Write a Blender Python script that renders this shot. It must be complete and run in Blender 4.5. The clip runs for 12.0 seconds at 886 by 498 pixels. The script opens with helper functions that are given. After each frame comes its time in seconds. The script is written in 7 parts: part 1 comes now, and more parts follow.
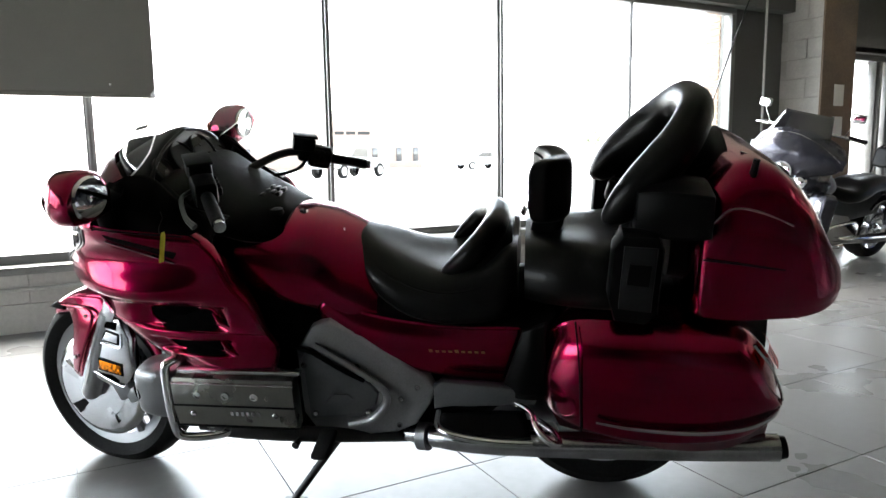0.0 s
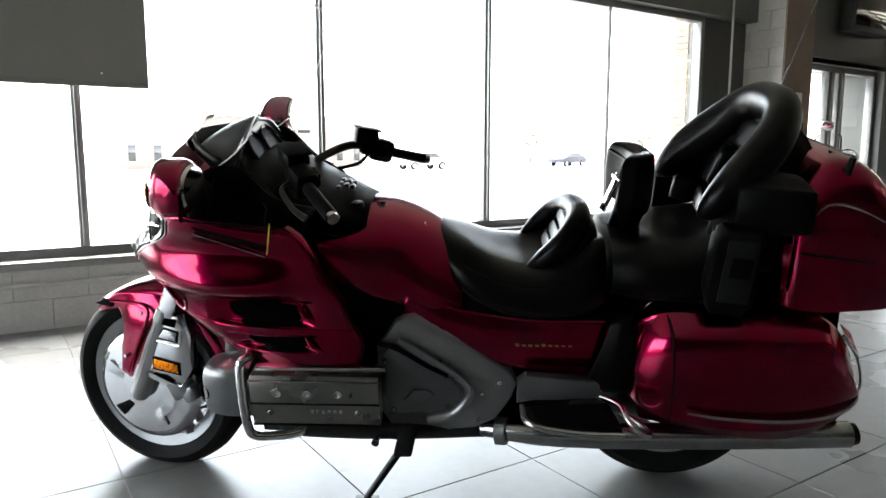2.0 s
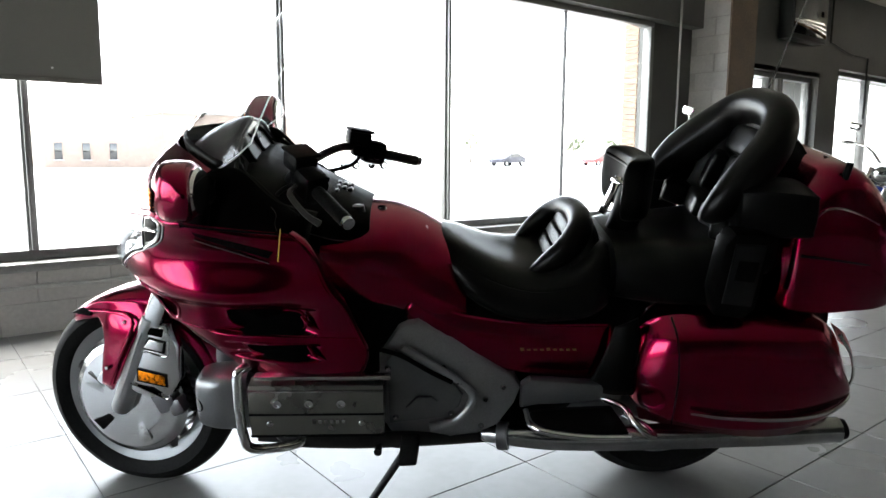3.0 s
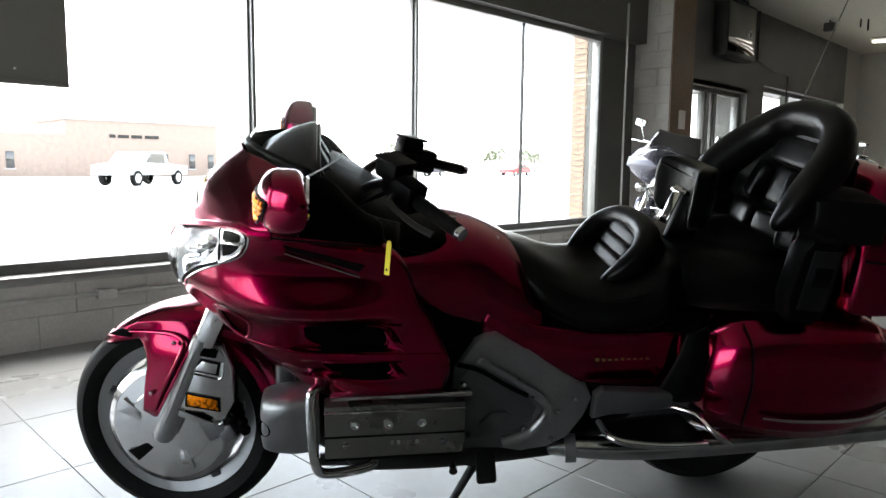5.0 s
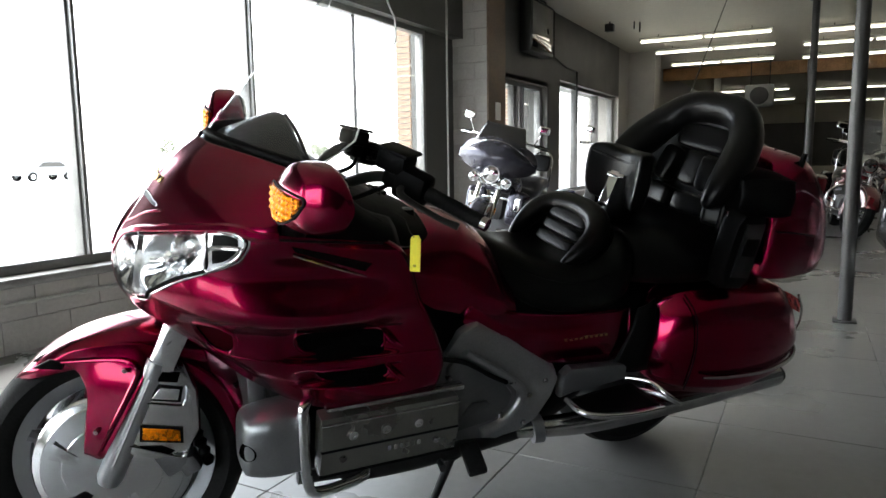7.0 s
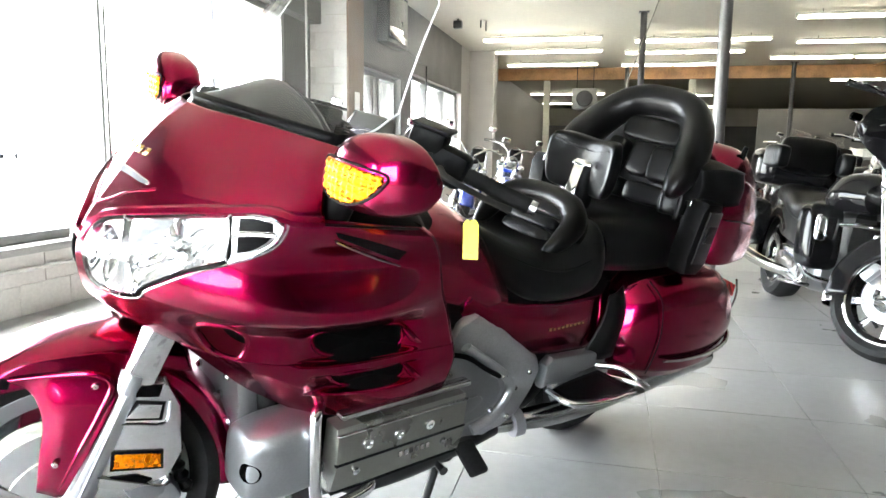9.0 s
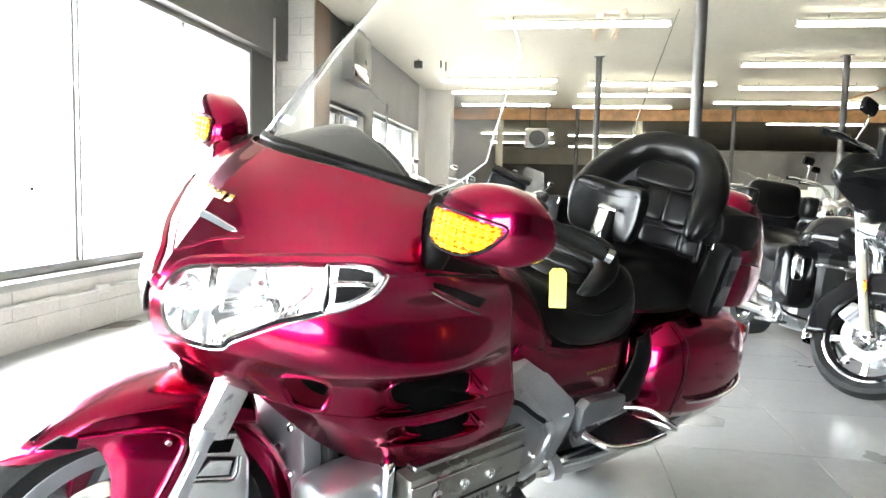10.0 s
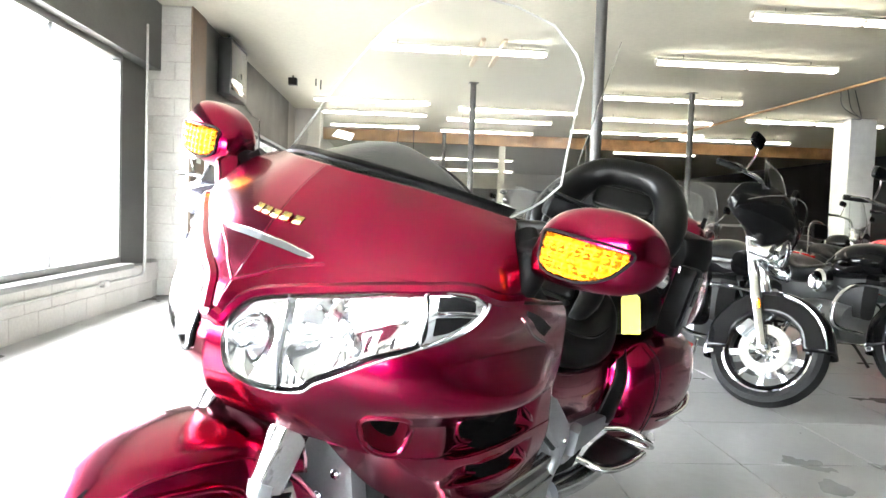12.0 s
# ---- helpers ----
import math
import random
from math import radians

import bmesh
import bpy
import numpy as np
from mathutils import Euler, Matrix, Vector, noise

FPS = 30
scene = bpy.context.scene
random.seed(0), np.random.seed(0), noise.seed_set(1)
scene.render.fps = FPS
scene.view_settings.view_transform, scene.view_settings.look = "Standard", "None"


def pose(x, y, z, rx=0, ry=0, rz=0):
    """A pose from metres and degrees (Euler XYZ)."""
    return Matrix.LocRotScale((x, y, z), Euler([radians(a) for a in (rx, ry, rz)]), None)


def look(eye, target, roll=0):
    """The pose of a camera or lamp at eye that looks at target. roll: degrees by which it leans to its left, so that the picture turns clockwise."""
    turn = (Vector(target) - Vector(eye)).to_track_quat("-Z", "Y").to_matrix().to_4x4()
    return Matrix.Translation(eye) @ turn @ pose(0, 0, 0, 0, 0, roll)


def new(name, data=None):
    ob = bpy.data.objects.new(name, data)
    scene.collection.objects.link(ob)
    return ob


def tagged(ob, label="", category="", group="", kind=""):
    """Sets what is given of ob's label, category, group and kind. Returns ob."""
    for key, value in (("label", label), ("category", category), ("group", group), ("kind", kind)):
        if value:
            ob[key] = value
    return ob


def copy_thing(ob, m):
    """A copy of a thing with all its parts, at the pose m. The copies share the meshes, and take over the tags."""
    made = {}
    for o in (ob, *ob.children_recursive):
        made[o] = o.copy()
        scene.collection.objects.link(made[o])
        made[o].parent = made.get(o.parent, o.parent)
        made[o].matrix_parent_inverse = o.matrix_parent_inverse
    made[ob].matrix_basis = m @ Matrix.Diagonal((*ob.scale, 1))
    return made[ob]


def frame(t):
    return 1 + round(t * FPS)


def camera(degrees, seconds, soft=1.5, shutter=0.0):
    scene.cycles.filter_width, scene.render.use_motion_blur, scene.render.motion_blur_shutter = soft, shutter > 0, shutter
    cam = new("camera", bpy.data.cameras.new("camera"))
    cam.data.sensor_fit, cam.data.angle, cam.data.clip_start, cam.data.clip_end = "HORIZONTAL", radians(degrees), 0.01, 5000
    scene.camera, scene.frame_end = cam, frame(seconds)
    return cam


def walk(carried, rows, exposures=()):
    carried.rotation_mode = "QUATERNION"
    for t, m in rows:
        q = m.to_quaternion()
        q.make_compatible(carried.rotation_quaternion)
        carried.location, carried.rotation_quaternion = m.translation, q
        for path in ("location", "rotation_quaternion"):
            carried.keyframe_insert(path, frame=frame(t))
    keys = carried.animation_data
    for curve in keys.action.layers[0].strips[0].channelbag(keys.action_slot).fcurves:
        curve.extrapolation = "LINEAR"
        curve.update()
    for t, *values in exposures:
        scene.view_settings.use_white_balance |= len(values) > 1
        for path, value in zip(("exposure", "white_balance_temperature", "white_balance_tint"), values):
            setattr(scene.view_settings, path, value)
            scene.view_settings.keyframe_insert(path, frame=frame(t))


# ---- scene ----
cam = camera(65.2, 12.0)
METRES, EYE, TILT, LEAN, TURN = 2.72, 1.066, 0.0, 0.0, -27.8
ROWS = [
    (0.0, 0.0, 0.0, 0.0, -0.12, -7.77, 0.85),
    (0.5, -0.0174, -0.0075, -0.0026, 2.26, -7.88, 0.65),
    (1.0, -0.0722, -0.0109, -0.0028, -2.8, -8.96, 0.65),
    (1.5, -0.1191, -0.0087, 0.0003, -6.31, -8.46, 0.26),
    (2.0, -0.1557, 0.0083, -0.0058, -5.26, -7.75, -0.05),
    (2.5, -0.1885, 0.022, -0.0024, -6.78, -7.3, 0.57),
    (3.0, -0.2197, 0.0289, -0.0027, -10.22, -7.77, -0.36),
    (5.0, -0.3715, 0.0847, -0.0052, -17.12, -6.9, -0.61),
    (5.5, -0.4091, 0.1114, -0.0014, -18.72, -6.88, 0.49),
    (6.0, -0.4516, 0.1354, -0.0007, -25.27, -7.53, 0.18),
    (6.5, -0.4983, 0.1581, -0.0029, -31.41, -7.37, 0.6),
    (8.5, -0.5869, 0.2674, -0.0206, -42.1, -8.68, -0.98),
    (9.0, -0.6209, 0.3221, -0.0196, -48.89, -7.95, -0.79),
    (9.5, -0.6582, 0.3684, -0.0194, -52.16, -6.57, -0.83),
    (10.0, -0.6813, 0.4001, -0.0127, -53.45, -4.93, -1.36),
    (10.5, -0.6916, 0.4336, -0.0168, -54.75, -3.81, -1.27),
    (11.0, -0.702, 0.4826, -0.0152, -59.12, -3.0, -0.69),
    (11.5, -0.7093, 0.5069, -0.013, -62.43, -2.74, -1.35),
    (12.0, -0.7334, 0.5422, -0.0154, -65.58, -2.87, -2.03),
]
EXPOSURES = [(0.0, 3.85), (2.0, 3.72), (3.0, 3.55), (5.0, 3.3), (6.0, 3.05), (6.7, 3.2), (8.3, 4.7), (9.0, 5.7), (10.0, 6.02), (12.0, 5.92)]
walk(cam, [(t, pose(0, 0, EYE, TILT, LEAN, TURN) @ pose(METRES * x, METRES * y, METRES * z, 90 + pitch, roll, yaw)) for t, x, y, z, yaw, pitch, roll in ROWS], EXPOSURES)

# ---- daylight: bright overcast sky outside the shop windows ----
world = bpy.data.worlds.new("sky")
scene.world = world
world.use_nodes = True
wn = world.node_tree.nodes
sky = wn.new("ShaderNodeTexSky")
sky.sky_type = "NISHITA"
sky.sun_disc = False
sky.sun_elevation = radians(50)
sky.sun_rotation = radians(-18)
sky.air_density = 1.0
sky.dust_density = 1.0
wn["Background"].inputs["Strength"].default_value = 0.15
grey = wn.new("ShaderNodeHueSaturation")
grey.inputs["Saturation"].default_value = 0.3
world.node_tree.links.new(sky.outputs[0], grey.inputs["Color"])
world.node_tree.links.new(grey.outputs[0], wn["Background"].inputs["Color"])
sun = new("sun", bpy.data.lights.new("sun", "SUN"))
sun.data.energy = 1.2
sun.data.angle = radians(45)
sun.data.color = (1.0, 0.96, 0.9)
sun.matrix_world = look((-7, 22, 27.5), (0, 0, 0))


# ---- materials ----
def material(name, color, rough=0.5, metal=0.0, coat=0.0, vary=0.12, scale=6.0, grain=90.0, bump=0.0, bump_scale=120.0, tone=None, stain=0.0, placed=False, steady=False):
    """A surface with variation at two scales, fine relief and its own gloss."""
    m = bpy.data.materials.new(name)
    m.use_nodes = True
    n, l = m.node_tree.nodes, m.node_tree.links
    b = n["Principled BSDF"]
    b.inputs["Metallic"].default_value = metal
    b.inputs["Coat Weight"].default_value = coat
    b.inputs["Coat Roughness"].default_value = 0.025
    co = n.new("ShaderNodeTexCoord")
    n1 = n.new("ShaderNodeTexNoise")
    n1.inputs["Scale"].default_value = scale
    n1.inputs["Detail"].default_value = 5
    n2 = n.new("ShaderNodeTexNoise")
    n2.inputs["Scale"].default_value = grain
    n2.inputs["Detail"].default_value = 3
    where = n.new("ShaderNodeNewGeometry").outputs["Position"] if placed else co.outputs["Object"]
    l.new(where, n1.inputs["Vector"])
    l.new(where, n2.inputs["Vector"])
    mixn = n.new("ShaderNodeMath")
    mixn.operation = "MULTIPLY_ADD"
    mixn.inputs[1].default_value = 0.6
    l.new(n1.outputs["Fac"], mixn.inputs[0])
    half = n.new("ShaderNodeMath")
    half.operation = "MULTIPLY"
    half.inputs[1].default_value = 0.4
    l.new(n2.outputs["Fac"], half.inputs[0])
    l.new(half.outputs[0], mixn.inputs[2])
    ramp = n.new("ShaderNodeValToRGB")
    c = Vector(color[:3])
    t = Vector(tone) if tone else c * (1 - vary * 2)
    ramp.color_ramp.elements[0].position, ramp.color_ramp.elements[1].position = 0.36, 0.62
    ramp.color_ramp.elements[0].color = (*t, 1)
    ramp.color_ramp.elements[1].color = (*(c * (1 + vary * 0.5)), 1)
    l.new(mixn.outputs[0], ramp.inputs["Fac"])
    l.new(ramp.outputs["Color"], b.inputs["Base Color"])
    mr = n.new("ShaderNodeMapRange")
    mr.inputs["From Min"].default_value, mr.inputs["From Max"].default_value = 0.3, 0.7
    mr.inputs["To Min"].default_value, mr.inputs["To Max"].default_value = rough * (0.82 - stain), min(1.0, rough * (1.18 + stain))
    l.new(n1.outputs["Fac"], mr.inputs["Value"])
    if steady:
        mr.inputs["To Min"].default_value, mr.inputs["To Max"].default_value = rough * 0.98, rough * 1.02
    l.new(mr.outputs["Result"], b.inputs["Roughness"])
    if bump:
        nb = n.new("ShaderNodeTexNoise")
        nb.inputs["Scale"].default_value = bump_scale
        nb.inputs["Detail"].default_value = 4
        l.new(where, nb.inputs["Vector"])
        bp = n.new("ShaderNodeBump")
        bp.inputs["Strength"].default_value = bump
        bp.inputs["Distance"].default_value = 0.004
        l.new(nb.outputs["Fac"], bp.inputs["Height"])
        l.new(bp.outputs["Normal"], b.inputs["Normal"])
    return m


def clear_pane(name, tint=(1, 1, 1), gloss=1.0, haze=0.0):
    """Thin clear sheet: straight-through light with a Fresnel reflection."""
    m = bpy.data.materials.new(name)
    m.use_nodes = True
    n, l = m.node_tree.nodes, m.node_tree.links
    n.remove(n["Principled BSDF"])
    tr = n.new("ShaderNodeBsdfTransparent")
    tr.inputs["Color"].default_value = (*tint, 1)
    gl = n.new("ShaderNodeBsdfGlossy")
    gl.inputs["Roughness"].default_value = 0.02
    fr = n.new("ShaderNodeLayerWeight")
    fr.inputs["Blend"].default_value = 0.5
    pw = n.new("ShaderNodeMath")
    pw.operation = "POWER"
    pw.inputs[1].default_value = 4.0
    l.new(fr.outputs["Facing"], pw.inputs[0])
    k = n.new("ShaderNodeMath")
    k.operation = "MULTIPLY_ADD"
    k.inputs[1].default_value = 0.7 * gloss
    k.inputs[2].default_value = 0.04 * gloss
    l.new(pw.outputs[0], k.inputs[0])
    mx = n.new("ShaderNodeMixShader")
    l.new(k.outputs[0], mx.inputs[0])
    l.new(tr.outputs[0], mx.inputs[1])
    l.new(gl.outputs[0], mx.inputs[2])
    top = mx
    if haze:
        df = n.new("ShaderNodeBsdfTranslucent")
        df.inputs["Color"].default_value = (0.8, 0.8, 0.8, 1)
        top = n.new("ShaderNodeMixShader")
        top.inputs[0].default_value = haze
        l.new(mx.outputs[0], top.inputs[1])
        l.new(df.outputs[0], top.inputs[2])
    l.new(top.outputs[0], n["Material Output"].inputs["Surface"])
    return m


def glow(name, color, strength):
    m = bpy.data.materials.new(name)
    m.use_nodes = True
    b = m.node_tree.nodes["Principled BSDF"]
    b.inputs["Base Color"].default_value = (*color, 1)
    b.inputs["Emission Color"].default_value = (*color, 1)
    b.inputs["Emission Strength"].default_value = strength
    return m


def amber_lens(name, color):
    m = material(name, color, 0.28, 0.75, 0.0, 0.2, 70, 240, 0.5, 130)
    m.node_tree.nodes["Principled BSDF"].inputs["Specular IOR Level"].default_value = 0.25
    return m


RED = material("candy_red_paint", (0.245, 0.0003, 0.033), 0.20, 1.0, 0.5, 0.012, 3, 900, steady=True)
# darker copy of the red paint, recess shade put into the colour
RED_SHADED = material("red_paint_recess_shade", (0.09, 0.001, 0.010), 0.4, 0.6, 0.4, 0.1, 3, 400)
BLACK_PAINT = material("black_gloss_paint", (0.004, 0.004, 0.0045), 0.08, 0.0, 0.0, 0.1, 4, 300)
MAROON = material("maroon_gloss_paint", (0.12, 0.008, 0.012), 0.2, 0.3, 1.0, 0.1, 4, 300)
BLUE_PAINT = material("blue_gloss_paint", (0.01, 0.03, 0.22), 0.2, 0.3, 1.0, 0.1, 4, 300)
SILVER_PAINT = material("silver_grey_paint", (0.05, 0.05, 0.068), 0.25, 0.6, 0.3, 0.1, 4, 500)
BRIGHT_RED = material("bright_red_paint", (0.45, 0.01, 0.012), 0.2, 0.2, 1.0, 0.1, 4, 300)
LEATHER = material("black_leather", (0.0026, 0.0026, 0.0028), 0.29, 0.0, 0.07, 0.2, 10, 160, 0.22, 260, steady=True)
PLASTIC = material("black_plastic", (0.003, 0.003, 0.0032), 0.46, 0.0, 0.0, 0.2, 14, 300, 0.1, 500)
SATIN = material("satin_dark_grey_plastic", (0.012, 0.012, 0.013), 0.34, 0.0, 0.1, 0.15, 8, 200, 0.05, 300)
RUBBER = material("tyre_rubber", (0.011, 0.011, 0.011), 0.65, 0.0, 0.0, 0.25, 8, 120, 0.3, 120)
CHROME = material("chrome", (0.78, 0.79, 0.8), 0.07, 1.0, 0.0, 0.06, 9, 200)
DULL_CHROME = material("dull_chrome", (0.55, 0.56, 0.57), 0.2, 1.0, 0.0, 0.12, 12, 160, 0.06, 200)
# near-black, hardly any gloss: shade inside openings put into the colour
OPENING_SHADE = material("unlit_duct_black", (0.0015, 0.0015, 0.0015), 0.8, 0.0, 0.0, 0.2, 10, 100)
ALLOY = material("cast_alloy", (0.25, 0.255, 0.265), 0.34, 0.85, 0.0, 0.05, 10, 180, 0.12, 300)
ALLOY_DARK = material("grey_engine_paint", (0.18, 0.185, 0.19), 0.36, 0.8, 0.0, 0.06, 10, 180, 0.12, 300)
REFLECTOR = material("lamp_reflector", (0.80, 0.81, 0.82), 0.07, 1.0, 0.0, 0.03, 30, 260, 0.10, 60)
HEAD_PAINT = material("olive_grey_engine_paint", (0.21, 0.21, 0.19), 0.30, 0.85, 0.0, 0.05, 10, 180, 0.12, 300)
COVER_PAINT = material("silver_frame_paint", (0.28, 0.285, 0.29), 0.32, 0.7, 0.3, 0.10, 10, 220, 0.05, 200)
POLISHED = material("polished_alloy", (0.78, 0.79, 0.80), 0.18, 1.0, 0.0, 0.05, 10, 220, 0.03, 200)
LACQUER = material("silver_lacquer", (0.40, 0.41, 0.42), 0.30, 0.85, 0.2, 0.03, 10, 220, 0.04, 300, steady=True)
LENS = clear_pane("lamp_lens", (0.98, 0.99, 1.0), 1.0, 0.03)
AMBER = amber_lens("amber_lens", (0.90, 0.25, 0.003))
TAIL_RED = amber_lens("red_lens", (0.55, 0.01, 0.01))
# near-black for walls out of view, so they bounce little light
SHADOW_WALL = material("unseen_dark_wall", (0.028, 0.028, 0.027), 0.6, 0, 0, 0.12, 1.5, 40, 0.15, 60)
GREY_TRIM = material("grey_slot_trim", (0.035, 0.037, 0.04), 0.45, 0.0, 0.0, 0.15, 12, 160)
GOLD = material("gold_emblem", (0.75, 0.58, 0.22), 0.2, 1.0, 0.0, 0.1, 20, 200)
YELLOW = material("yellow_card", (0.75, 0.68, 0.04), 0.6, 0, 0, 0.06, 20, 200)
SHIELD = clear_pane("windshield_acrylic", (0.97, 0.98, 0.98), 1.0, 0.035)
EDGE = clear_pane("polished_acrylic_edge", (0.9, 0.92, 0.92), 1.0, 0.55)
GLASS = clear_pane("window_glass", (0.97, 0.985, 0.98), 1.0)
MIRROR = material("mirror_glass", (0.85, 0.86, 0.87), 0.02, 1.0, 0, 0.02, 5, 50)
GAUGE = material("gauge_face", (0.006, 0.006, 0.007), 0.3, 0, 0.15, 0.1, 10, 100)
DARK_PATTERN = material("radiator_core", (0.012, 0.012, 0.012), 0.6, 0.2, 0, 0.3, 60, 300)
for dark, gloss in ((LEATHER, 0.11), (PLASTIC, 0.06), (SATIN, 0.16), (BLACK_PAINT, 0.16), (GAUGE, 0.12), (OPENING_SHADE, 0.01), (RUBBER, 0.10)):
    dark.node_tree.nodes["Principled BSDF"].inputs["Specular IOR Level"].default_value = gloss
FLOOR_MAT = material("vinyl_floor_tile", (0.180, 0.179, 0.175), 0.30, 0, 0.0, 0.06, 1.3, 24, 0.02, 40, stain=0.0, placed=True)


def scuffs(m, scale, low, high, dark):
    """Small trodden-in dirt marks over the surface's own colour."""
    n, l = m.node_tree.nodes, m.node_tree.links
    b = n["Principled BSDF"]
    src = b.inputs["Base Color"].links[0].from_socket
    where = n.new("ShaderNodeNewGeometry").outputs["Position"]
    spots, patch = n.new("ShaderNodeTexNoise"), n.new("ShaderNodeTexNoise")
    spots.inputs["Scale"].default_value, spots.inputs["Detail"].default_value = scale, 6
    patch.inputs["Scale"].default_value, patch.inputs["Detail"].default_value = scale * 0.16, 2
    l.new(where, spots.inputs["Vector"])
    l.new(where, patch.inputs["Vector"])
    add = n.new("ShaderNodeMath")
    add.operation = "MULTIPLY_ADD"
    add.inputs[1].default_value = 0.45
    l.new(patch.outputs["Fac"], add.inputs[0])
    l.new(spots.outputs["Fac"], add.inputs[2])
    mr = n.new("ShaderNodeMapRange")
    mr.inputs["From Min"].default_value, mr.inputs["From Max"].default_value = low, high
    l.new(add.outputs[0], mr.inputs["Value"])
    mx = n.new("ShaderNodeMixRGB")
    mx.blend_type = "MULTIPLY"
    mx.inputs[2].default_value = (dark, dark, dark * 0.97, 1)
    l.new(mr.outputs["Result"], mx.inputs[0])
    l.new(src, mx.inputs[1])
    l.new(mx.outputs[0], b.inputs["Base Color"])


scuffs(FLOOR_MAT, 9.0, 0.78, 1.12, 0.84)
JOINT = material("floor_joint_dirt", (0.15, 0.15, 0.146), 0.3, 0, 0, 0.2, 5, 60)
BLOCK = material("painted_block", (0.44, 0.425, 0.40), 0.62, 0, 0, 0.08, 3, 40, 0.5, 70, placed=True)
MORTAR = material("painted_mortar", (0.40, 0.385, 0.36), 0.75, 0, 0, 0.1, 4, 60, 0.4, 90)
WALL_GREY = material("grey_wall_paint", (0.34, 0.325, 0.30), 0.6, 0, 0, 0.08, 1.5, 50, 0.2, 60)
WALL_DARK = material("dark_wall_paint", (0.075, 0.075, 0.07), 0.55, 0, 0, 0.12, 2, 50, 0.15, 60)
WALL_CREAM = material("cream_wall_paint", (0.46, 0.44, 0.37), 0.6, 0, 0, 0.07, 1.5, 50, 0.15, 60)
BROWN_PANEL = material("brown_wall_panel", (0.17, 0.11, 0.07), 0.5, 0, 0, 0.2, 2.5, 60, 0.1, 40)
CEILING = material("ceiling_paint", (0.475, 0.452, 0.372), 0.75, 0, 0, 0.05, 0.9, 20, 0.15, 30)
ALUMINIUM = material("window_aluminium", (0.22, 0.22, 0.215), 0.42, 0.6, 0, 0.12, 8, 120, 0.05, 100)
PIPE_PAINT = material("painted_conduit", (0.42, 0.42, 0.40), 0.5, 0.1, 0, 0.1, 8, 100)
BLACK_METAL = material("black_painted_steel", (0.02, 0.02, 0.02), 0.4, 0.3, 0, 0.2, 8, 100)
POST_PAINT = material("dark_post_paint", (0.05, 0.048, 0.048), 0.4, 0.2, 0, 0.2, 5, 90)
TIMBER = material("timber_beam", (0.46, 0.25, 0.11), 0.6, 0, 0, 0.25, 3, 40, 0.2, 30)
PALE_TIMBER = material("pale_timber", (0.52, 0.42, 0.30), 0.6, 0, 0, 0.2, 3, 40, 0.2, 30)
SHADE_CLOTH = material("grey_blind_cloth", (0.16, 0.16, 0.145), 0.8, 0, 0, 0.06, 6, 300, 0.2, 400)
PALE_BRICK = material("pale_brick", (0.325, 0.25, 0.21), 0.85, 0, 0, 0.12, 3, 30)
BRICK = material("outdoor_brick", (0.36, 0.25, 0.18), 0.85, 0, 0, 0.3, 5, 60, 0.4, 60)
BRICK_MORTAR = material("brick_mortar", (0.40, 0.37, 0.34), 0.9, 0, 0, 0.1, 6, 60)
LOT = material("pale_concrete_lot", (0.55, 0.55, 0.53), 0.85, 0, 0, 0.1, 0.15, 3)
TUBE_GLOW = glow("fluorescent_tube", (1.0, 0.95, 0.80), 0.5)
FIXTURE = material("aged_enamel", (0.42, 0.41, 0.37), 0.4, 0, 0, 0.04, 6, 60)
WHITE = material("white_paint", (0.75, 0.75, 0.74), 0.45, 0, 0.2, 0.05, 5, 60)
PAPER = material("white_card", (0.78, 0.77, 0.74), 0.7, 0, 0, 0.05, 10, 80)
SCREEN = material("dark_screen", (0.01, 0.01, 0.012), 0.08, 0, 1.0, 0.1, 5, 50)
COUNTER = material("dark_counter_laminate", (0.06, 0.055, 0.05), 0.35, 0, 0.1, 0.2, 3, 60)
COUNTER_TOP = material("grey_counter_top", (0.42, 0.41, 0.40), 0.4, 0, 0, 0.1, 6, 80)
CAR_PAINT = material("pale_car_paint", (0.335, 0.335, 0.345), 0.3, 0.0, 0.5, 0.04, 3, 60)
CARDBOARD = material("brown_cardboard", (0.35, 0.22, 0.12), 0.75, 0, 0, 0.12, 6, 90)


# ---- mesh tools ----
def spline(pts, n, closed=False):
    """n points on a Catmull-Rom curve through pts."""
    p = np.asarray(pts, float)
    k = len(p)
    if k == 2 and not closed:
        return p[0] + (p[1] - p[0]) * np.linspace(0, 1, n)[:, None]
    s = np.linspace(0, k if closed else k - 1, n, endpoint=not closed)
    i = np.minimum(s.astype(int), (k if closed else k - 1) - 1)
    f = (s - i)[:, None]
    if closed:
        a, b, c, d = p[(i - 1) % k], p[i % k], p[(i + 1) % k], p[(i + 2) % k]
    else:
        q = np.vstack([2 * p[0] - p[1], p, 2 * p[-1] - p[-2]])
        a, b, c, d = q[i], q[i + 1], q[i + 2], q[i + 3]
    return 0.5 * (2 * b + (c - a) * f + (2 * a - 5 * b + 4 * c - d) * f * f + (3 * b - a - 3 * c + d) * f ** 3)


def sheet(rows, nu, nv, wrap=False):
    """A smooth grid of points through rows of control points."""
    r = [spline(row, nv, wrap) for row in rows]
    cols = [spline([x[j] for x in r], nu) for j in range(nv)]
    return np.array(cols).transpose(1, 0, 2)


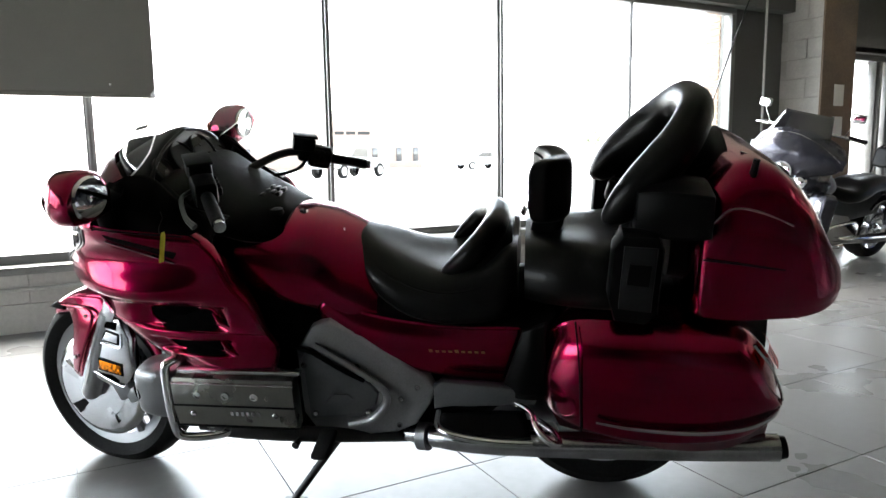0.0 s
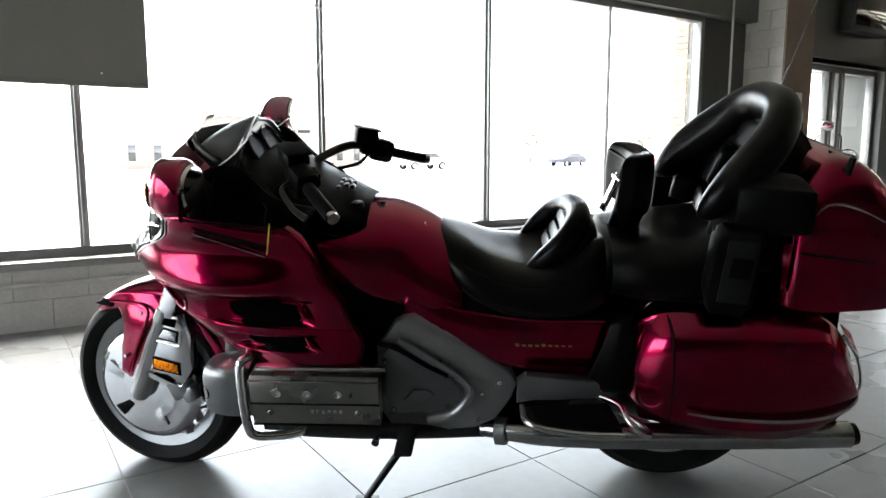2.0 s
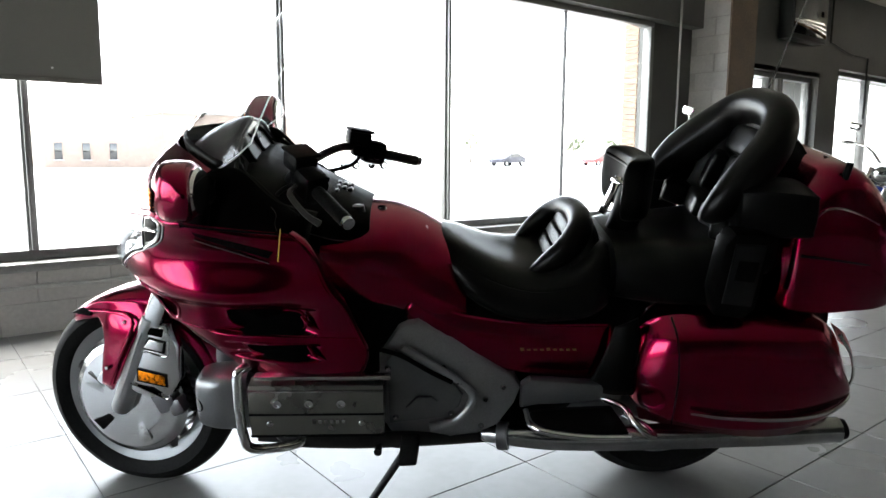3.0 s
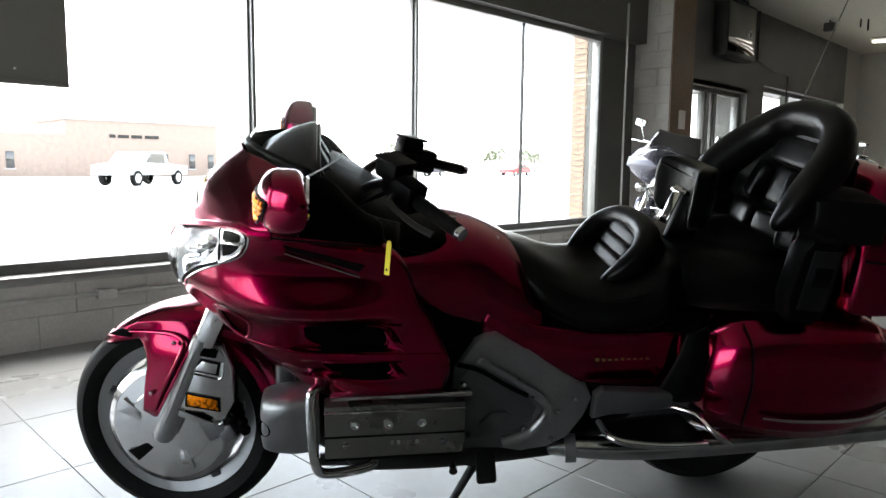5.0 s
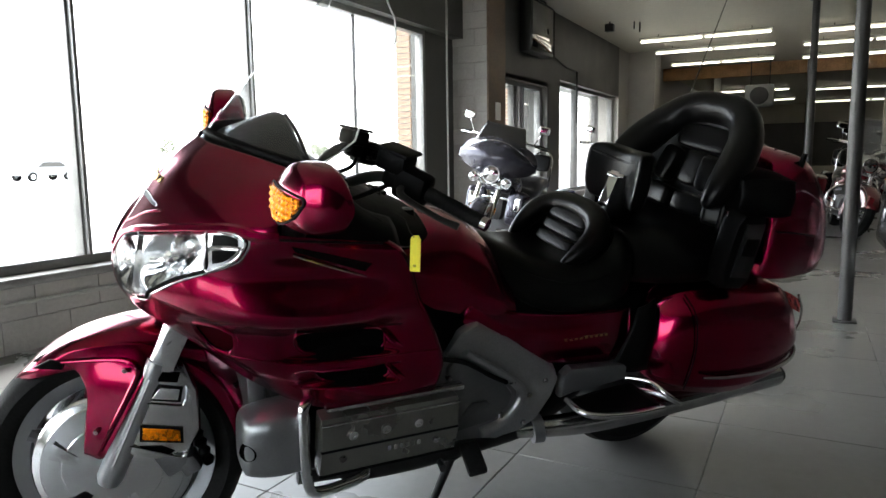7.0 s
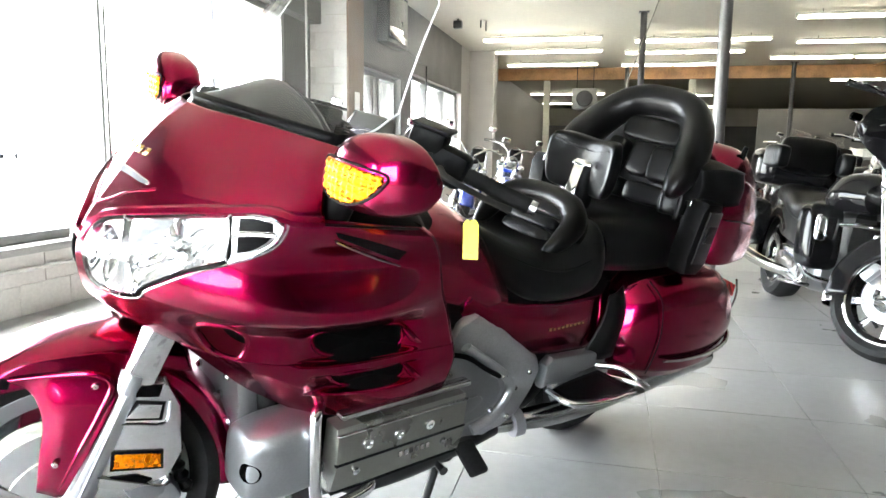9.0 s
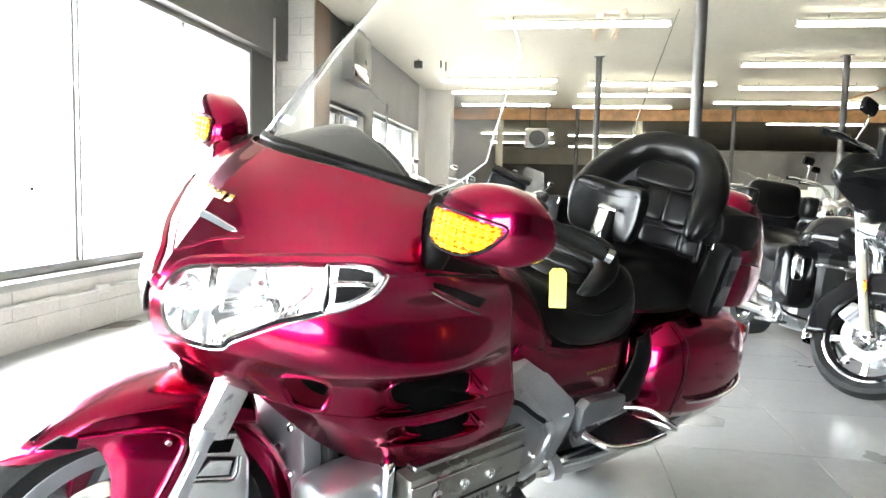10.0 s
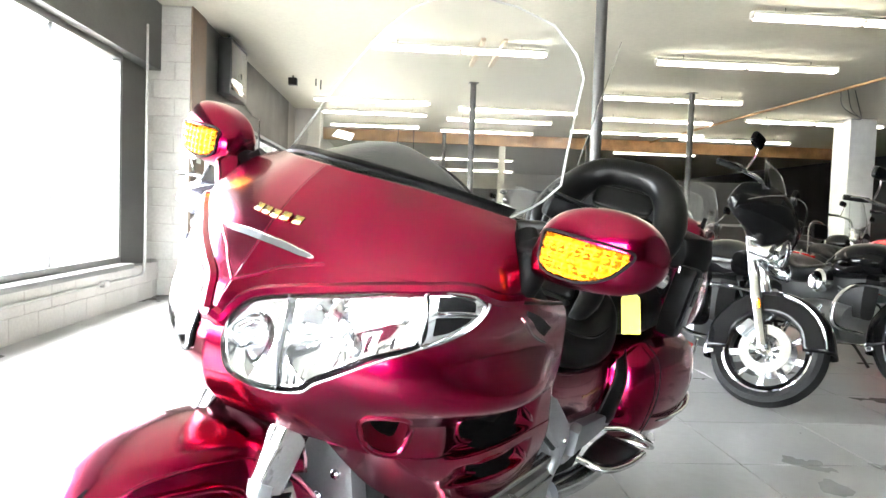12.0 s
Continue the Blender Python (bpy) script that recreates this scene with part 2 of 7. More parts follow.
def add_grid(bm, g, wrap=False, cap=False, flip=False):
    nu, nv = g.shape[:2]
    v = [[bm.verts.new(g[i, j]) for j in range(nv)] for i in range(nu)]
    for i in range(nu - 1):
        for j in range(nv if wrap else nv - 1):
            k = (j + 1) % nv
            q = [v[i][j], v[i][k], v[i + 1][k], v[i + 1][j]]
            bm.faces.new(q[::-1] if flip else q)
    if cap:
        for ring in (v[0], v[-1]):
            mid = bm.verts.new(sum((x.co for x in ring), Vector()) / len(ring))
            for j in range(nv):
                bm.faces.new((ring[j], ring[(j + 1) % nv], mid))
    return bm


def fix(bm):
    bmesh.ops.recalc_face_normals(bm, faces=bm.faces)
    return bm


def blank():
    return bmesh.new()


def tube(bm, pts, r, seg=10, n=0, closed=False, caps=True, squash=1.0):
    """A round bar along pts; r is one radius or one for each point."""
    p = np.asarray(pts, float)
    rr = np.full(len(p), r, float) if np.isscalar(r) else np.asarray(r, float)
    if n:
        both = spline(np.hstack([p, rr[:, None]]), n, closed)
        p, rr = both[:, :3], both[:, 3]
    k = len(p)
    rings, last = [], None
    for i in range(k):
        a, b = p[(i - 1) % k] if closed or i else p[0], p[(i + 1) % k] if closed or i < k - 1 else p[-1]
        d = Vector(b - a).normalized()
        if last is None:
            last = d.orthogonal().normalized()
        last = (last - d * last.dot(d)).normalized()
        e = d.cross(last)
        rings.append([p[i] + np.array(last * math.cos(t) * rr[i] + e * math.sin(t) * rr[i] * squash) for t in np.linspace(0, 2 * math.pi, seg, endpoint=False)])
    g = np.array(rings)
    if closed:
        g = np.vstack([g, g[:1]])
        add_grid(bm, g, True)
        bmesh.ops.remove_doubles(bm, verts=bm.verts, dist=1e-6)
    else:
        add_grid(bm, g, True, caps)
    return bm


def lathe(bm, prof, m=None, seg=40):
    """Turns (radius, along) pairs round the y axis, placed by m."""
    a = np.linspace(0, 2 * math.pi, seg, endpoint=False)
    g = np.array([[(r * math.cos(t), y, r * math.sin(t)) for t in a] for r, y in prof])
    start = len(bm.verts)
    add_grid(bm, g, True)
    if m is not None:
        bm.verts.ensure_lookup_table()
        bmesh.ops.transform(bm, matrix=m, verts=bm.verts[start:])
    return bm


def block(bm, size, at, turn=(0, 0, 0), bevel=0.0, seg=2):
    """A box with rounded edges."""
    made = bmesh.ops.create_cube(bm, size=1.0)
    vs = made["verts"]
    bmesh.ops.scale(bm, vec=size, verts=vs)
    if bevel:
        es = list({e for v in vs for e in v.link_edges})
        out = bmesh.ops.bevel(bm, geom=es, offset=bevel, segments=seg, profile=0.5, affect="EDGES")
        vs = list({v for f in out["faces"] for v in f.verts} | {v for v in vs if v.is_valid})
    bmesh.ops.transform(bm, matrix=pose(*at, *turn), verts=vs)
    return bm


def plate(bm, outline, thick, m, n=0, bevel=0.0):
    """A flat outline (x, z) made thick along y, placed by m."""
    o = spline([(x, 0, z) for x, z in outline], n, True) if n else np.array([(x, 0, z) for x, z in outline], float)
    start = len(bm.verts)
    lo = [bm.verts.new(p - np.array((0, thick / 2, 0))) for p in o]
    hi = [bm.verts.new(p + np.array((0, thick / 2, 0))) for p in o]
    f1, f2 = bm.faces.new(lo), bm.faces.new(hi[::-1])
    for i in range(len(o)):
        bm.faces.new((lo[i], hi[i], hi[(i + 1) % len(o)], lo[(i + 1) % len(o)]))
    if bevel:
        out = bmesh.ops.bevel(bm, geom=list(f1.edges) + list(f2.edges), offset=bevel, segments=2, profile=0.5, affect="EDGES")
    bm.verts.ensure_lookup_table()
    bmesh.ops.transform(bm, matrix=m, verts=bm.verts[start:])
    return bm


def move(bm, m):
    bmesh.ops.transform(bm, matrix=m, verts=bm.verts)
    return bm


def flip_y(bm):
    """The mirror image across the plane y = 0."""
    for v in bm.verts:
        v.co.y = -v.co.y
    bmesh.ops.reverse_faces(bm, faces=bm.faces)
    return bm


def shade(bm, angle=38):
    bmesh.ops.recalc_face_normals(bm, faces=bm.faces)
    for f in bm.faces:
        f.smooth = True
    for e in bm.edges:
        e.smooth = len(e.link_faces) != 2 or e.calc_face_angle(0) < radians(angle)


def part(name, bm, mat, parent=None, label="", angle=38, thick=0.0):
    """One mesh object under a thing or a part."""
    shade(bm, angle)
    me = bpy.data.meshes.new(name)
    bm.to_mesh(me)
    bm.free()
    me.materials.append(mat)
    ob = new(name, me)
    if parent is not None:
        ob.parent = parent
    if thick:
        md = ob.modifiers.new("thickness", "SOLIDIFY")
        md.thickness, md.offset = thick, -1.0
    if label:
        ob["label"] = label
    return ob


def thing(name, m, label, category, group=""):
    ob = new(name)
    ob.empty_display_size = 0.1
    ob.matrix_world = m
    return tagged(ob, label, category, group)


def fixed(name, bm, mat, label="", angle=38):
    """A piece of the setting."""
    return tagged(part(name, bm, mat, None, label, angle), kind="structure")

# ---- the showroom ----
WALL_Y, STEP_Y, STEP_X, CEIL = 4.95, 4.63, 6.86, 3.22
SILL, HEAD = 0.42, 2.50
X0, X1, Y0 = -4.6, 34.0, -12.0


def slab(name, lo, hi, mat, label="", bevel=0.0):
    bm = blank()
    size = [h - l for l, h in zip(lo, hi)]
    block(bm, size, [(l + h) / 2 for l, h in zip(lo, hi)], bevel=bevel)
    return fixed(name, bm, mat, label)


floor = slab("floor", (X0, Y0, -0.12), (X1, WALL_Y + 0.15, -0.004), JOINT, "pale grey polished vinyl tile floor, scuffed")
slab("ceiling", (X0 - 0.3, Y0 - 0.3, CEIL), (X1 + 0.3, WALL_Y + 0.3, CEIL + 0.2), CEILING, "off-white painted flat ceiling")
# closing walls out of view, coloured dark to keep bounce light low
slab("wall_south", (X0 - 0.3, Y0 - 0.25, -0.12), (X1 + 0.3, Y0, CEIL), SHADOW_WALL, "plain closing wall out of view, dark to cut bounce light")
# partition added out of view to cut fill light on the motorcycle's near side
slab("unseen_partition", (X0, -3.95, -0.12), (4.4, -3.7, CEIL), SHADOW_WALL, "unseen dark grey partition, added to cut fill light")
WEST_A, WEST_B = 1.0, 4.5
slab("wall_west", (X0 - 0.25, Y0, -0.12), (X0, WEST_A, CEIL), SHADOW_WALL, "plain closing wall out of view, dark to cut bounce light")
slab("wall_west_end", (X0 - 0.25, WEST_B, -0.12), (X0, WALL_Y + 0.3, CEIL), WALL_GREY, "grey painted wall in the corner")
slab("wall_west_low", (X0 - 0.25, WEST_A, -0.12), (X0, WEST_B, SILL), WALL_GREY, "grey painted wall below the side window")
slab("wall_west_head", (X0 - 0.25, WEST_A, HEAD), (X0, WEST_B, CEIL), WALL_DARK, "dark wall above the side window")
slab("wall_east", (X1, Y0, -0.12), (X1 + 0.25, WALL_Y + 0.3, CEIL), WALL_CREAM, "cream painted far wall")
# window wall: low block wall, head, ends
slab("wall_window_low", (X0, WALL_Y + 0.012, -0.12), (STEP_X, WALL_Y + 0.30, SILL - 0.05), MORTAR, "painted concrete block wall below the windows")
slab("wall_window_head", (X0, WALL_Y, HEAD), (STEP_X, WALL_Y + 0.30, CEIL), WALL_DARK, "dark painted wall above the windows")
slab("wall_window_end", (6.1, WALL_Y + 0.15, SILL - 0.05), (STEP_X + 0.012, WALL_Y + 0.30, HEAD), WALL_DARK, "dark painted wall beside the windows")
slab("wall_window_start", (X0, WALL_Y, SILL - 0.05), (-4.2, WALL_Y + 0.30, HEAD), WALL_GREY, "grey painted wall beside the windows")
slab("window_sill", (-4.2, WALL_Y - 0.03, SILL - 0.05), (6.1, WALL_Y + 0.30, SILL), ALUMINIUM, "grey metal window sill", 0.006)
# the step in the wall, entrance and further window
slab("wall_step", (STEP_X + 0.012, STEP_Y, -0.12), (7.40, WALL_Y + 0.30, CEIL), MORTAR, "painted concrete block pier")
slab("wall_step_face", (STEP_X, STEP_Y - 0.02, -0.12), (7.40, STEP_Y, CEIL), BROWN_PANEL, "brown panelled pier face")
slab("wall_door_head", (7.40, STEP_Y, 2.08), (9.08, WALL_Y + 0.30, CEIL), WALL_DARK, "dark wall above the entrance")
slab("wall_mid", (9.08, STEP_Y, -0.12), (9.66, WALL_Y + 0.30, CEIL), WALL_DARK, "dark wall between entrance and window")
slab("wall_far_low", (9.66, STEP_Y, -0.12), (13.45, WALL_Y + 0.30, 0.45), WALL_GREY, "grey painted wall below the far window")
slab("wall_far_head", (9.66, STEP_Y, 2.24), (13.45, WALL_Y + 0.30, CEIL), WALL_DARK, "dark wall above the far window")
slab("wall_far_end", (13.45, STEP_Y, -0.12), (X1, WALL_Y + 0.30, CEIL), WALL_GREY, "grey painted wall")
slab("pier_far", (14.3, STEP_Y - 0.55, -0.02), (14.9, STEP_Y, CEIL), WALL_GREY, "grey painted pier")


def window(name, x0, x1, z0, z1, y, mullions, label, bars=0.055):
    bm = blank()
    d = 0.10
    block(bm, (x1 - x0, d, 0.06), ((x0 + x1) / 2, y, z0 + 0.03), bevel=0.004)
    block(bm, (x1 - x0, d, 0.06), ((x0 + x1) / 2, y, z1 - 0.03), bevel=0.004)
    for x in (x0 + 0.03, x1 - 0.03):
        block(bm, (0.06, d * 0.98, z1 - z0 - 0.121), (x, y, (z0 + z1) / 2), bevel=0.004)
    root = fixed(name, bm, ALUMINIUM, label)
    for x in mullions:
        bm = blank()
        block(bm, (bars, d, z1 - z0 - 0.122), (x, y, (z0 + z1) / 2), bevel=0.004)
        block(bm, (bars * 0.45, d * 0.4, z1 - z0 - 0.124), (x, y - d * 0.62, (z0 + z1) / 2), bevel=0.003)
        part("mullion", bm, ALUMINIUM, root)
    edges = [x0 + 0.06, *mullions, x1 - 0.06]
    for a, b in zip(edges, edges[1:]):
        bm = blank()
        block(bm, (b - a - 0.002, 0.008, z1 - z0 - 0.122), ((a + b) / 2, y + 0.01, (z0 + z1) / 2))
        p = part("pane", bm, GLASS, root)
        p.visible_shadow = False
    return root


window("window_1", -4.2, 6.1, SILL, HEAD, WALL_Y + 0.16, (-2.95, -1.42, 0.11, 1.72, 3.24), "large aluminium shop window with tall panes")
# the slim joint between the last two panes
bm = blank()
block(bm, (0.016, 0.03, HEAD - SILL - 0.12), (4.70, WALL_Y + 0.13, (SILL + HEAD) / 2))
part("glazing_joint", bm, BLACK_METAL, bpy.data.objects["window_1"])
side_window = window("window_3", 0.0, WEST_B - WEST_A, SILL, HEAD, 0.0, (1.17, 2.33), "large aluminium shop window in the side wall")
side_window.matrix_world = pose(X0 - 0.12, WEST_A, 0, 0, 0, 90)
window("window_2", 9.66, 13.45, 0.45, 2.24, STEP_Y + 0.16, (10.9, 12.2), "far shop window in grey frames", 0.028)
window("door_1", 7.40, 9.08, 0.0, 2.08, STEP_Y + 0.14, (8.02, 8.24), "glazed double entrance door in dark frames", 0.09)
bm = blank()
tube(bm, [(8.20, STEP_Y + 0.05, 0.95), (8.20, STEP_Y + 0.02, 1.0), (8.20, STEP_Y + 0.02, 1.25), (8.20, STEP_Y + 0.05, 1.3)], 0.014, 8)
part("door_handle", bm, BLACK_METAL, bpy.data.objects["door_1"])
bm = blank()
block(bm, (1.80, 0.05, 0.06), (8.24, STEP_Y + 0.025, 2.11), bevel=0.005)
fixed("trim_door_head", bm, BLACK_METAL, "dark metal strip over the entrance")

# blind pulled part-way down
blind = thing("roller_blind", pose(-1.2, WALL_Y - 0.07, 1.45), "grey cloth roller blind pulled part-way down the window", "blind")
bm = blank()
block(bm, (3.4, 0.004, 1.04), (0.0, 0.0, 0.54))
part("cloth", bm, SHADE_CLOTH, blind)
bm = blank()
block(bm, (3.4, 0.02, 0.03), (0.0, 0.0, 0.015), bevel=0.006)
part("bottom_bar", bm, SHADE_CLOTH, blind)
bm = blank()
lathe(bm, [(0.001, -0.014), (0.006, -0.013), (0.006, -0.003)], pose(1.44, 0, 0.08), 10)
part("eyelet", bm, WHITE, blind, "small white eyelet")
bm = blank()
tube(bm, [(-1.7, 0, 1.05), (1.7, 0, 1.05)], 0.028, 12)
part("roller", bm, ALUMINIUM, blind)

# conduit along the low wall
conduit = thing("wall_conduit", pose(0, WALL_Y - 0.025, 0.28), "grey painted pipe run along the low block wall", "pipe")
bm = blank()
tube(bm, [(-2.9, 0, 0), (6.3, 0, 0), (6.36, 0, 0.03), (6.38, 0, 0.1), (6.38, 0, 2.6)], 0.013, 8)
part("pipe", bm, PIPE_PAINT, conduit)
for x in (0.66, 3.30, 5.4):
    bm = blank()
    block(bm, (0.11, 0.05, 0.06), (x, 0.0, 0.0), bevel=0.008)
    part("junction_box", bm, PIPE_PAINT, conduit)

# posts
for i, (x, y, r) in enumerate([(3.87, 0.86, 0.041), (10.5, 1.12, 0.05), (17.1, 1.2, 0.05), (10.5, -2.6, 0.05), (17.1, -2.6, 0.05), (10.5, -6.3, 0.05)]):
    p = thing("steel_post", pose(x, y, 0), "slim dark painted round steel post from floor to ceiling", "post", "ceiling posts")
    bm = blank()
    tube(bm, [(0, 0, 0.012), (0, 0, CEIL - 0.012)], r, 16)
    part("shaft", bm, POST_PAINT, p)
    bm = blank()
    block(bm, (r * 3.2, r * 3.2, 0.012), (0, 0, 0.006), bevel=0.003)
    part("base_plate", bm, POST_PAINT, p)
    bm = blank()
    block(bm, (r * 3.2, r * 3.2, 0.012), (0, 0, CEIL - 0.006), bevel=0.003)
    part("top_plate", bm, POST_PAINT, p)


# fluorescent lights, tubes running towards the window wall
def strip_light(x, y0, y1, z=3.1):
    t = thing("strip_light", pose(x, (y0 + y1) / 2, z), "long white twin fluorescent strip light under the ceiling, lit", "ceiling light", "strip lights")
    ln = y1 - y0
    bm = blank()
    block(bm, (0.10, ln, 0.035), (0, 0, 0.052), bevel=0.008)
    part("housing", bm, FIXTURE, t)
    for s in (-1, 1):
        for e in (-1, 1):
            bm = blank()
            tube(bm, [(s * 0.022, e * ln / 4 - ln * 0.235, 0.0), (s * 0.022, e * ln / 4 + ln * 0.235, 0.0)], 0.017, 10)
            part("tube", bm, TUBE_GLOW, t)
    for e in (-1, 0, 1):
        bm = blank()
        block(bm, (0.09, 0.02, 0.045), (0, e * (ln / 2 - 0.012), 0.014), bevel=0.004)
        part("lamp_holder", bm, FIXTURE, t)
    for e in (-1, 1):
        bm = blank()
        tube(bm, [(0, e * ln * 0.35, 0.08), (0, e * ln * 0.35, CEIL - z)], 0.006, 6)
        part("hanger", bm, BLACK_METAL, t)
    return t


for x, a, b in [(7.85, 0.43, 2.70), (12.25, 1.75, 3.97), (13.85, 1.76, 4.0), (16.0, 1.88, 4.05), (12.7, -1.2, 1.2), (14.25, -1.02, 1.33), (16.3, -0.99, 1.37), (18.7, -1.0, 1.36),
                (18.8, -3.8, -1.4), (17.9, -4.2, -1.7), (15.4, -5.0, -1.7), (13.2, -4.2, -1.7), (10.7, -3.58, -1.1), (20.1, -6.8, -4.2), (24.3, 1.77, 4.4), (29.0, 1.7, 4.4), (25.0, -1.88, 1.26), (31.2, -2.9, 1.1),
                (5.8, -3.55, -1.2), (7.95, -3.5, -1.02), (12.6, -7.5, -4.6), (16.0, -7.5, -4.6)]:
    strip_light(x, a, b)
# timber braces above one light
for y in (1.02, 1.30):
    bm = blank()
    block(bm, (1.5, 0.06, 0.05), (8.3, y, CEIL - 0.027), bevel=0.004)
    tagged(part("timber_batten", bm, PALE_TIMBER), "bare pale timber batten screwed to the ceiling", "batten", "ceiling battens")
bm = blank()
block(bm, (0.14, 15.0, 0.30), (17.6, -3.0, CEIL - 0.16), bevel=0.006)
tagged(part("timber_beam", bm, TIMBER), "long brown timber beam below the ceiling", "beam")

bm = tube(blank(), [(17.5, -4.42, CEIL - 0.05), (14.0, -4.46, CEIL - 0.05), (8.3, -4.53, CEIL - 0.05), (5.5, -4.56, CEIL - 0.04)], 0.022, 8)
tagged(part("ceiling_conduit", bm, TIMBER), "long brown conduit run below the ceiling", "conduit")

for k in range(3):
    bm = tube(blank(), [(9.6, -4.62 - 0.12 * k, CEIL - 0.01), (10.4, -5.2 - 0.15 * k, CEIL - 0.14 - 0.03 * k), (11.4, -6.2, CEIL - 0.15), (12.3, -6.65, CEIL - 0.02)], 0.009, 6, 24)
    tagged(part("ceiling_cable", bm, BLACK_METAL), "dark cable sagging below the ceiling beside the column", "cable", "ceiling cables")

# dark display board on the far wall
bm = blank()
block(bm, (0.04, 14.0, 1.9), (X1 - 0.02, -1.5, 1.45), bevel=0.004)
tagged(part("display_board", bm, WALL_DARK), "wide dark display board on the far wall", "board")

# ---- outdoors ----
bm = blank()
block(bm, (900, 900, 0.1), (0, 300, -0.22))
fixed("ground", bm, LOT, "pale sunlit concrete parking lot")

# ---- the touring motorcycle ----
# its own axes: x forward, y to its left, z up, from the rear tyre's foot
BIKE = pose(1.479, 1.710, 0.0, 0, 0, 144.25) @ pose(0, 0, 0, -12.5, 0, 0)
moto = thing("touring_motorcycle", BIKE, "candy red touring motorcycle with black seats on its side stand", "motorcycle")


def both(name, make, mat, label="", thick=0.0, angle=38, parent=None):
    """The same part on the left and on the right."""
    out = []
    for side in (1, -1):
        bm = make()
        if side < 0:
            flip_y(bm)
        out.append(part(name, bm, mat, parent or moto, label, angle, thick))
    return out


def one(name, bm, mat, label="", thick=0.0, angle=38, parent=None):
    return part(name, bm, mat, parent or moto, label, angle, thick)


def body(sections, nu, nv, cap=True):
    """A closed body: each section is x with (y, z) points of its left half from the bottom up; the right half mirrors it."""
    rows = []
    for x, half in sections:
        ring = [(x, y, z) for y, z in half] + [(x, -y, z) for y, z in reversed(half) if y > 0.001]
        rows.append(ring)
    return add_grid(blank(), sheet(rows, nu, nv, True), True, cap)


# steering: front end turned a little to the right
RAKE, AXLE_X, TURNED = 29.0, 1.68, -14.0
PIVOT = Vector((AXLE_X + 0.10, 0, 0))
STEER = Matrix.Translation(PIVOT) @ Matrix.Rotation(radians(TURNED), 4, Vector((-math.sin(radians(RAKE)), 0, math.cos(radians(RAKE))))) @ Matrix.Translation(-PIVOT)
FRONT = STEER @ Matrix.Translation((AXLE_X, 0, 0.31))


def wheel_parts(root, m, r_tyre, half, r_rim, steer_name, cover=True):
    """Tyre, rim and what sits in it; the rim mesh carries the rest."""
    bm = blank()
    lathe(bm, [(r_rim - 0.03, -half * 0.55), (r_rim + 0.004, -half * 0.72), (r_rim + 0.012, -half * 0.6), (r_rim - 0.012, -half * 0.45), (r_rim - 0.018, 0.0),
               (r_rim - 0.012, half * 0.45), (r_rim + 0.012, half * 0.6), (r_rim + 0.004, half * 0.72), (r_rim - 0.03, half * 0.55), (r_rim - 0.035, 0.0), (r_rim - 0.03, -half * 0.55)], m, 64)
    rim = part(steer_name, bm, LACQUER, root, "bright alloy wheel rim")
    bm = blank()
    ri, ro = r_rim, r_tyre
    mid = (ri + ro) / 2
    lathe(bm, [(ri, -half * 0.62), (ri + 0.012, -half * 0.8), (mid, -half), (ro - 0.022, -half * 0.86), (ro - 0.005, -half * 0.5), (ro, 0.0), (ro - 0.005, half * 0.5),
               (ro - 0.022, half * 0.86), (mid, half), (ri + 0.012, half * 0.8), (ri, half * 0.62)], m, 72)
    part("tyre", bm, RUBBER, rim, "black rubber tyre")
    for s in (-1, 1):
        bm = blank()
        for k in range(5):
            a = 2 * math.pi * k / 5 + 0.3
            pts = [(0.04 * math.cos(a - 0.2), s * half * 0.3, 0.04 * math.sin(a - 0.2)), (0.12 * math.cos(a), s * half * 0.4, 0.12 * math.sin(a)), ((r_rim - 0.02) * math.cos(a + 0.08), s * half * 0.5, (r_rim - 0.02) * math.sin(a + 0.08))]
            tube(bm, pts, [0.022, 0.016, 0.018], 8, 8)
        move(bm, m)
        part("spoke", bm, ALLOY, rim)
        bm = blank()
        lathe(bm, [(0.001, s * half * 1.02), (0.03, s * half * 1.0), (0.04, s * half * 0.9), (0.045, s * half * 0.3)], m, 24)
        part("hub", bm, DULL_CHROME, rim)
        bm = blank()
        lathe(bm, [(0.095, s * half * 1.05), (0.155, s * half * 1.05), (0.155, s * half * 1.12), (0.095, s * half * 1.12), (0.095, s * half * 1.05)], m, 48)
        part("brake_disc", bm, DULL_CHROME, rim)
    return rim


front_rim = wheel_parts(moto, FRONT, 0.315, 0.065, 0.232, "front_wheel")
wheel_parts(moto, Matrix.Translation((0, 0, 0.305)), 0.305, 0.088, 0.205, "rear_wheel")
# chromed disc cover with blade-shaped openings
for s in (1, -1):
    bm = blank()
    lathe(bm, [(0.001, s * 0.100), (0.05, s * 0.099), (0.115, s * 0.096), (0.118, s * 0.092), (0.165, s * 0.088), (0.168, s * 0.084), (0.182, s * 0.080), (0.190, s * 0.070), (0.182, s * 0.068)], FRONT, 64)
    cover = part("disc_cover", bm, POLISHED, front_rim, "polished round brake disc cover")
    for k, a0 in enumerate((25, 150, 250, 320)):
        bm = blank()
        o = [(0.07, -0.022), (0.145, -0.026), (0.150, 0.018), (0.125, 0.010), (0.085, 0.004)]
        plate(bm, o, 0.006, FRONT @ Matrix.Rotation(radians(-a0), 4, "Y") @ Matrix.Translation((0, s * 0.0945, 0)), 0, 0.002)
        part("cover_slot", bm, PLASTIC if k % 2 else CHROME, cover)


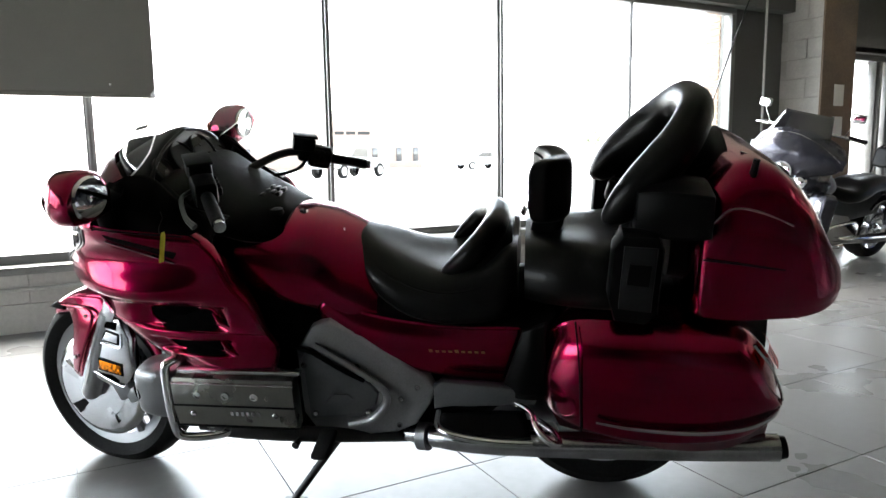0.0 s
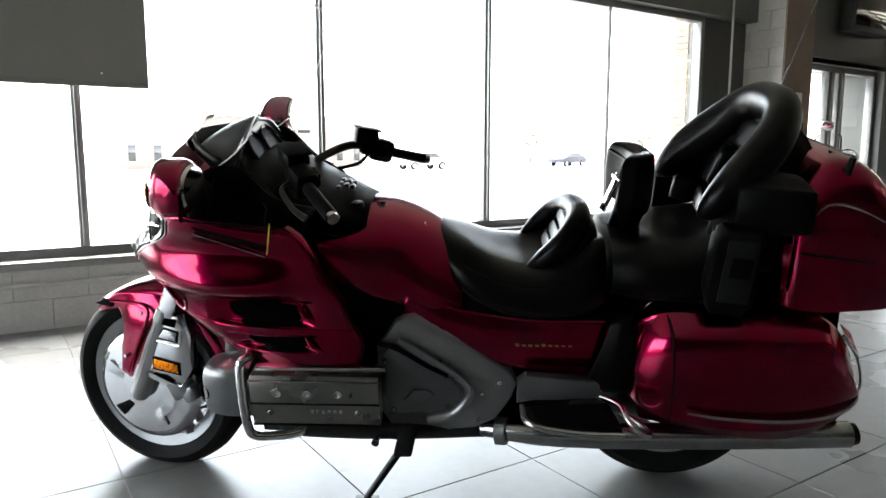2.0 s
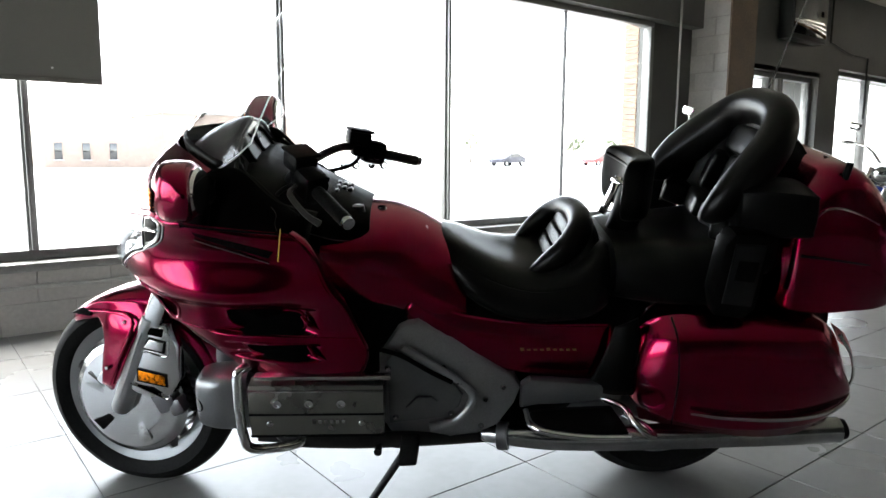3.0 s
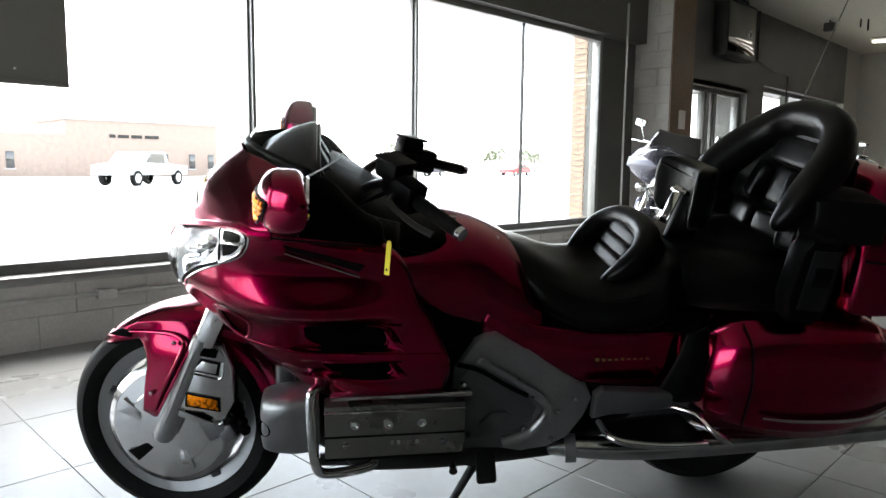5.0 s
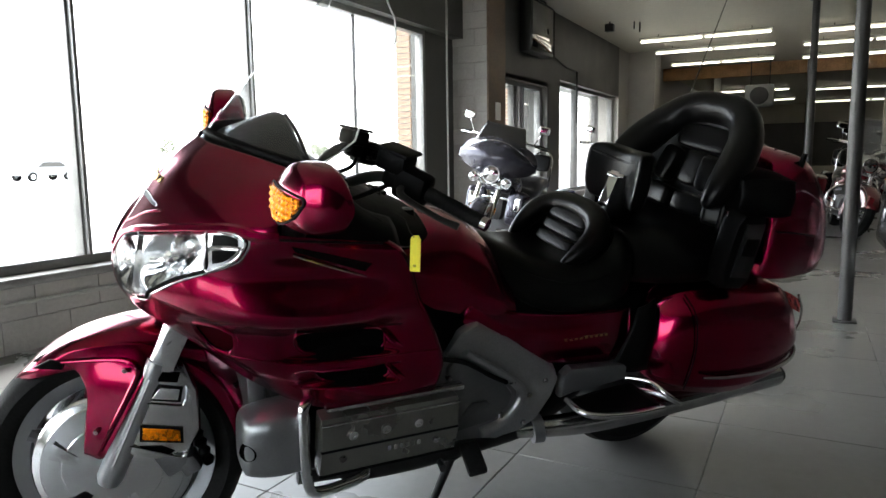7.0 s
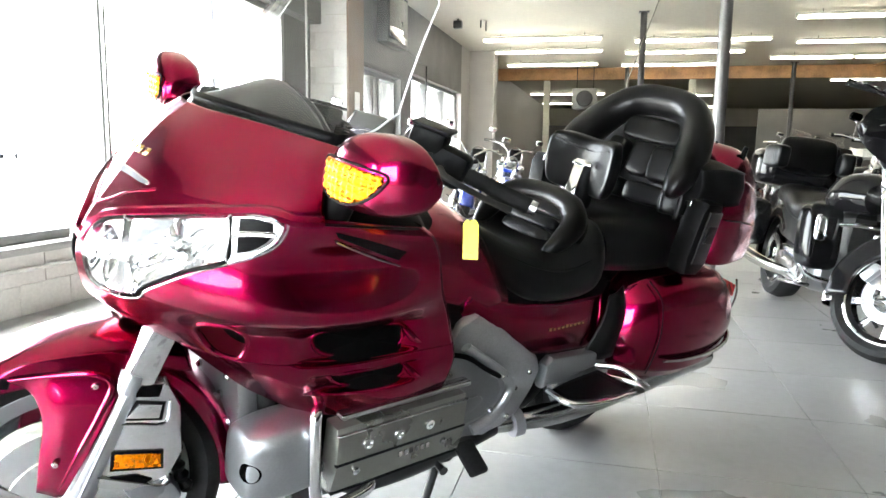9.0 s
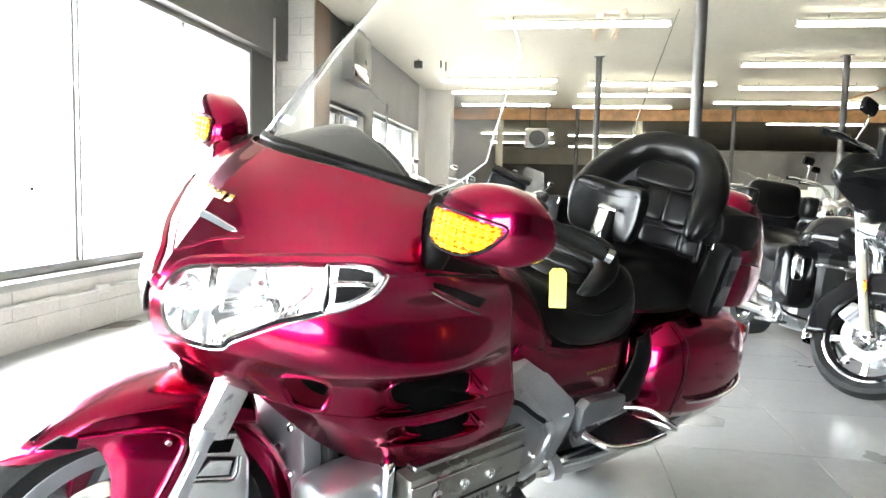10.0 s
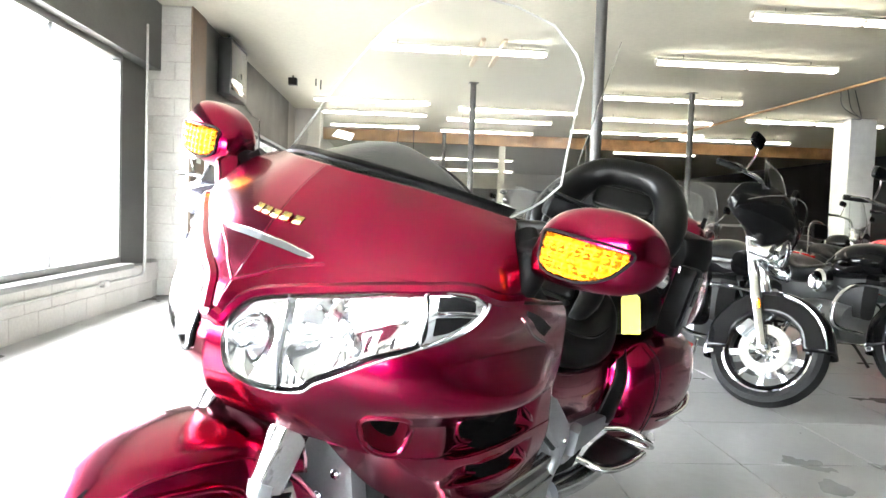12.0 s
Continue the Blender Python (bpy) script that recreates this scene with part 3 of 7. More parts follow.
# fork legs, covers and calipers
def fork_leg():
    bm = blank()
    tube(bm, [(1.690, 0.118, 0.285), (1.684, 0.118, 0.30), (1.575, 0.118, 0.560), (1.560, 0.118, 0.595)], [0.024, 0.031, 0.030, 0.028], 18)
    return move(bm, STEER)


def fork_upper():
    bm = blank()
    tube(bm, [(1.566, 0.118, 0.585), (1.505, 0.118, 0.725)], 0.0235, 18)
    return move(bm, STEER)


def fork_sleeve():
    bm = blank()
    plate(bm, [(1.585, 0.575), (1.530, 0.565), (1.470, 0.70), (1.515, 0.725)], 0.03, Matrix.Translation((0, 0.128, 0)), 0, 0.008)
    return move(bm, STEER)


def fork_cover():
    bm = blank()
    plate(bm, [(1.600, 0.575), (1.655, 0.42), (1.640, 0.365), (1.575, 0.345), (1.500, 0.36), (1.470, 0.42), (1.475, 0.52), (1.505, 0.585)], 0.045, Matrix.Translation((0, 0.118, 0)), 0, 0.012)
    return move(bm, STEER)


def cover_window(pts, y):
    def make():
        bm = blank()
        plate(bm, pts, 0.01, Matrix.Translation((0, y, 0)), 0, 0.003)
        return move(bm, STEER)
    return make


both("fork_leg", fork_leg, LACQUER, "silver fork lower leg", angle=30)
both("fork_tube", fork_upper, CHROME, "polished fork upper tube")
both("fork_sleeve", fork_sleeve, CHROME)
both("fork_cover", fork_cover, POLISHED, "silver fork and caliper cover")
both("cover_vent", cover_window([(1.592, 0.505), (1.512, 0.495), (1.505, 0.535), (1.560, 0.545)], 0.1385), PLASTIC)
both("vent_pane", cover_window([(1.580, 0.509), (1.518, 0.501), (1.512, 0.530), (1.556, 0.538)], 0.1405), POLISHED, "polished recess plate")
# near-black plates stand in for the shade of two openings
both("cover_vent", cover_window([(1.572, 0.552), (1.518, 0.546), (1.510, 0.572), (1.550, 0.576)], 0.139), OPENING_SHADE)
both("cover_vent", cover_window([(1.625, 0.388), (1.545, 0.362), (1.530, 0.368), (1.560, 0.384)], 0.1395), OPENING_SHADE)


def cover_edge(pts, y, r=0.0032):
    return lambda: move(tube(blank(), [(x, y, z) for x, z in pts], r, 8, 40), STEER)


both("cover_edge", cover_edge([(1.600, 0.500), (1.556, 0.493), (1.506, 0.489), (1.497, 0.536)], 0.142), CHROME, "bright recess edge")
both("cover_edge", cover_edge([(1.632, 0.392), (1.590, 0.376), (1.545, 0.360), (1.515, 0.352), (1.502, 0.362)], 0.142), CHROME, "bright recess edge")
both("leg_rib", cover_edge([(1.668, 0.345), (1.640, 0.41), (1.605, 0.495), (1.578, 0.558)], 0.1465, 0.004), LACQUER)
both("fork_reflector", cover_window([(1.600, 0.437), (1.515, 0.425), (1.515, 0.395), (1.603, 0.406)], 0.143), AMBER, "amber side reflector")
both("reflector_frame", cover_window([(1.606, 0.443), (1.509, 0.430), (1.509, 0.389), (1.609, 0.400)], 0.1405), PLASTIC)


def caliper():
    bm = blank()
    block(bm, (0.07, 0.05, 0.10), (1.545, 0.105, 0.345), (0, 30, 0), 0.012)
    block(bm, (0.05, 0.06, 0.05), (1.50, 0.10, 0.315), (0, 30, 0), 0.012)
    return move(bm, STEER)


both("brake_caliper", caliper, ALLOY, "cast brake caliper")


def bellows():
    bm = blank()
    pts, rad = [], []
    for i in range(13):
        pts.append((1.455 + 0.004 * i, 0.09, 0.30 + 0.012 * i))
        rad.append(0.017 if i % 2 else 0.011)
    tube(bm, pts, rad, 12)
    return move(bm, STEER)


both("rubber_bellows", bellows, PLASTIC)


# front fender: arched shell over the tyre, side skirts before the fork legs
def fender_top():
    ridge = [(1.905, 0.528), (1.85, 0.585), (1.78, 0.630), (1.70, 0.660), (1.61, 0.676), (1.53, 0.674), (1.46, 0.655)]
    wide = [0.022, 0.080, 0.100, 0.106, 0.108, 0.104, 0.095]
    drop = [0.010, 0.035, 0.058, 0.075, 0.085, 0.085, 0.08]
    rows = []
    for (x, z), w, d in zip(ridge, wide, drop):
        rows.append([(x - 0.012, w, z - d), (x - 0.006, w * 0.98, z - d * 0.55), (x, w * 0.78, z - d * 0.16), (x, w * 0.4, z - d * 0.03), (x, 0, z),
                     (x, -w * 0.4, z - d * 0.03), (x, -w * 0.78, z - d * 0.16), (x - 0.006, -w * 0.98, z - d * 0.55), (x - 0.012, -w, z - d)])
    return move(add_grid(blank(), sheet(rows, 40, 33)), STEER)


fender = one("front_fender", fender_top(), RED, "red arched front fender", 0.004)


def skirt():
    rows = [[(1.800, 0.100, 0.600), (1.745, 0.106, 0.575), (1.722, 0.122, 0.52), (1.728, 0.130, 0.45), (1.735, 0.132, 0.375)],
            [(1.74, 0.107, 0.63), (1.705, 0.113, 0.60), (1.690, 0.130, 0.54), (1.700, 0.138, 0.46), (1.715, 0.137, 0.368)],
            [(1.62, 0.108, 0.64), (1.615, 0.120, 0.61), (1.625, 0.140, 0.55), (1.662, 0.145, 0.46), (1.700, 0.141, 0.362)],
            [(1.56, 0.106, 0.63), (1.572, 0.124, 0.60), (1.596, 0.146, 0.55), (1.640, 0.150, 0.46), (1.690, 0.144, 0.365)]]
    return move(add_grid(blank(), sheet(rows, 20, 24)), STEER)


both("fender_skirt", skirt, RED, "red fender side blade", 0.004, parent=fender)
both("fender_vent", cover_window([(1.838, 0.585), (1.775, 0.578), (1.772, 0.597), (1.80, 0.605)], 0.101), PLASTIC, parent=fender)


def fender_crease():
    bm = tube(blank(), [(1.775, 0.108, 0.598), (1.70, 0.121, 0.604), (1.635, 0.137, 0.606), (1.604, 0.147, 0.585), (1.625, 0.1515, 0.53), (1.66, 0.153, 0.46), (1.698, 0.148, 0.38)], [0.002, 0.005, 0.006, 0.006, 0.006, 0.005, 0.002], 8, 50)
    return move(bm, STEER)


both("fender_crease", fender_crease, RED, parent=fender)


def bolt_at(x, y, z, m=STEER, r=0.007):
    def make():
        bm = blank()
        lathe(bm, [(0.001, 0.004), (r * 0.7, 0.0035), (r, 0.0), (r, -0.004)], m @ Matrix.Translation((x, y, z)), 12)
        return bm
    return make


both("fender_bolt", bolt_at(1.632, 0.147, 0.585), CHROME, parent=fender)
both("fender_bolt", bolt_at(1.702, 0.148, 0.435), CHROME, parent=fender)


def rear_guard():
    rows = []
    for a in (118, 132, 145, 158, 170, 182):
        c, s = math.cos(radians(a)), math.sin(radians(a))
        r = 0.335
        rows.append([(AXLE_X + (r - 0.04) * c, 0.095, 0.31 + (r - 0.04) * s), (AXLE_X + r * c, 0.088, 0.31 + r * s), (AXLE_X + (r + 0.012) * c, 0.03, 0.31 + (r + 0.012) * s),
                     (AXLE_X + (r + 0.012) * c, -0.03, 0.31 + (r + 0.012) * s), (AXLE_X + r * c, -0.088, 0.31 + r * s), (AXLE_X + (r - 0.04) * c, -0.095, 0.31 + (r - 0.04) * s)])
    return move(add_grid(blank(), sheet(rows, 20, 20)), STEER)


one("fender_rear", rear_guard(), RED, "red rear half of the front fender", 0.004)
bm = blank()
block(bm, (0.10, 0.30, 0.04), (1.475, 0, 0.735), (0, 29, 0), 0.012)
tube(bm, [(1.47, 0, 0.73), (1.36, 0, 0.93)], 0.03, 12)
one("fork_yoke", move(bm, STEER), ALLOY)

# dark middle: engine block, radiators and frame inside the bodywork
one("engine_core", body([(1.32, [(0, 0.27), (0.10, 0.28), (0.13, 0.45), (0.12, 0.66), (0, 0.70)]), (1.15, [(0, 0.24), (0.20, 0.26), (0.24, 0.45), (0.24, 0.80), (0, 0.92)]),
                         (0.80, [(0, 0.22), (0.20, 0.24), (0.22, 0.45), (0.19, 0.75), (0, 0.86)]), (0.45, [(0, 0.24), (0.17, 0.26), (0.19, 0.45), (0.19, 0.64), (0, 0.76)]),
                         (0.15, [(0, 0.42), (0.10, 0.44), (0.16, 0.50), (0.17, 0.66), (0, 0.74)])], 24, 28), PLASTIC, "dark engine and frame inside the bodywork")
bm = blank()
block(bm, (0.03, 0.34, 0.34), (1.345, 0, 0.62), (0, 12, 0), 0.01)
one("radiator", bm, DARK_PATTERN)

# ---- fairing ----
NOSE = [[(1.585, 0.0, 0.700), (1.565, 0.09, 0.700), (1.520, 0.165, 0.692), (1.445, 0.252, 0.680), (1.33, 0.305, 0.672), (1.19, 0.328, 0.668), (0.955, 0.328, 0.660)],
        [(1.648, 0.0, 0.755), (1.622, 0.083, 0.752), (1.562, 0.168, 0.748), (1.458, 0.262, 0.742), (1.33, 0.310, 0.740), (1.19, 0.332, 0.740), (0.990, 0.330, 0.742)],
        [(1.668, 0.0, 0.830), (1.642, 0.09, 0.828), (1.585, 0.195, 0.818), (1.488, 0.306, 0.808), (1.36, 0.374, 0.803), (1.215, 0.386, 0.803), (1.030, 0.345, 0.808)],
        [(1.655, 0.0, 0.895), (1.628, 0.10, 0.895), (1.565, 0.205, 0.896), (1.468, 0.304, 0.898), (1.35, 0.342, 0.895), (1.22, 0.350, 0.890), (1.060, 0.350, 0.890)],
        [(1.622, 0.0, 0.950), (1.598, 0.10, 0.952), (1.538, 0.212, 0.956), (1.450, 0.322, 0.960), (1.35, 0.372, 0.960), (1.23, 0.372, 0.950), (1.088, 0.352, 0.936)],
        [(1.595, 0.0, 0.990), (1.572, 0.10, 0.992), (1.515, 0.215, 0.996), (1.435, 0.330, 1.000), (1.35, 0.378, 0.998), (1.24, 0.368, 0.980), (1.125, 0.350, 0.962)]]
COWL = [[(1.594, 0.0, 0.992), (1.571, 0.10, 0.994), (1.514, 0.215, 0.998), (1.434, 0.330, 1.002), (1.375, 0.372, 1.002)],
        [(1.562, 0.0, 1.040), (1.542, 0.095, 1.042), (1.487, 0.20, 1.045), (1.412, 0.308, 1.048), (1.36, 0.352, 1.048)],
        [(1.518, 0.0, 1.090), (1.498, 0.09, 1.090), (1.444, 0.185, 1.090), (1.378, 0.285, 1.088), (1.34, 0.325, 1.086)],
        [(1.468, 0.0, 1.132), (1.448, 0.085, 1.130), (1.395, 0.175, 1.126), (1.330, 0.262, 1.116), (1.30, 0.300, 1.110)]]
LOWER = [[(1.300, 0.215, 0.520), (1.24, 0.275, 0.520), (1.15, 0.305, 0.522), (1.07, 0.318, 0.524), (0.962, 0.315, 0.528)],
         [(1.385, 0.185, 0.570), (1.31, 0.265, 0.570), (1.20, 0.312, 0.572), (1.10, 0.328, 0.574), (0.945, 0.320, 0.576)],
         [(1.450, 0.172, 0.625), (1.37, 0.268, 0.622), (1.25, 0.318, 0.620), (1.13, 0.333, 0.620), (0.942, 0.325, 0.620)],
         [(1.522, 0.165, 0.692), (1.445, 0.254, 0.681), (1.33, 0.306, 0.673), (1.19, 0.329, 0.669), (0.955, 0.329, 0.661)]]


class Skin:
    """A smooth panel that can be asked for points on it, so that lamps, vents and trims lie on its curve."""

    def __init__(self, rows, nu=48, nv=72):
        self.g = sheet(rows, nu, nv)
        self.nu, self.nv = nu, nv

    def at(self, a, b, off=0.0):
        """a: 0..1 from the lowest row up; b: 0..1 along the row."""
        x, y = min(max(a, 0), 1) * (self.nu - 1), min(max(b, 0), 1) * (self.nv - 1)
        i, j = min(int(x), self.nu - 2), min(int(y), self.nv - 2)
        u, v = x - i, y - j
        g = self.g
        p = (g[i, j] * (1 - u) + g[i + 1, j] * u) * (1 - v) + (g[i, j + 1] * (1 - u) + g[i + 1, j + 1] * u) * v
        du, dv = g[i + 1, j] - g[i, j], g[i, j + 1] - g[i, j]
        n = np.cross(dv, du)
        n /= max(np.linalg.norm(n), 1e-9)
        if n[1] * (1 if p[1] >= 0 else -1) + n[0] * 0.6 < 0:
            n = -n
        return p + n * off

    def patch(self, low, high, off, nu=12, nv=28, dome=0.0, thick=0.0):
        """A piece of the panel between two (a, b) curves, lifted off it."""
        lo, hi = spline(low, nv), spline(high, nv)
        rows = []
        for i in range(nu):
            k = i / (nu - 1)
            rows.append([self.at(*(lo[j] * (1 - k) + hi[j] * k), off + dome * math.sin(math.pi * k) * math.sin(math.pi * j / (nv - 1))) for j in range(nv)])
        return add_grid(blank(), np.array(rows))

    def line(self, pts, off, r, n=40, closed=False, bm=None, squash=1.0):
        q = spline(pts, n, closed)
        return tube(bm or blank(), [self.at(a, b, off) for a, b in q], r, 8, 0, closed, True, squash)


# scoops pressed into the flank: front end, rear end, low and high edge, depth
SCOOPS = [(1.378, 1.045, 0.664, 0.752, 0.026), (1.330, 1.035, 0.586, 0.648, 0.024)]
SLOTS = [[(1.306, 0.712), (1.290, 0.734), (1.20, 0.738), (1.112, 0.730), (1.096, 0.705), (1.108, 0.678), (1.20, 0.672), (1.282, 0.684)],
         [(1.262, 0.630), (1.245, 0.646), (1.17, 0.645), (1.095, 0.638), (1.080, 0.618), (1.096, 0.598), (1.17, 0.594), (1.236, 0.604)]]
INTAKE = [(0.243, 0.420), (0.283, 0.465), (0.272, 0.500), (0.175, 0.525), (0.06, 0.516), (0.012, 0.490), (0.03, 0.437), (0.13, 0.418)]


def soft(v):
    v = min(max(v, 0.0), 1.0)
    return v * v * (3 - 2 * v)


def dent(x, z):
    d = 0.0
    for xf, xr, zl, zh, deep in SCOOPS:
        d = max(d, deep * soft((xf - x) / 0.085) * soft((x - xr) / 0.07) * soft((z - zl) / 0.013) * soft((zh - z) / 0.013))
    return d


def inside(p, poly):
    x, y = p
    hit = False
    for (x0, y0), (x1, y1) in zip(poly, poly[1:] + poly[:1]):
        if (y0 > y) != (y1 > y) and x < x0 + (y - y0) / (y1 - y0) * (x1 - x0):
            hit = not hit
    return hit


nose, lower = Skin(NOSE, 110, 170), Skin(LOWER, 60, 150)
flat_nose, flat_lower = nose.g.copy(), lower.g.copy()
# the cowl goes on from the nose in one smooth skin
TOP_N = 108
cowl_base = sheet(COWL, 4, TOP_N)
cowl = Skin(COWL, 60, TOP_N)
for jj in range(TOP_N):
    cols = [nose.g[66, jj], nose.g[88, jj], nose.g[109, jj]] + [cowl_base[k, jj] for k in (1, 2, 3)]
    fine = spline(cols, 301)
    cowl.g[:, jj] = fine[120:301:1][np.linspace(0, 180, 60).astype(int)]
for sk in (nose, lower):
    for ii in range(sk.g.shape[0]):
        for jj in range(sk.g.shape[1]):
            x, y, z = sk.g[ii, jj]
            if y > 0.2:
                sk.g[ii, jj, 1] -= dent(x, z)
SLOT_RINGS = [[tuple(q) for q in spline(o, 48, True)] for o in SLOTS]
LAMP_LOW = [(0.455, 0.062), (0.34, 0.088), (0.305, 0.15), (0.315, 0.225), (0.348, 0.278), (0.415, 0.303), (0.53, 0.378), (0.615, 0.452)]
LAMP_HIGH = [(0.475, 0.060), (0.57, 0.060), (0.665, 0.092), (0.73, 0.165), (0.775, 0.235), (0.83, 0.308), (0.875, 0.36), (0.91, 0.408)]
LAMP_RING = [tuple(q) for q in spline(LAMP_LOW, 60)] + [tuple(q) for q in spline(LAMP_HIGH, 60)][::-1]
INTAKE_RING = [tuple(q) for q in spline(INTAKE, 48, True)]


def skin_mesh(parts, nose_first):
    """The panel's faces, less those in its openings."""
    bm = blank()
    for sk in parts:
        nu, nv = sk.g.shape[:2]
        v = [[bm.verts.new(sk.g[i, j]) for j in range(nv)] for i in range(nu)]
        for i in range(nu - 1):
            for j in range(nv - 1):
                c = (sk.g[i, j] + sk.g[i + 1, j + 1]) / 2
                if c[1] > 0.2 and c[0] < 1.33 and any(inside((c[0], c[2]), r) for r in SLOT_RINGS):
                    continue
                if sk is nose and any(inside(((i + 0.5) / (nu - 1), (j + 0.5) / (nv - 1)), r) for r in (INTAKE_RING, LAMP_RING)):
                    continue
                bm.faces.new((v[i][j], v[i][j + 1], v[i + 1][j + 1], v[i + 1][j]))
    bmesh.ops.remove_doubles(bm, verts=bm.verts, dist=0.0006)
    return bm


side_fairing = both("front_fairing", lambda: skin_mesh((nose, cowl), True), RED, "red front fairing round the headlamps", 0.003, 60)
both("lower_fairing", lambda: skin_mesh((lower,), False), RED, "red lower fairing panel", 0.003, 60)


def flank_y(x, z):
    best = None
    for g in (flat_nose, flat_lower):
        d = (g[:, :, 0] - x) ** 2 + (g[:, :, 2] - z) ** 2 + (g[:, :, 1] < 0.2) * 1.0
        i, j = np.unravel_index(np.argmin(d), d.shape)
        if best is None or d[i, j] < best[0]:
            best = (d[i, j], g[i, j, 1])
    return best[1]


def rear_return():
    """The rear edge of the fairing, rolled inwards."""
    edge = [lower.g[i, -1] for i in range(0, 60, 6)] + [nose.g[i, -1] for i in range(0, 110, 9)]
    rows = [[(p[0], p[1], p[2]), (p[0] - 0.006, p[1] - 0.004, p[2]), (p[0] - 0.012, p[1] - 0.016, p[2]), (p[0] - 0.010, p[1] - 0.045, p[2]), (p[0] + 0.01, p[1] - 0.09, p[2])] for p in edge]
    return add_grid(blank(), sheet(rows, 70, 12))


both("fairing_edge", rear_return, RED, angle=60)

# headlamps: chromed reflector under a clear lens, with a vented chrome end piece
LOW_EDGE, HIGH_EDGE = spline(LAMP_LOW, 101), spline(LAMP_HIGH, 101)


def lamp_point(k, u, off):
    """k: 0..1 from the lower to the upper edge of the lamp, u: 0..1 outwards."""
    j = min(int(u * 100), 99)
    f = u * 100 - j
    lo, hi = LOW_EDGE[j] * (1 - f) + LOW_EDGE[j + 1] * f, HIGH_EDGE[j] * (1 - f) + HIGH_EDGE[j + 1] * f
    return nose.at(*(lo * (1 - k) + hi * k), off)


def lamp_bowl():
    """Two bowls side by side, flutes over the inner one, steps below the outer one."""
    rows = []
    for k in np.linspace(0, 1, 45):
        row = []
        for u in np.linspace(0, 1, 131):
            off = -0.002 - 0.012 * math.sin(math.pi * k) ** 0.5 * math.sin(math.pi * u) ** 0.5
            for c, r, deep in ((0.21, 0.20, 0.026), (0.71, 0.25, 0.034)):
                off -= deep * max(0.0, 1 - ((u - c) / r) ** 2 - ((k - 0.5) / 0.52) ** 2)
            if 0.10 < u < 0.30 and k > 0.55:
                off += 0.0012 * math.sin(k * 80)
            if 0.46 < u < 0.92 and k < 0.32:
                off += 0.004 * ((u * 26) % 1.0) * (0.32 - k) / 0.32
            off += 0.012 * max(0.0, 1 - abs(u - 0.44) / 0.025)
            off += 0.0035 * ((math.atan2(k - 0.5, (u - 0.71) * 2.2) * 2.2) % 1.0) * (0.5 < u < 0.93) * (k > 0.4)
            row.append(lamp_point(k, u, off))
        rows.append(row)
    return add_grid(blank(), np.array(rows))


END_LOW = [(0.615, 0.456), (0.655, 0.493), (0.72, 0.524), (0.81, 0.536)]
END_HIGH = [(0.912, 0.412), (0.955, 0.455), (0.958, 0.495), (0.905, 0.528)]
for name, make, mat, lab in [
        ("lamp_reflector", lambda: lamp_bowl(), REFLECTOR, "bright faceted headlamp reflector"),
        ("lamp_divider", lambda: tube(blank(), [lamp_point(k, 0.44, -0.012) for k in np.linspace(0.04, 0.96, 12)], 0.0028, 6), PLASTIC, ""),
        ("lamp_end", lambda: nose.patch(END_LOW, END_HIGH, 0.004, 10, 24), CHROME, "chromed lamp end piece"),
        ("lamp_vent", lambda: nose.patch([(0.665, 0.468), (0.695, 0.495), (0.755, 0.515)], [(0.760, 0.452), (0.785, 0.488), (0.80, 0.520)], 0.006, 6, 14), PLASTIC, "dark vent in the lamp end"),
        ("lamp_vent", lambda: nose.patch([(0.80, 0.446), (0.822, 0.485), (0.832, 0.518)], [(0.905, 0.434), (0.925, 0.468), (0.905, 0.507)], 0.006, 6, 14), PLASTIC, "dark vent in the lamp end"),
        ("lamp_vent_bar", lambda: nose.line([(0.78, 0.45), (0.80, 0.487), (0.812, 0.525)], 0.008, 0.0035), CHROME, "")]:
    both(name, make, mat, lab)
both("lamp_gasket", lambda: nose.line(LAMP_LOW + [(0.77, 0.432)] + LAMP_HIGH[::-1], 0.002, 0.0042, 130, True), PLASTIC)
both("lamp_end_rim", lambda: nose.line(END_LOW + [(0.86, 0.536)] + END_HIGH[::-1] + [(0.76, 0.434)], 0.004, 0.003, 70, True), DULL_CHROME)
both("lamp_rim", lambda: nose.line([(0.34, 0.08), (0.297, 0.148), (0.302, 0.228), (0.335, 0.285), (0.40, 0.311), (0.515, 0.386), (0.60, 0.462), (0.645, 0.503), (0.715, 0.538), (0.83, 0.548), (0.92, 0.540), (0.962, 0.51)], 0.001, 0.003, 70), DULL_CHROME, "bright lamp rim")


for u, r in ((0.21, 0.013), (0.71, 0.016)):
    both("bulb_cap", lambda: lathe(blank(), [(0.001, 0.006), (r * 0.6, 0.005), (r, -0.002), (r * 0.9, -0.02)], Matrix.Translation(Vector(lamp_point(0.5, u, -0.020))) @ Matrix.Rotation(radians(-60), 4, "Z"), 20), CHROME, "chromed bulb cap")
for ob in both("lamp_lens", lambda: nose.patch(LAMP_LOW, LAMP_HIGH, 0.006, 20, 60, 0.006), LENS, "clear headlamp lens"):
    ob.visible_shadow = False
# lip of the cowl over the lamp, seam below it
LIP = [(0.545, 0.0), (0.535, 0.035), (0.60, 0.050), (0.69, 0.082), (0.755, 0.16), (0.80, 0.232), (0.86, 0.306), (0.905, 0.36), (0.945, 0.41), (0.985, 0.455), (0.99, 0.505), (0.96, 0.55), (0.955, 0.59), (0.975, 0.64)]
both("cowl_lip", lambda: nose.line(LIP, -0.004, 0.013, 90), RED)
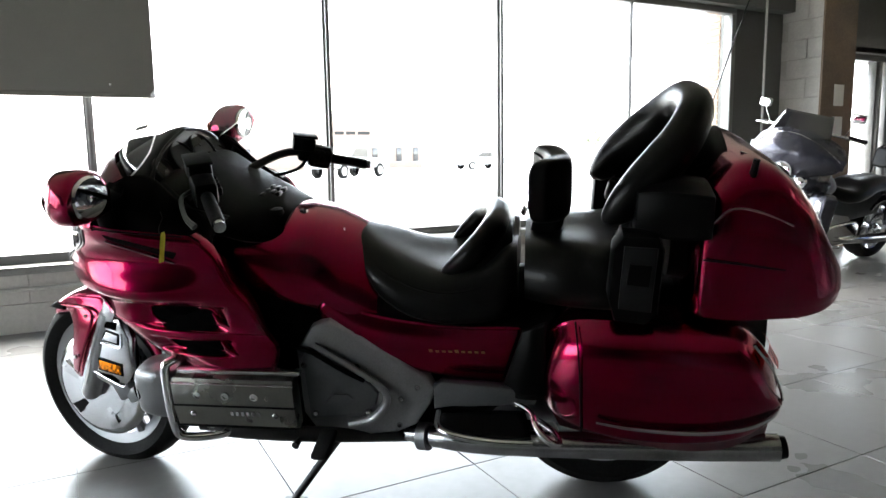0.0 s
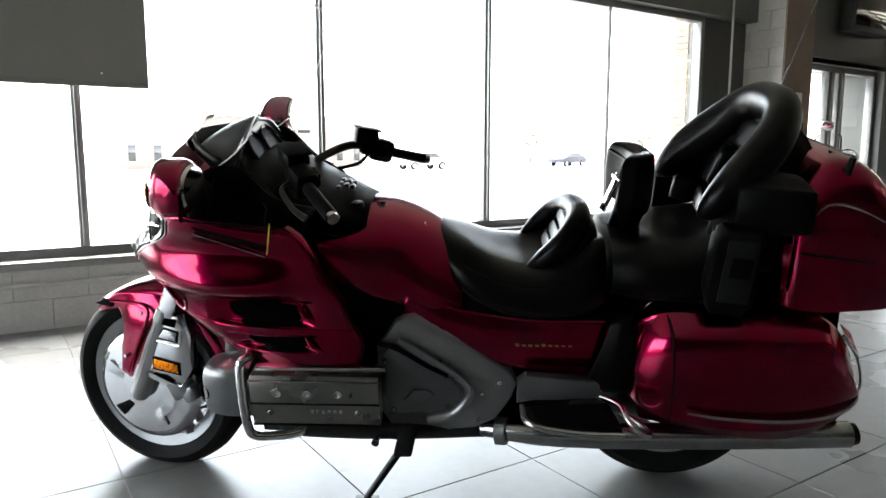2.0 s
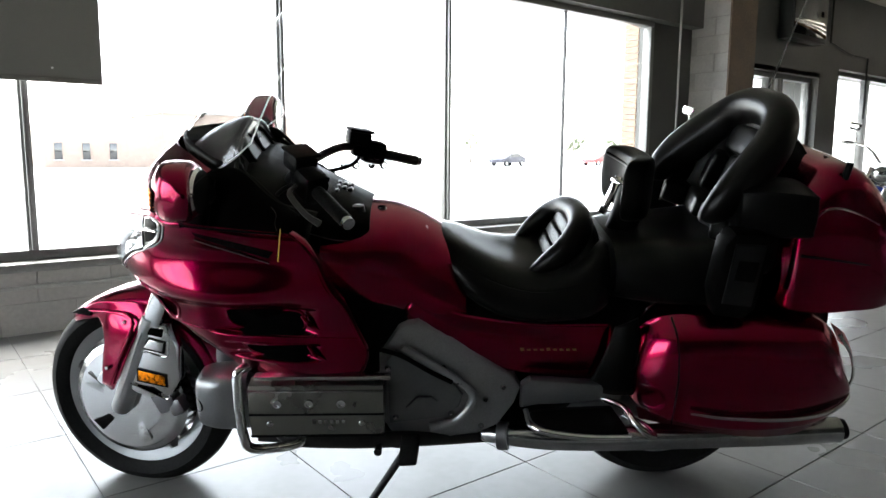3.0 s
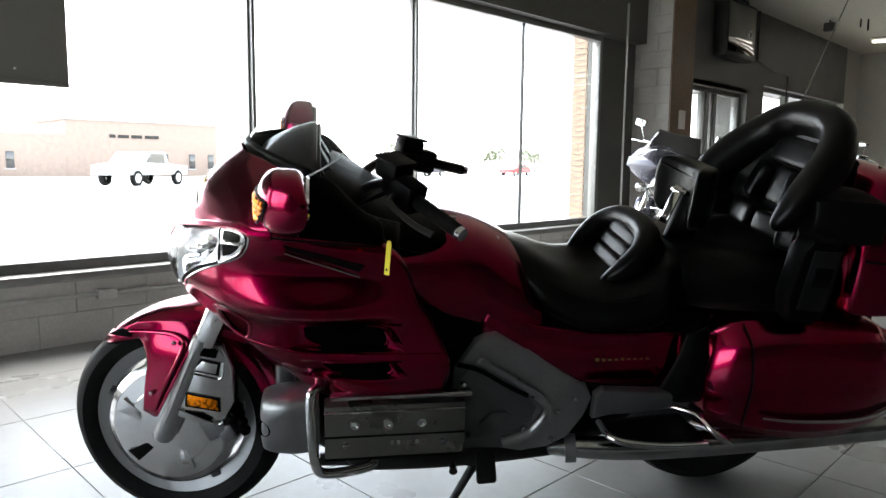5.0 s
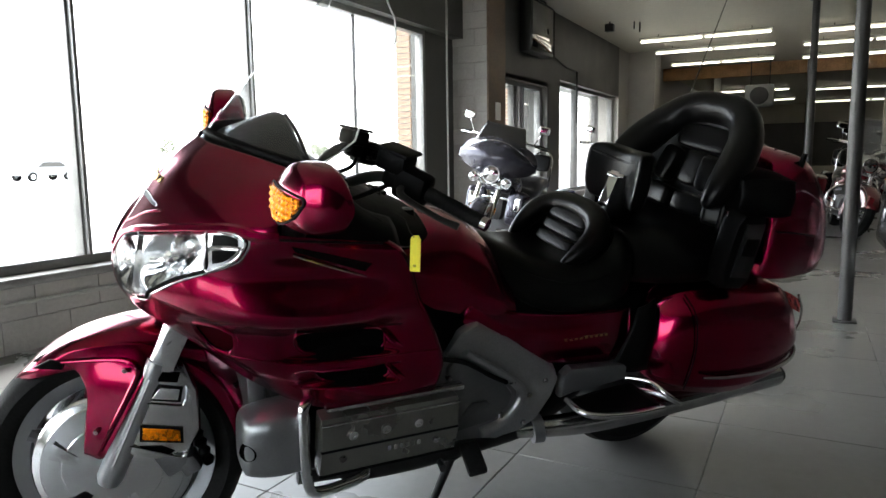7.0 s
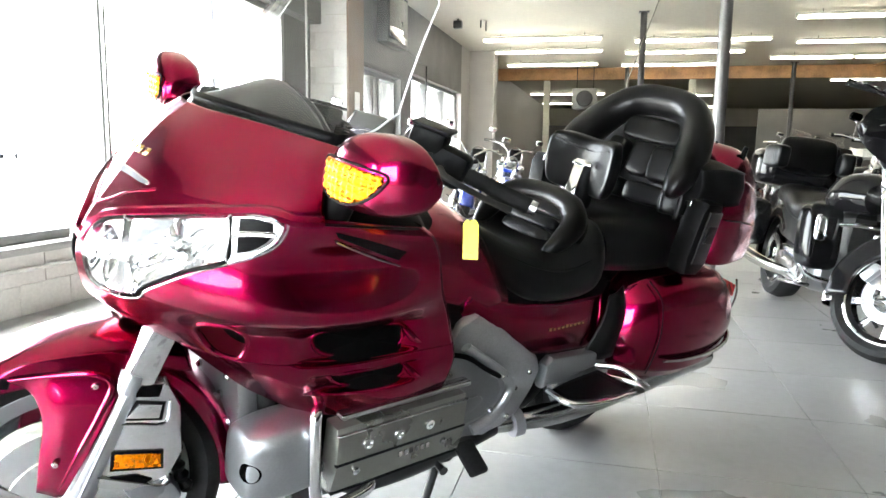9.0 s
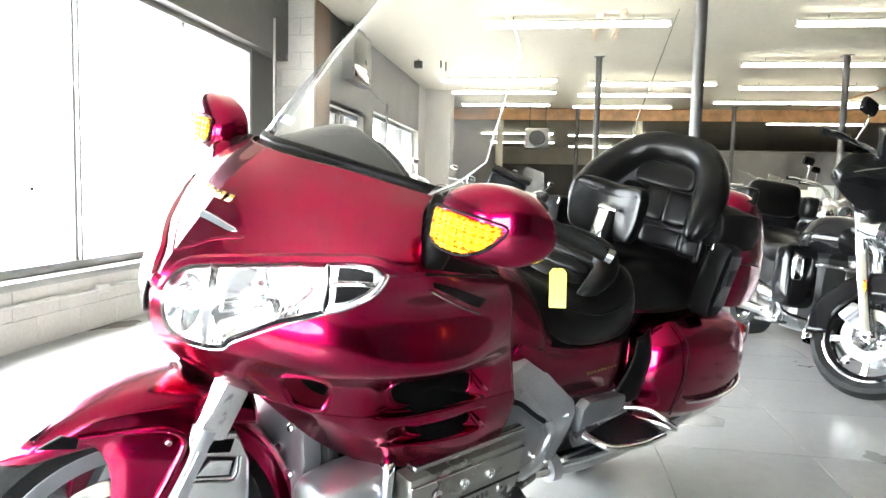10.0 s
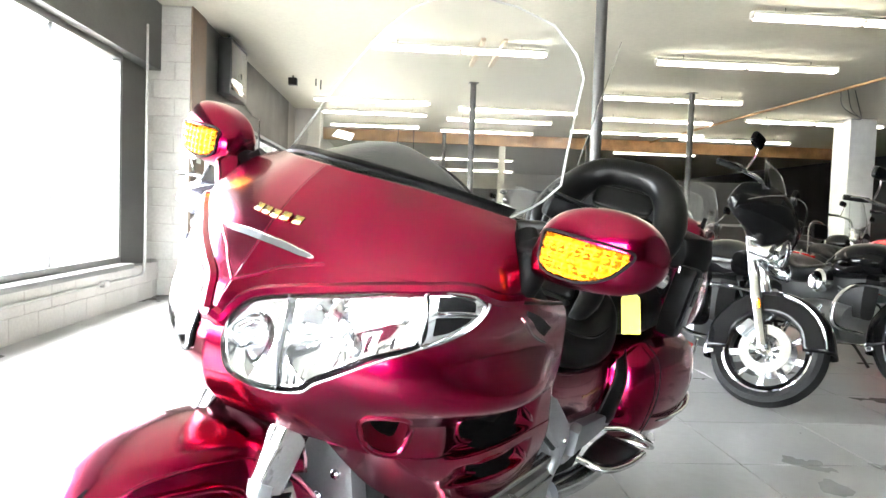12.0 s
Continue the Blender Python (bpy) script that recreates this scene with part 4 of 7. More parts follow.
both("cowl_seam", lambda: nose.line([(a - 0.030, b) for a, b in LIP] + [(0.955, 0.75), (0.965, 0.98)], 0.001, 0.0026, 100), PLASTIC)

# intake in the front face, slots in the flank: rolled lips, depth shaded by near-black colour
both("intake_lip", lambda: nose.line(INTAKE, -0.002, 0.006, 70, True), RED)
def intake_wall(levels, cap):
    def make():
        ring = spline(INTAKE, 48, True)
        mid = ring.mean(axis=0)
        rows = [[nose.at(*(mid + (q - mid) * k + np.array((0.0, shift))), off) for q in ring] for k, off, shift in levels]
        return add_grid(blank(), np.array(rows), True, cap)
    return make


# the scoop's shade is painted in with the darkened red
both("intake_wall", intake_wall(((1.06, -0.003, 0.0), (1.0, -0.02, 0.004), (0.88, -0.05, 0.012)), False), RED_SHADED, "red intake wall, darkened in colour for shade")
both("intake_duct", intake_wall(((0.92, -0.048, 0.012), (0.6, -0.10, 0.02)), True), OPENING_SHADE, "dark air intake opening")


def slot_lip(o):
    def make():
        return tube(blank(), [(x, flank_y(x, z) - dent(x, z) - 0.002, z) for x, z in spline(o, 60, True)], 0.0055, 8, 0, True)
    return make


def slot_back(o):
    def make():
        cx, cz = sum(q[0] for q in o) / len(o), sum(q[1] for q in o) / len(o)
        out = [(cx + (x - cx) * 1.15, cz + (z - cz) * 1.3) for x, z in o]
        ring = spline(out, 48, True)
        bm = blank()
        rows = [[(x, flank_y(x, z) - dent(x, z) - d, z) for x, z in ring] for d in (0.006, 0.05)] + [[(cx + (x - cx) * 0.7, flank_y(x, z) - 0.11, cz + (z - cz) * 0.7) for x, z in ring]]
        return add_grid(bm, np.array(rows), True, True)
    return make


for o in SLOTS:
    both("slot_lip", slot_lip(o), RED)
    both("cooling_slot", slot_back(o), OPENING_SHADE, "dark cooling slot")
for x, z in ((1.085, 0.700), (1.072, 0.612)):
    both("slot_fin", lambda: tube(blank(), [(x + 0.018, flank_y(x, z) - 0.012, z + 0.022), (x - 0.004, flank_y(x, z) - 0.004, z), (x - 0.03, flank_y(x, z) - 0.002, z - 0.016)], [0.003, 0.008, 0.003], 8, 14), RED)

# cowl details: slot with a chrome edge, emblem as plain bars, windshield garnish
both("cowl_band", lambda: cowl.patch([(0.045, 0.0), (0.025, 0.12), (-0.01, 0.25)], [(0.115, 0.0), (0.095, 0.12), (0.035, 0.262)], 0.001, 6, 24), GREY_TRIM, "grey slot across the cowl")
both("band_edge", lambda: cowl.line([(0.118, 0.0), (0.098, 0.12), (0.050, 0.24), (0.02, 0.266), (0.0, 0.25)], 0.001, 0.0014), DULL_CHROME)
both("cowl_crease", lambda: nose.line([(0.985, 0.20), (0.90, 0.12), (0.80, 0.06), (0.73, 0.0)], -0.002, 0.004), RED)
for k in range(5):
    y = -0.050 + 0.023 * k
    p = [Vector(cowl.at(a, abs(y + d) / 0.40, 0.002)) for a, d in ((0.29, -0.008), (0.29, 0.008), (0.37, 0.010), (0.37, -0.006))]
    for q, d in zip(p, (-0.008, 0.008, 0.010, -0.006)):
        q.y = y + d
    bm = blank()
    bm.faces.new([bm.verts.new(q) for q in p])
    one("emblem_bar", bm, GOLD, "gold emblem bar", 0.002)

# windshield: tall clear acrylic sheet
def shield_point(k, s, off=0.0):
    """k: 0..1 up the sheet, s: -1..1 across it."""
    half = np.interp(k, [0, 0.10, 0.2, 0.35, 0.6, 0.7, 0.8, 0.92, 0.98, 1.0], [0.27, 0.305, 0.32, 0.305, 0.28, 0.27, 0.24, 0.18, 0.095, 0.015])
    y = half * s
    base = 1.462 - (1.45 + 0.4 * k) * y * y - 0.2 * abs(y) * (1 - k)
    x = base - 0.30 * k - 0.05 * k * k + 0.05 * k * abs(y)
    z = 1.128 - 0.05 * abs(s) ** 2 * (1 - k) * 0.6 + 0.385 * k
    return (x + off * 0.7, y, z + off)


g = np.array([[shield_point(k, s) for s in np.linspace(-1, 1, 41)] for k in np.sin(np.linspace(0, math.pi / 2, 40))])
shield = one("windshield", add_grid(blank(), g), SHIELD, "tall clear acrylic windshield")
shield.visible_shadow = False
for s in (-1, 1):
    bm = blank()
    tube(bm, [shield_point(k, s) for k in np.sin(np.linspace(0, math.pi / 2, 40))], 0.0022, 6)
    part("edge", bm, EDGE, shield, "light polished edge")
bm = blank()
rows = [[shield_point(0.0, s, -0.012) for s in np.linspace(-1, 1, 25)], [shield_point(0.03, s, 0.004) for s in np.linspace(-1, 1, 25)], [shield_point(0.055, s * 0.98, 0.003) for s in np.linspace(-1, 1, 25)]]
one("windshield_garnish", add_grid(bm, np.array(rows)), PLASTIC, "black strip at the foot of the windshield", 0.003)
bm = blank()
rows = [[shield_point(0.125, s, 0.002) for s in np.linspace(-0.16, 0.02, 6)], [shield_point(0.16, s, 0.002) for s in np.linspace(-0.15, 0.01, 6)]]
one("vent_label", add_grid(bm, np.array(rows)), PAPER, "small white sticker")

# mirrors with amber indicators
def mirror_shell():
    bm = blank()
    rows = []
    for y, xf, xr, lo, hi, e in [(0.366, 1.352, 1.300, 1.045, 1.105, 0.9), (0.376, 1.372, 1.290, 1.036, 1.126, 0.8), (0.400, 1.384, 1.284, 1.034, 1.150, 0.75), (0.440, 1.388, 1.282, 1.034, 1.166, 0.72), (0.485, 1.382, 1.281, 1.038, 1.171, 0.72), (0.525, 1.366, 1.280, 1.046, 1.163, 0.72), (0.552, 1.338, 1.279, 1.062, 1.143, 0.75), (0.566, 1.305, 1.278, 1.085, 1.118, 0.9)]:
        xc, zc = (xf + xr) / 2, (lo + hi) / 2
        ring = []
        for t in np.linspace(0, 2 * math.pi, 28, endpoint=False):
            c, s = math.cos(t), math.sin(t)
            ring.append((xc + (xf - xr) / 2 * math.copysign(abs(c) ** (e if c > 0 else 0.45), c) - 0.014 * max(s, 0) * max(c, 0), y, zc + (hi - lo) / 2 * math.copysign(abs(s) ** e, s)))
        rows.append(ring)
    return add_grid(bm, sheet(rows, 34, 64, True), True, True)


def lens_front(y, z):
    """How far forward the housing's face stands."""
    return float(np.interp(y, [0.376, 0.400, 0.440, 0.485, 0.525, 0.552], [1.374, 1.385, 1.389, 1.383, 1.367, 1.340])) - 7.0 * max(0.0, abs(z - 1.085) - 0.012) ** 2 + 0.004


def mirror_lens():
    """Amber lens with a straight raked top edge and a rounded foot, moulded in small cells."""
    g = []
    for u in np.linspace(0, 1, 61):
        y = 0.394 + 0.134 * u
        top = 1.116 + 0.004 * u - 0.006 * u * u
        low = float(np.interp(u, [0, 0.08, 0.25, 0.5, 0.72, 0.88, 1.0], [1.074, 1.062, 1.056, 1.056, 1.064, 1.080, 1.104]))
        g.append([(lens_front(y, z) + 0.0042 * abs(math.sin(u * 30)) * abs(math.sin((z - 1.05) * 240)), y, z) for z in np.linspace(low, top, 31)])
    return add_grid(blank(), np.array(g))


shells = both("mirror", mirror_shell, RED, "red fairing mirror housing")
for side, sh in zip((1, -1), shells):
    bm = mirror_lens()
    if side < 0:
        flip_y(bm)
    part("indicator_lens", bm, AMBER, sh, "amber indicator lens", 80, 0.006)
    bm = blank()
    lathe(bm, [(0.001, 0.0), (0.040, 0.0005), (0.045, -0.006)], pose(1.2765, 0.475, 1.103, 0, 0, 90) @ Matrix.Diagonal((1.6, 1, 1.18, 1)), 40)
    if side < 0:
        flip_y(bm)
    part("mirror_glass", bm, MIRROR, sh, "mirror glass")
    ring = [(y, z) for y, z in ((0.392, 1.095), (0.394, 1.118), (0.45, 1.121), (0.505, 1.120), (0.530, 1.116), (0.531, 1.103), (0.512, 1.077), (0.490, 1.062), (0.46, 1.053), (0.425, 1.053), (0.402, 1.060), (0.393, 1.074))]
    bm = tube(blank(), [(lens_front(y, z) - 0.0005, y, z) for y, z in ring], 0.0024, 6, 90, True)
    if side < 0:
        flip_y(bm)
    part("lens_seam", bm, PLASTIC, sh)
shells[1].location.z = 0.012
both("mirror_stalk", lambda: tube(blank(), [(1.335, 0.335, 0.955), (1.330, 0.352, 1.00), (1.322, 0.355, 1.05), (1.305, 0.325, 1.095)], [0.018, 0.026, 0.030, 0.02], 16, 26), PLASTIC, "black mirror mount")
one("mirror_foot", flip_y(tube(blank(), [(1.385, 0.325, 0.99), (1.372, 0.350, 1.025), (1.352, 0.378, 1.055), (1.340, 0.405, 1.075)], [0.018, 0.026, 0.030, 0.026], 14, 16)), RED, "red foot of the mirror")
both("mirror_arm", lambda: tube(blank(), [(1.315, 0.34, 1.06), (1.318, 0.385, 1.07), (1.318, 0.43, 1.085)], [0.032, 0.032, 0.034], 14, 14), PLASTIC)


def inner_side():
    rows = [[(1.40, 0.352, 0.985), (1.36, 0.345, 1.045), (1.32, 0.318, 1.09), (1.29, 0.295, 1.112)],
            [(1.30, 0.350, 0.975), (1.275, 0.335, 1.03), (1.25, 0.305, 1.075), (1.235, 0.265, 1.10)],
            [(1.17, 0.335, 0.945), (1.165, 0.32, 0.98), (1.16, 0.295, 1.005), (1.155, 0.26, 1.02)],
            [(1.07, 0.325, 0.92), (1.07, 0.30, 0.945), (1.065, 0.26, 0.965), (1.06, 0.21, 0.975)]]
    return add_grid(blank(), sheet(rows, 20, 16))


both("inner_fairing", inner_side, PLASTIC, "black inner fairing", 0.004)
both("pocket_lid", lambda: nose.patch([(0.82, 0.69), (0.725, 0.79), (0.62, 0.89)], [(0.87, 0.68), (0.79, 0.80), (0.68, 0.91)], 0.001, 6, 20), PLASTIC, "black fairing pocket lid")
both("pocket_trim", lambda: nose.line([(0.79, 0.685), (0.69, 0.785), (0.585, 0.89)], 0.003, 0.0025), DULL_CHROME, "bright pocket lid edge")

# instrument hood and dashboard
one("instrument_hood", body([(1.43, [(0, 1.05), (0.12, 1.05), (0.16, 1.06), (0.12, 1.085), (0, 1.095)]), (1.40, [(0, 1.04), (0.17, 1.05), (0.215, 1.075), (0.15, 1.118), (0, 1.135)]), (1.34, [(0, 1.03), (0.19, 1.04), (0.24, 1.085), (0.13, 1.142), (0, 1.170)]),
                              (1.285, [(0, 1.02), (0.19, 1.03), (0.24, 1.085), (0.14, 1.152), (0, 1.188)]), (1.268, [(0, 1.03), (0.18, 1.04), (0.228, 1.085), (0.132, 1.148), (0, 1.184)])], 26, 36), SATIN, "dark grey instrument hood")
both("speaker_panel", lambda: add_grid(blank(), sheet([[(1.245, 0.262, 1.06), (1.18, 0.275, 1.005), (1.13, 0.285, 0.972)], [(1.225, 0.235, 1.085), (1.155, 0.25, 1.02), (1.10, 0.268, 0.985)]], 8, 12)), GAUGE, "glossy dark dash side panel", 0.006)
both("dash_trim", lambda: tube(blank(), [(1.262, 0.232, 1.065), (1.262, 0.20, 1.11), (1.262, 0.12, 1.155), (1.262, 0.0, 1.182)], 0.005, 8, 24), SATIN)
one("dashboard", body([(1.285, [(0, 0.95), (0.21, 0.96), (0.23, 1.02), (0.17, 1.07), (0, 1.085)]), (1.22, [(0, 0.94), (0.24, 0.95), (0.26, 1.02), (0.19, 1.075), (0, 1.09)]), (1.12, [(0, 0.92), (0.23, 0.93), (0.24, 0.98), (0.16, 1.02), (0, 1.035)]), (1.02, [(0, 0.88), (0.20, 0.89), (0.21, 0.94), (0.13, 0.975), (0, 0.985)]), (0.93, [(0, 0.86), (0.15, 0.87), (0.16, 0.91), (0.09, 0.94), (0, 0.945)])], 22, 32), PLASTIC, "black dashboard and audio panel")
for y, r in ((-0.165, 0.042), (-0.062, 0.056), (0.062, 0.056), (0.165, 0.042)):
    m = Matrix.Translation((1.250 + abs(y) * 0.08, y, 1.105 - abs(y) * 0.12)) @ Matrix.Rotation(radians(30), 4, "Y") @ Matrix.Rotation(radians(90), 4, "Z")
    bm = lathe(blank(), [(0.001, 0.012), (r * 0.9, 0.012), (r * 0.92, 0.012)], m, 28)
    one("gauge_face", bm, GAUGE, "round black gauge")
    bm = lathe(blank(), [(r * 0.92, 0.006), (r, 0.018), (r * 1.08, 0.016), (r * 1.1, 0.0)], m, 28)
    one("gauge_ring", bm, SATIN, "grey gauge surround")
for k in range(7):
    bm = blank()
    block(bm, (0.016, 0.03, 0.012), (1.03 - 0.018 * (k % 3), -0.05 + 0.045 * (k // 3), 0.985 - 0.004 * (k % 3)), (0, 12, 0), 0.004)
    one("panel_button", bm, SATIN)
bm = lathe(blank(), [(0.001, 0.022), (0.018, 0.02), (0.022, 0.0)], pose(0.965, 0.10, 0.94, 90, 0, 0), 20)
one("panel_knob", bm, SATIN)

# fuel tank cover
one("tank_cover", body([(1.06, [(0, 0.72), (0.20, 0.74), (0.235, 0.82), (0.19, 0.90), (0, 0.93)]), (0.95, [(0, 0.68), (0.20, 0.70), (0.228, 0.79), (0.17, 0.905), (0, 0.945)]), (0.84, [(0, 0.66), (0.19, 0.67), (0.214, 0.76), (0.152, 0.89), (0, 0.93)]),
                        (0.74, [(0, 0.66), (0.20, 0.66), (0.225, 0.735), (0.14, 0.85), (0, 0.885)]), (0.66, [(0, 0.66), (0.19, 0.65), (0.205, 0.70), (0.12, 0.79), (0, 0.825)])], 30, 40), RED, "red fuel tank cover")
bm = lathe(blank(), [(0.001, 0.008), (0.012, 0.008), (0.015, 0.0)], pose(0.90, 0.05, 0.935, 90, 0, 0), 20)
one("tank_lock", bm, CHROME)
bm = blank()
block(bm, (0.03, 0.05, 0.004), (0.78, 0.10, 0.876), (-36, 14, 0), 0.001)
one("tank_label", bm, PAPER)


def side_cover():
    rows = [[(0.84, 0.205, 0.655), (0.70, 0.232, 0.545), (0.50, 0.240, 0.505), (0.33, 0.238, 0.485), (0.24, 0.225, 0.475)],
            [(0.83, 0.222, 0.70), (0.70, 0.244, 0.62), (0.50, 0.252, 0.585), (0.34, 0.250, 0.57), (0.25, 0.238, 0.56)],
            [(0.80, 0.215, 0.735), (0.68, 0.226, 0.685), (0.50, 0.232, 0.66), (0.34, 0.234, 0.655), (0.25, 0.226, 0.65)]]
    return add_grid(blank(), sheet(rows, 16, 36))


both("side_cover", side_cover, RED, "red side cover below the seat", 0.004)
for k in range(9):
    bm = blank()
    plate(bm, [(0, 0), (0.011, 0), (0.013, 0.007 if k not in (0, 4) else 0.010), (0.002, 0.007 if k not in (0, 4) else 0.010)], 0.002, Matrix.Translation((0.510 - k * 0.0185 - 0.014, 0.2530, 0.581)) @ Matrix.Rotation(radians(2), 4, "Y"))
    one("emblem_bar", bm, GOLD, "gold emblem bar")


def strut():
    rows = [[(0.31, 0.245, 0.452), (0.27, 0.262, 0.58), (0.245, 0.25, 0.655)], [(0.25, 0.275, 0.450), (0.225, 0.285, 0.58), (0.215, 0.26, 0.67)], [(0.175, 0.27, 0.445), (0.18, 0.28, 0.58), (0.18, 0.25, 0.68)]]
    return add_grid(blank(), sheet(rows, 12, 14))


both("grab_strut", strut, PLASTIC, "black strut before the saddlebag", 0.006)

# ---- seats ----
seat = one("rider_seat", body([(0.735, [(0, 0.76), (0.10, 0.77), (0.13, 0.81), (0.08, 0.865), (0, 0.88)]), (0.66, [(0, 0.70), (0.16, 0.71), (0.19, 0.77), (0.12, 0.835), (0, 0.845)]), (0.56, [(0, 0.66), (0.20, 0.665), (0.225, 0.735), (0.15, 0.795), (0, 0.800)]),
                               (0.46, [(0, 0.65), (0.215, 0.655), (0.245, 0.725), (0.17, 0.785), (0, 0.782)]), (0.36, [(0, 0.65), (0.22, 0.66), (0.245, 0.74), (0.18, 0.815), (0, 0.805)]), (0.30, [(0, 0.66), (0.21, 0.67), (0.235, 0.77), (0.17, 0.855), (0, 0.845)]), (0.26, [(0, 0.68), (0.19, 0.69), (0.21, 0.78), (0.15, 0.86), (0, 0.85)])], 40, 44), LEATHER, "black leather rider seat")


def pad(center, size, turn, bulge=0.35, n=14):
    """A stuffed cushion with rounded edges."""
    bm = blank()
    made = bmesh.ops.create_cube(bm, size=2.0)
    bmesh.ops.subdivide_edges(bm, edges=bm.edges[:], cuts=n, use_grid_fill=True)
    for v in bm.verts:
        p = Vector(v.co)
        q = p.normalized() * max(abs(p.x), abs(p.y), abs(p.z))
        r = (abs(p.x) ** 5 + abs(p.y) ** 5 + abs(p.z) ** 5) ** 0.2
        v.co = p.lerp(p / r, 0.9).lerp(q, bulge * 0.3)
        v.co = Vector((v.co.x * size[0], v.co.y * size[1], v.co.z * size[2]))
    return move(bm, pose(*center, *turn))


horseshoe = [(0.475, 0.145, 0.775), (0.468, 0.147, 0.78), (0.425, 0.158, 0.812), (0.372, 0.156, 0.858), (0.335, 0.110, 0.892), (0.322, 0.05, 0.903), (0.319, 0.0, 0.905)]
hr = [0.003, 0.014, 0.030, 0.037, 0.038, 0.037, 0.036]
one("seat_bolster", tube(blank(), horseshoe + [(x, -y, z) for x, y, z in horseshoe[-2::-1]], hr + hr[-2::-1], 16, 50), LEATHER, "black horseshoe lumbar bolster", parent=seat)
for k in range(3):
    one("lumbar_roll", pad((0.385 - 0.022 * k, 0, 0.793 + 0.037 * k), (0.030, 0.102, 0.022), (0, -28, 0)), LEATHER, "ribbed lumbar pad", parent=seat)
one("lumbar_shell", body([(0.37, [(0, 0.75), (0.17, 0.76), (0.19, 0.80), (0.15, 0.845), (0, 0.855)]), (0.31, [(0, 0.74), (0.17, 0.75), (0.18, 0.82), (0.12, 0.89), (0, 0.905)]), (0.275, [(0, 0.74), (0.15, 0.75), (0.16, 0.81), (0.10, 0.875), (0, 0.89)])], 12, 24), LEATHER, parent=seat)
one("seat_welt", tube(blank(), [(0.73, 0.10, 0.835), (0.66, 0.165, 0.80), (0.56, 0.205, 0.765), (0.46, 0.228, 0.752), (0.36, 0.23, 0.77), (0.30, 0.215, 0.80)], 0.004, 6, 40), PLASTIC, parent=seat)
# drop-in rider backrest on a chromed bracket
def hollow(bm, mid):
    """Bend a cushion forward at its sides and dip its top edge."""
    for v in bm.verts:
        side = min(1.0, abs(v.co.y) / 0.135)
        v.co.x += 0.062 * side ** 2
        if v.co.z > mid:
            v.co.z += (v.co.z - mid) * 0.22 * (side ** 1.5 - 0.6)
        else:
            v.co.y *= 1 - 0.9 * (mid - v.co.z)
    return bm


rest = one("rider_backrest", hollow(pad((0.142, 0.006, 1.005), (0.036, 0.138, 0.096), (0, 0, 0), 0.25, 18), 1.005), LEATHER, "black padded rider backrest")
one("backrest_welt", tube(blank(), [(0.176 + 3.4 * y * y, y + 0.006, 1.052 + 1.6 * y * y) for y in (-0.11, -0.08, -0.04, 0, 0.04, 0.08, 0.11)], 0.004, 6, 30), LEATHER, parent=rest)
bm = blank()
block(bm, (0.008, 0.034, 0.12), (0.226, 0.012, 0.968), (0, -24, 16), 0.003)
block(bm, (0.020, 0.062, 0.014), (0.206, 0.016, 1.010), (0, -24, 16), 0.004)
one("backrest_bracket", bm, CHROME, "bright metal backrest buckle", parent=rest)
one("backrest_post", tube(blank(), [(0.20, 0, 0.80), (0.17, 0, 0.90), (0.15, 0, 1.0)], 0.045, 12), PLASTIC, parent=rest)
# passenger seat and wrap-round backrest
one("passenger_seat", body([(0.24, [(0, 0.70), (0.17, 0.71), (0.20, 0.78), (0.14, 0.855), (0, 0.865)]), (0.14, [(0, 0.70), (0.21, 0.71), (0.245, 0.79), (0.17, 0.865), (0, 0.868)]), (0.02, [(0, 0.70), (0.23, 0.71), (0.265, 0.80), (0.18, 0.868), (0, 0.865)]), (-0.10, [(0, 0.70), (0.23, 0.71), (0.26, 0.80), (0.18, 0.885), (0, 0.885)])], 26, 36), LEATHER, "black leather passenger seat")
roll = [(0.030, 0.228, 0.955), (0.022, 0.230, 0.968), (-0.008, 0.230, 1.000), (-0.052, 0.224, 1.048), (-0.102, 0.205, 1.100), (-0.150, 0.175, 1.152), (-0.185, 0.130, 1.198), (-0.203, 0.070, 1.222), (-0.206, 0.0, 1.226)]
rad = [0.006, 0.028, 0.048, 0.060, 0.063, 0.060, 0.056, 0.054, 0.053]
wrap = roll + [(x, -y, z) for x, y, z in roll[-2::-1]]
backrest = one("passenger_backrest", tube(blank(), wrap, rad + rad[-2::-1], 22, 84, squash=0.86), LEATHER, "black leather wrap-round passenger backrest")
half_rows = [[(-0.015, 0.245, 0.88), (-0.07, 0.20, 0.88), (-0.105, 0.10, 0.875), (-0.11, 0, 0.875)], [(-0.03, 0.24, 0.97), (-0.085, 0.19, 0.97), (-0.13, 0.10, 0.97), (-0.138, 0, 0.97)],
             [(-0.065, 0.23, 1.06), (-0.115, 0.18, 1.06), (-0.158, 0.10, 1.065), (-0.165, 0, 1.065)], [(-0.13, 0.19, 1.13), (-0.160, 0.15, 1.14), (-0.185, 0.08, 1.145), (-0.192, 0, 1.145)], [(-0.18, 0.14, 1.19), (-0.195, 0.11, 1.20), (-0.203, 0.06, 1.205), (-0.206, 0, 1.207)]]
one("backrest_lining", add_grid(blank(), sheet([r + [(x, -y, z) for x, y, z in r[-2::-1]] for r in half_rows], 24, 40)), LEATHER, "black leather backrest lining", 0.02, parent=backrest)
for s in (-1, 0, 1):
    one("back_pad", pad((-0.146 + abs(s) * 0.022, s * 0.098, 1.022), (0.026, 0.048, 0.062), (0, -19, s * 20)), LEATHER, "quilted pad", parent=backrest)
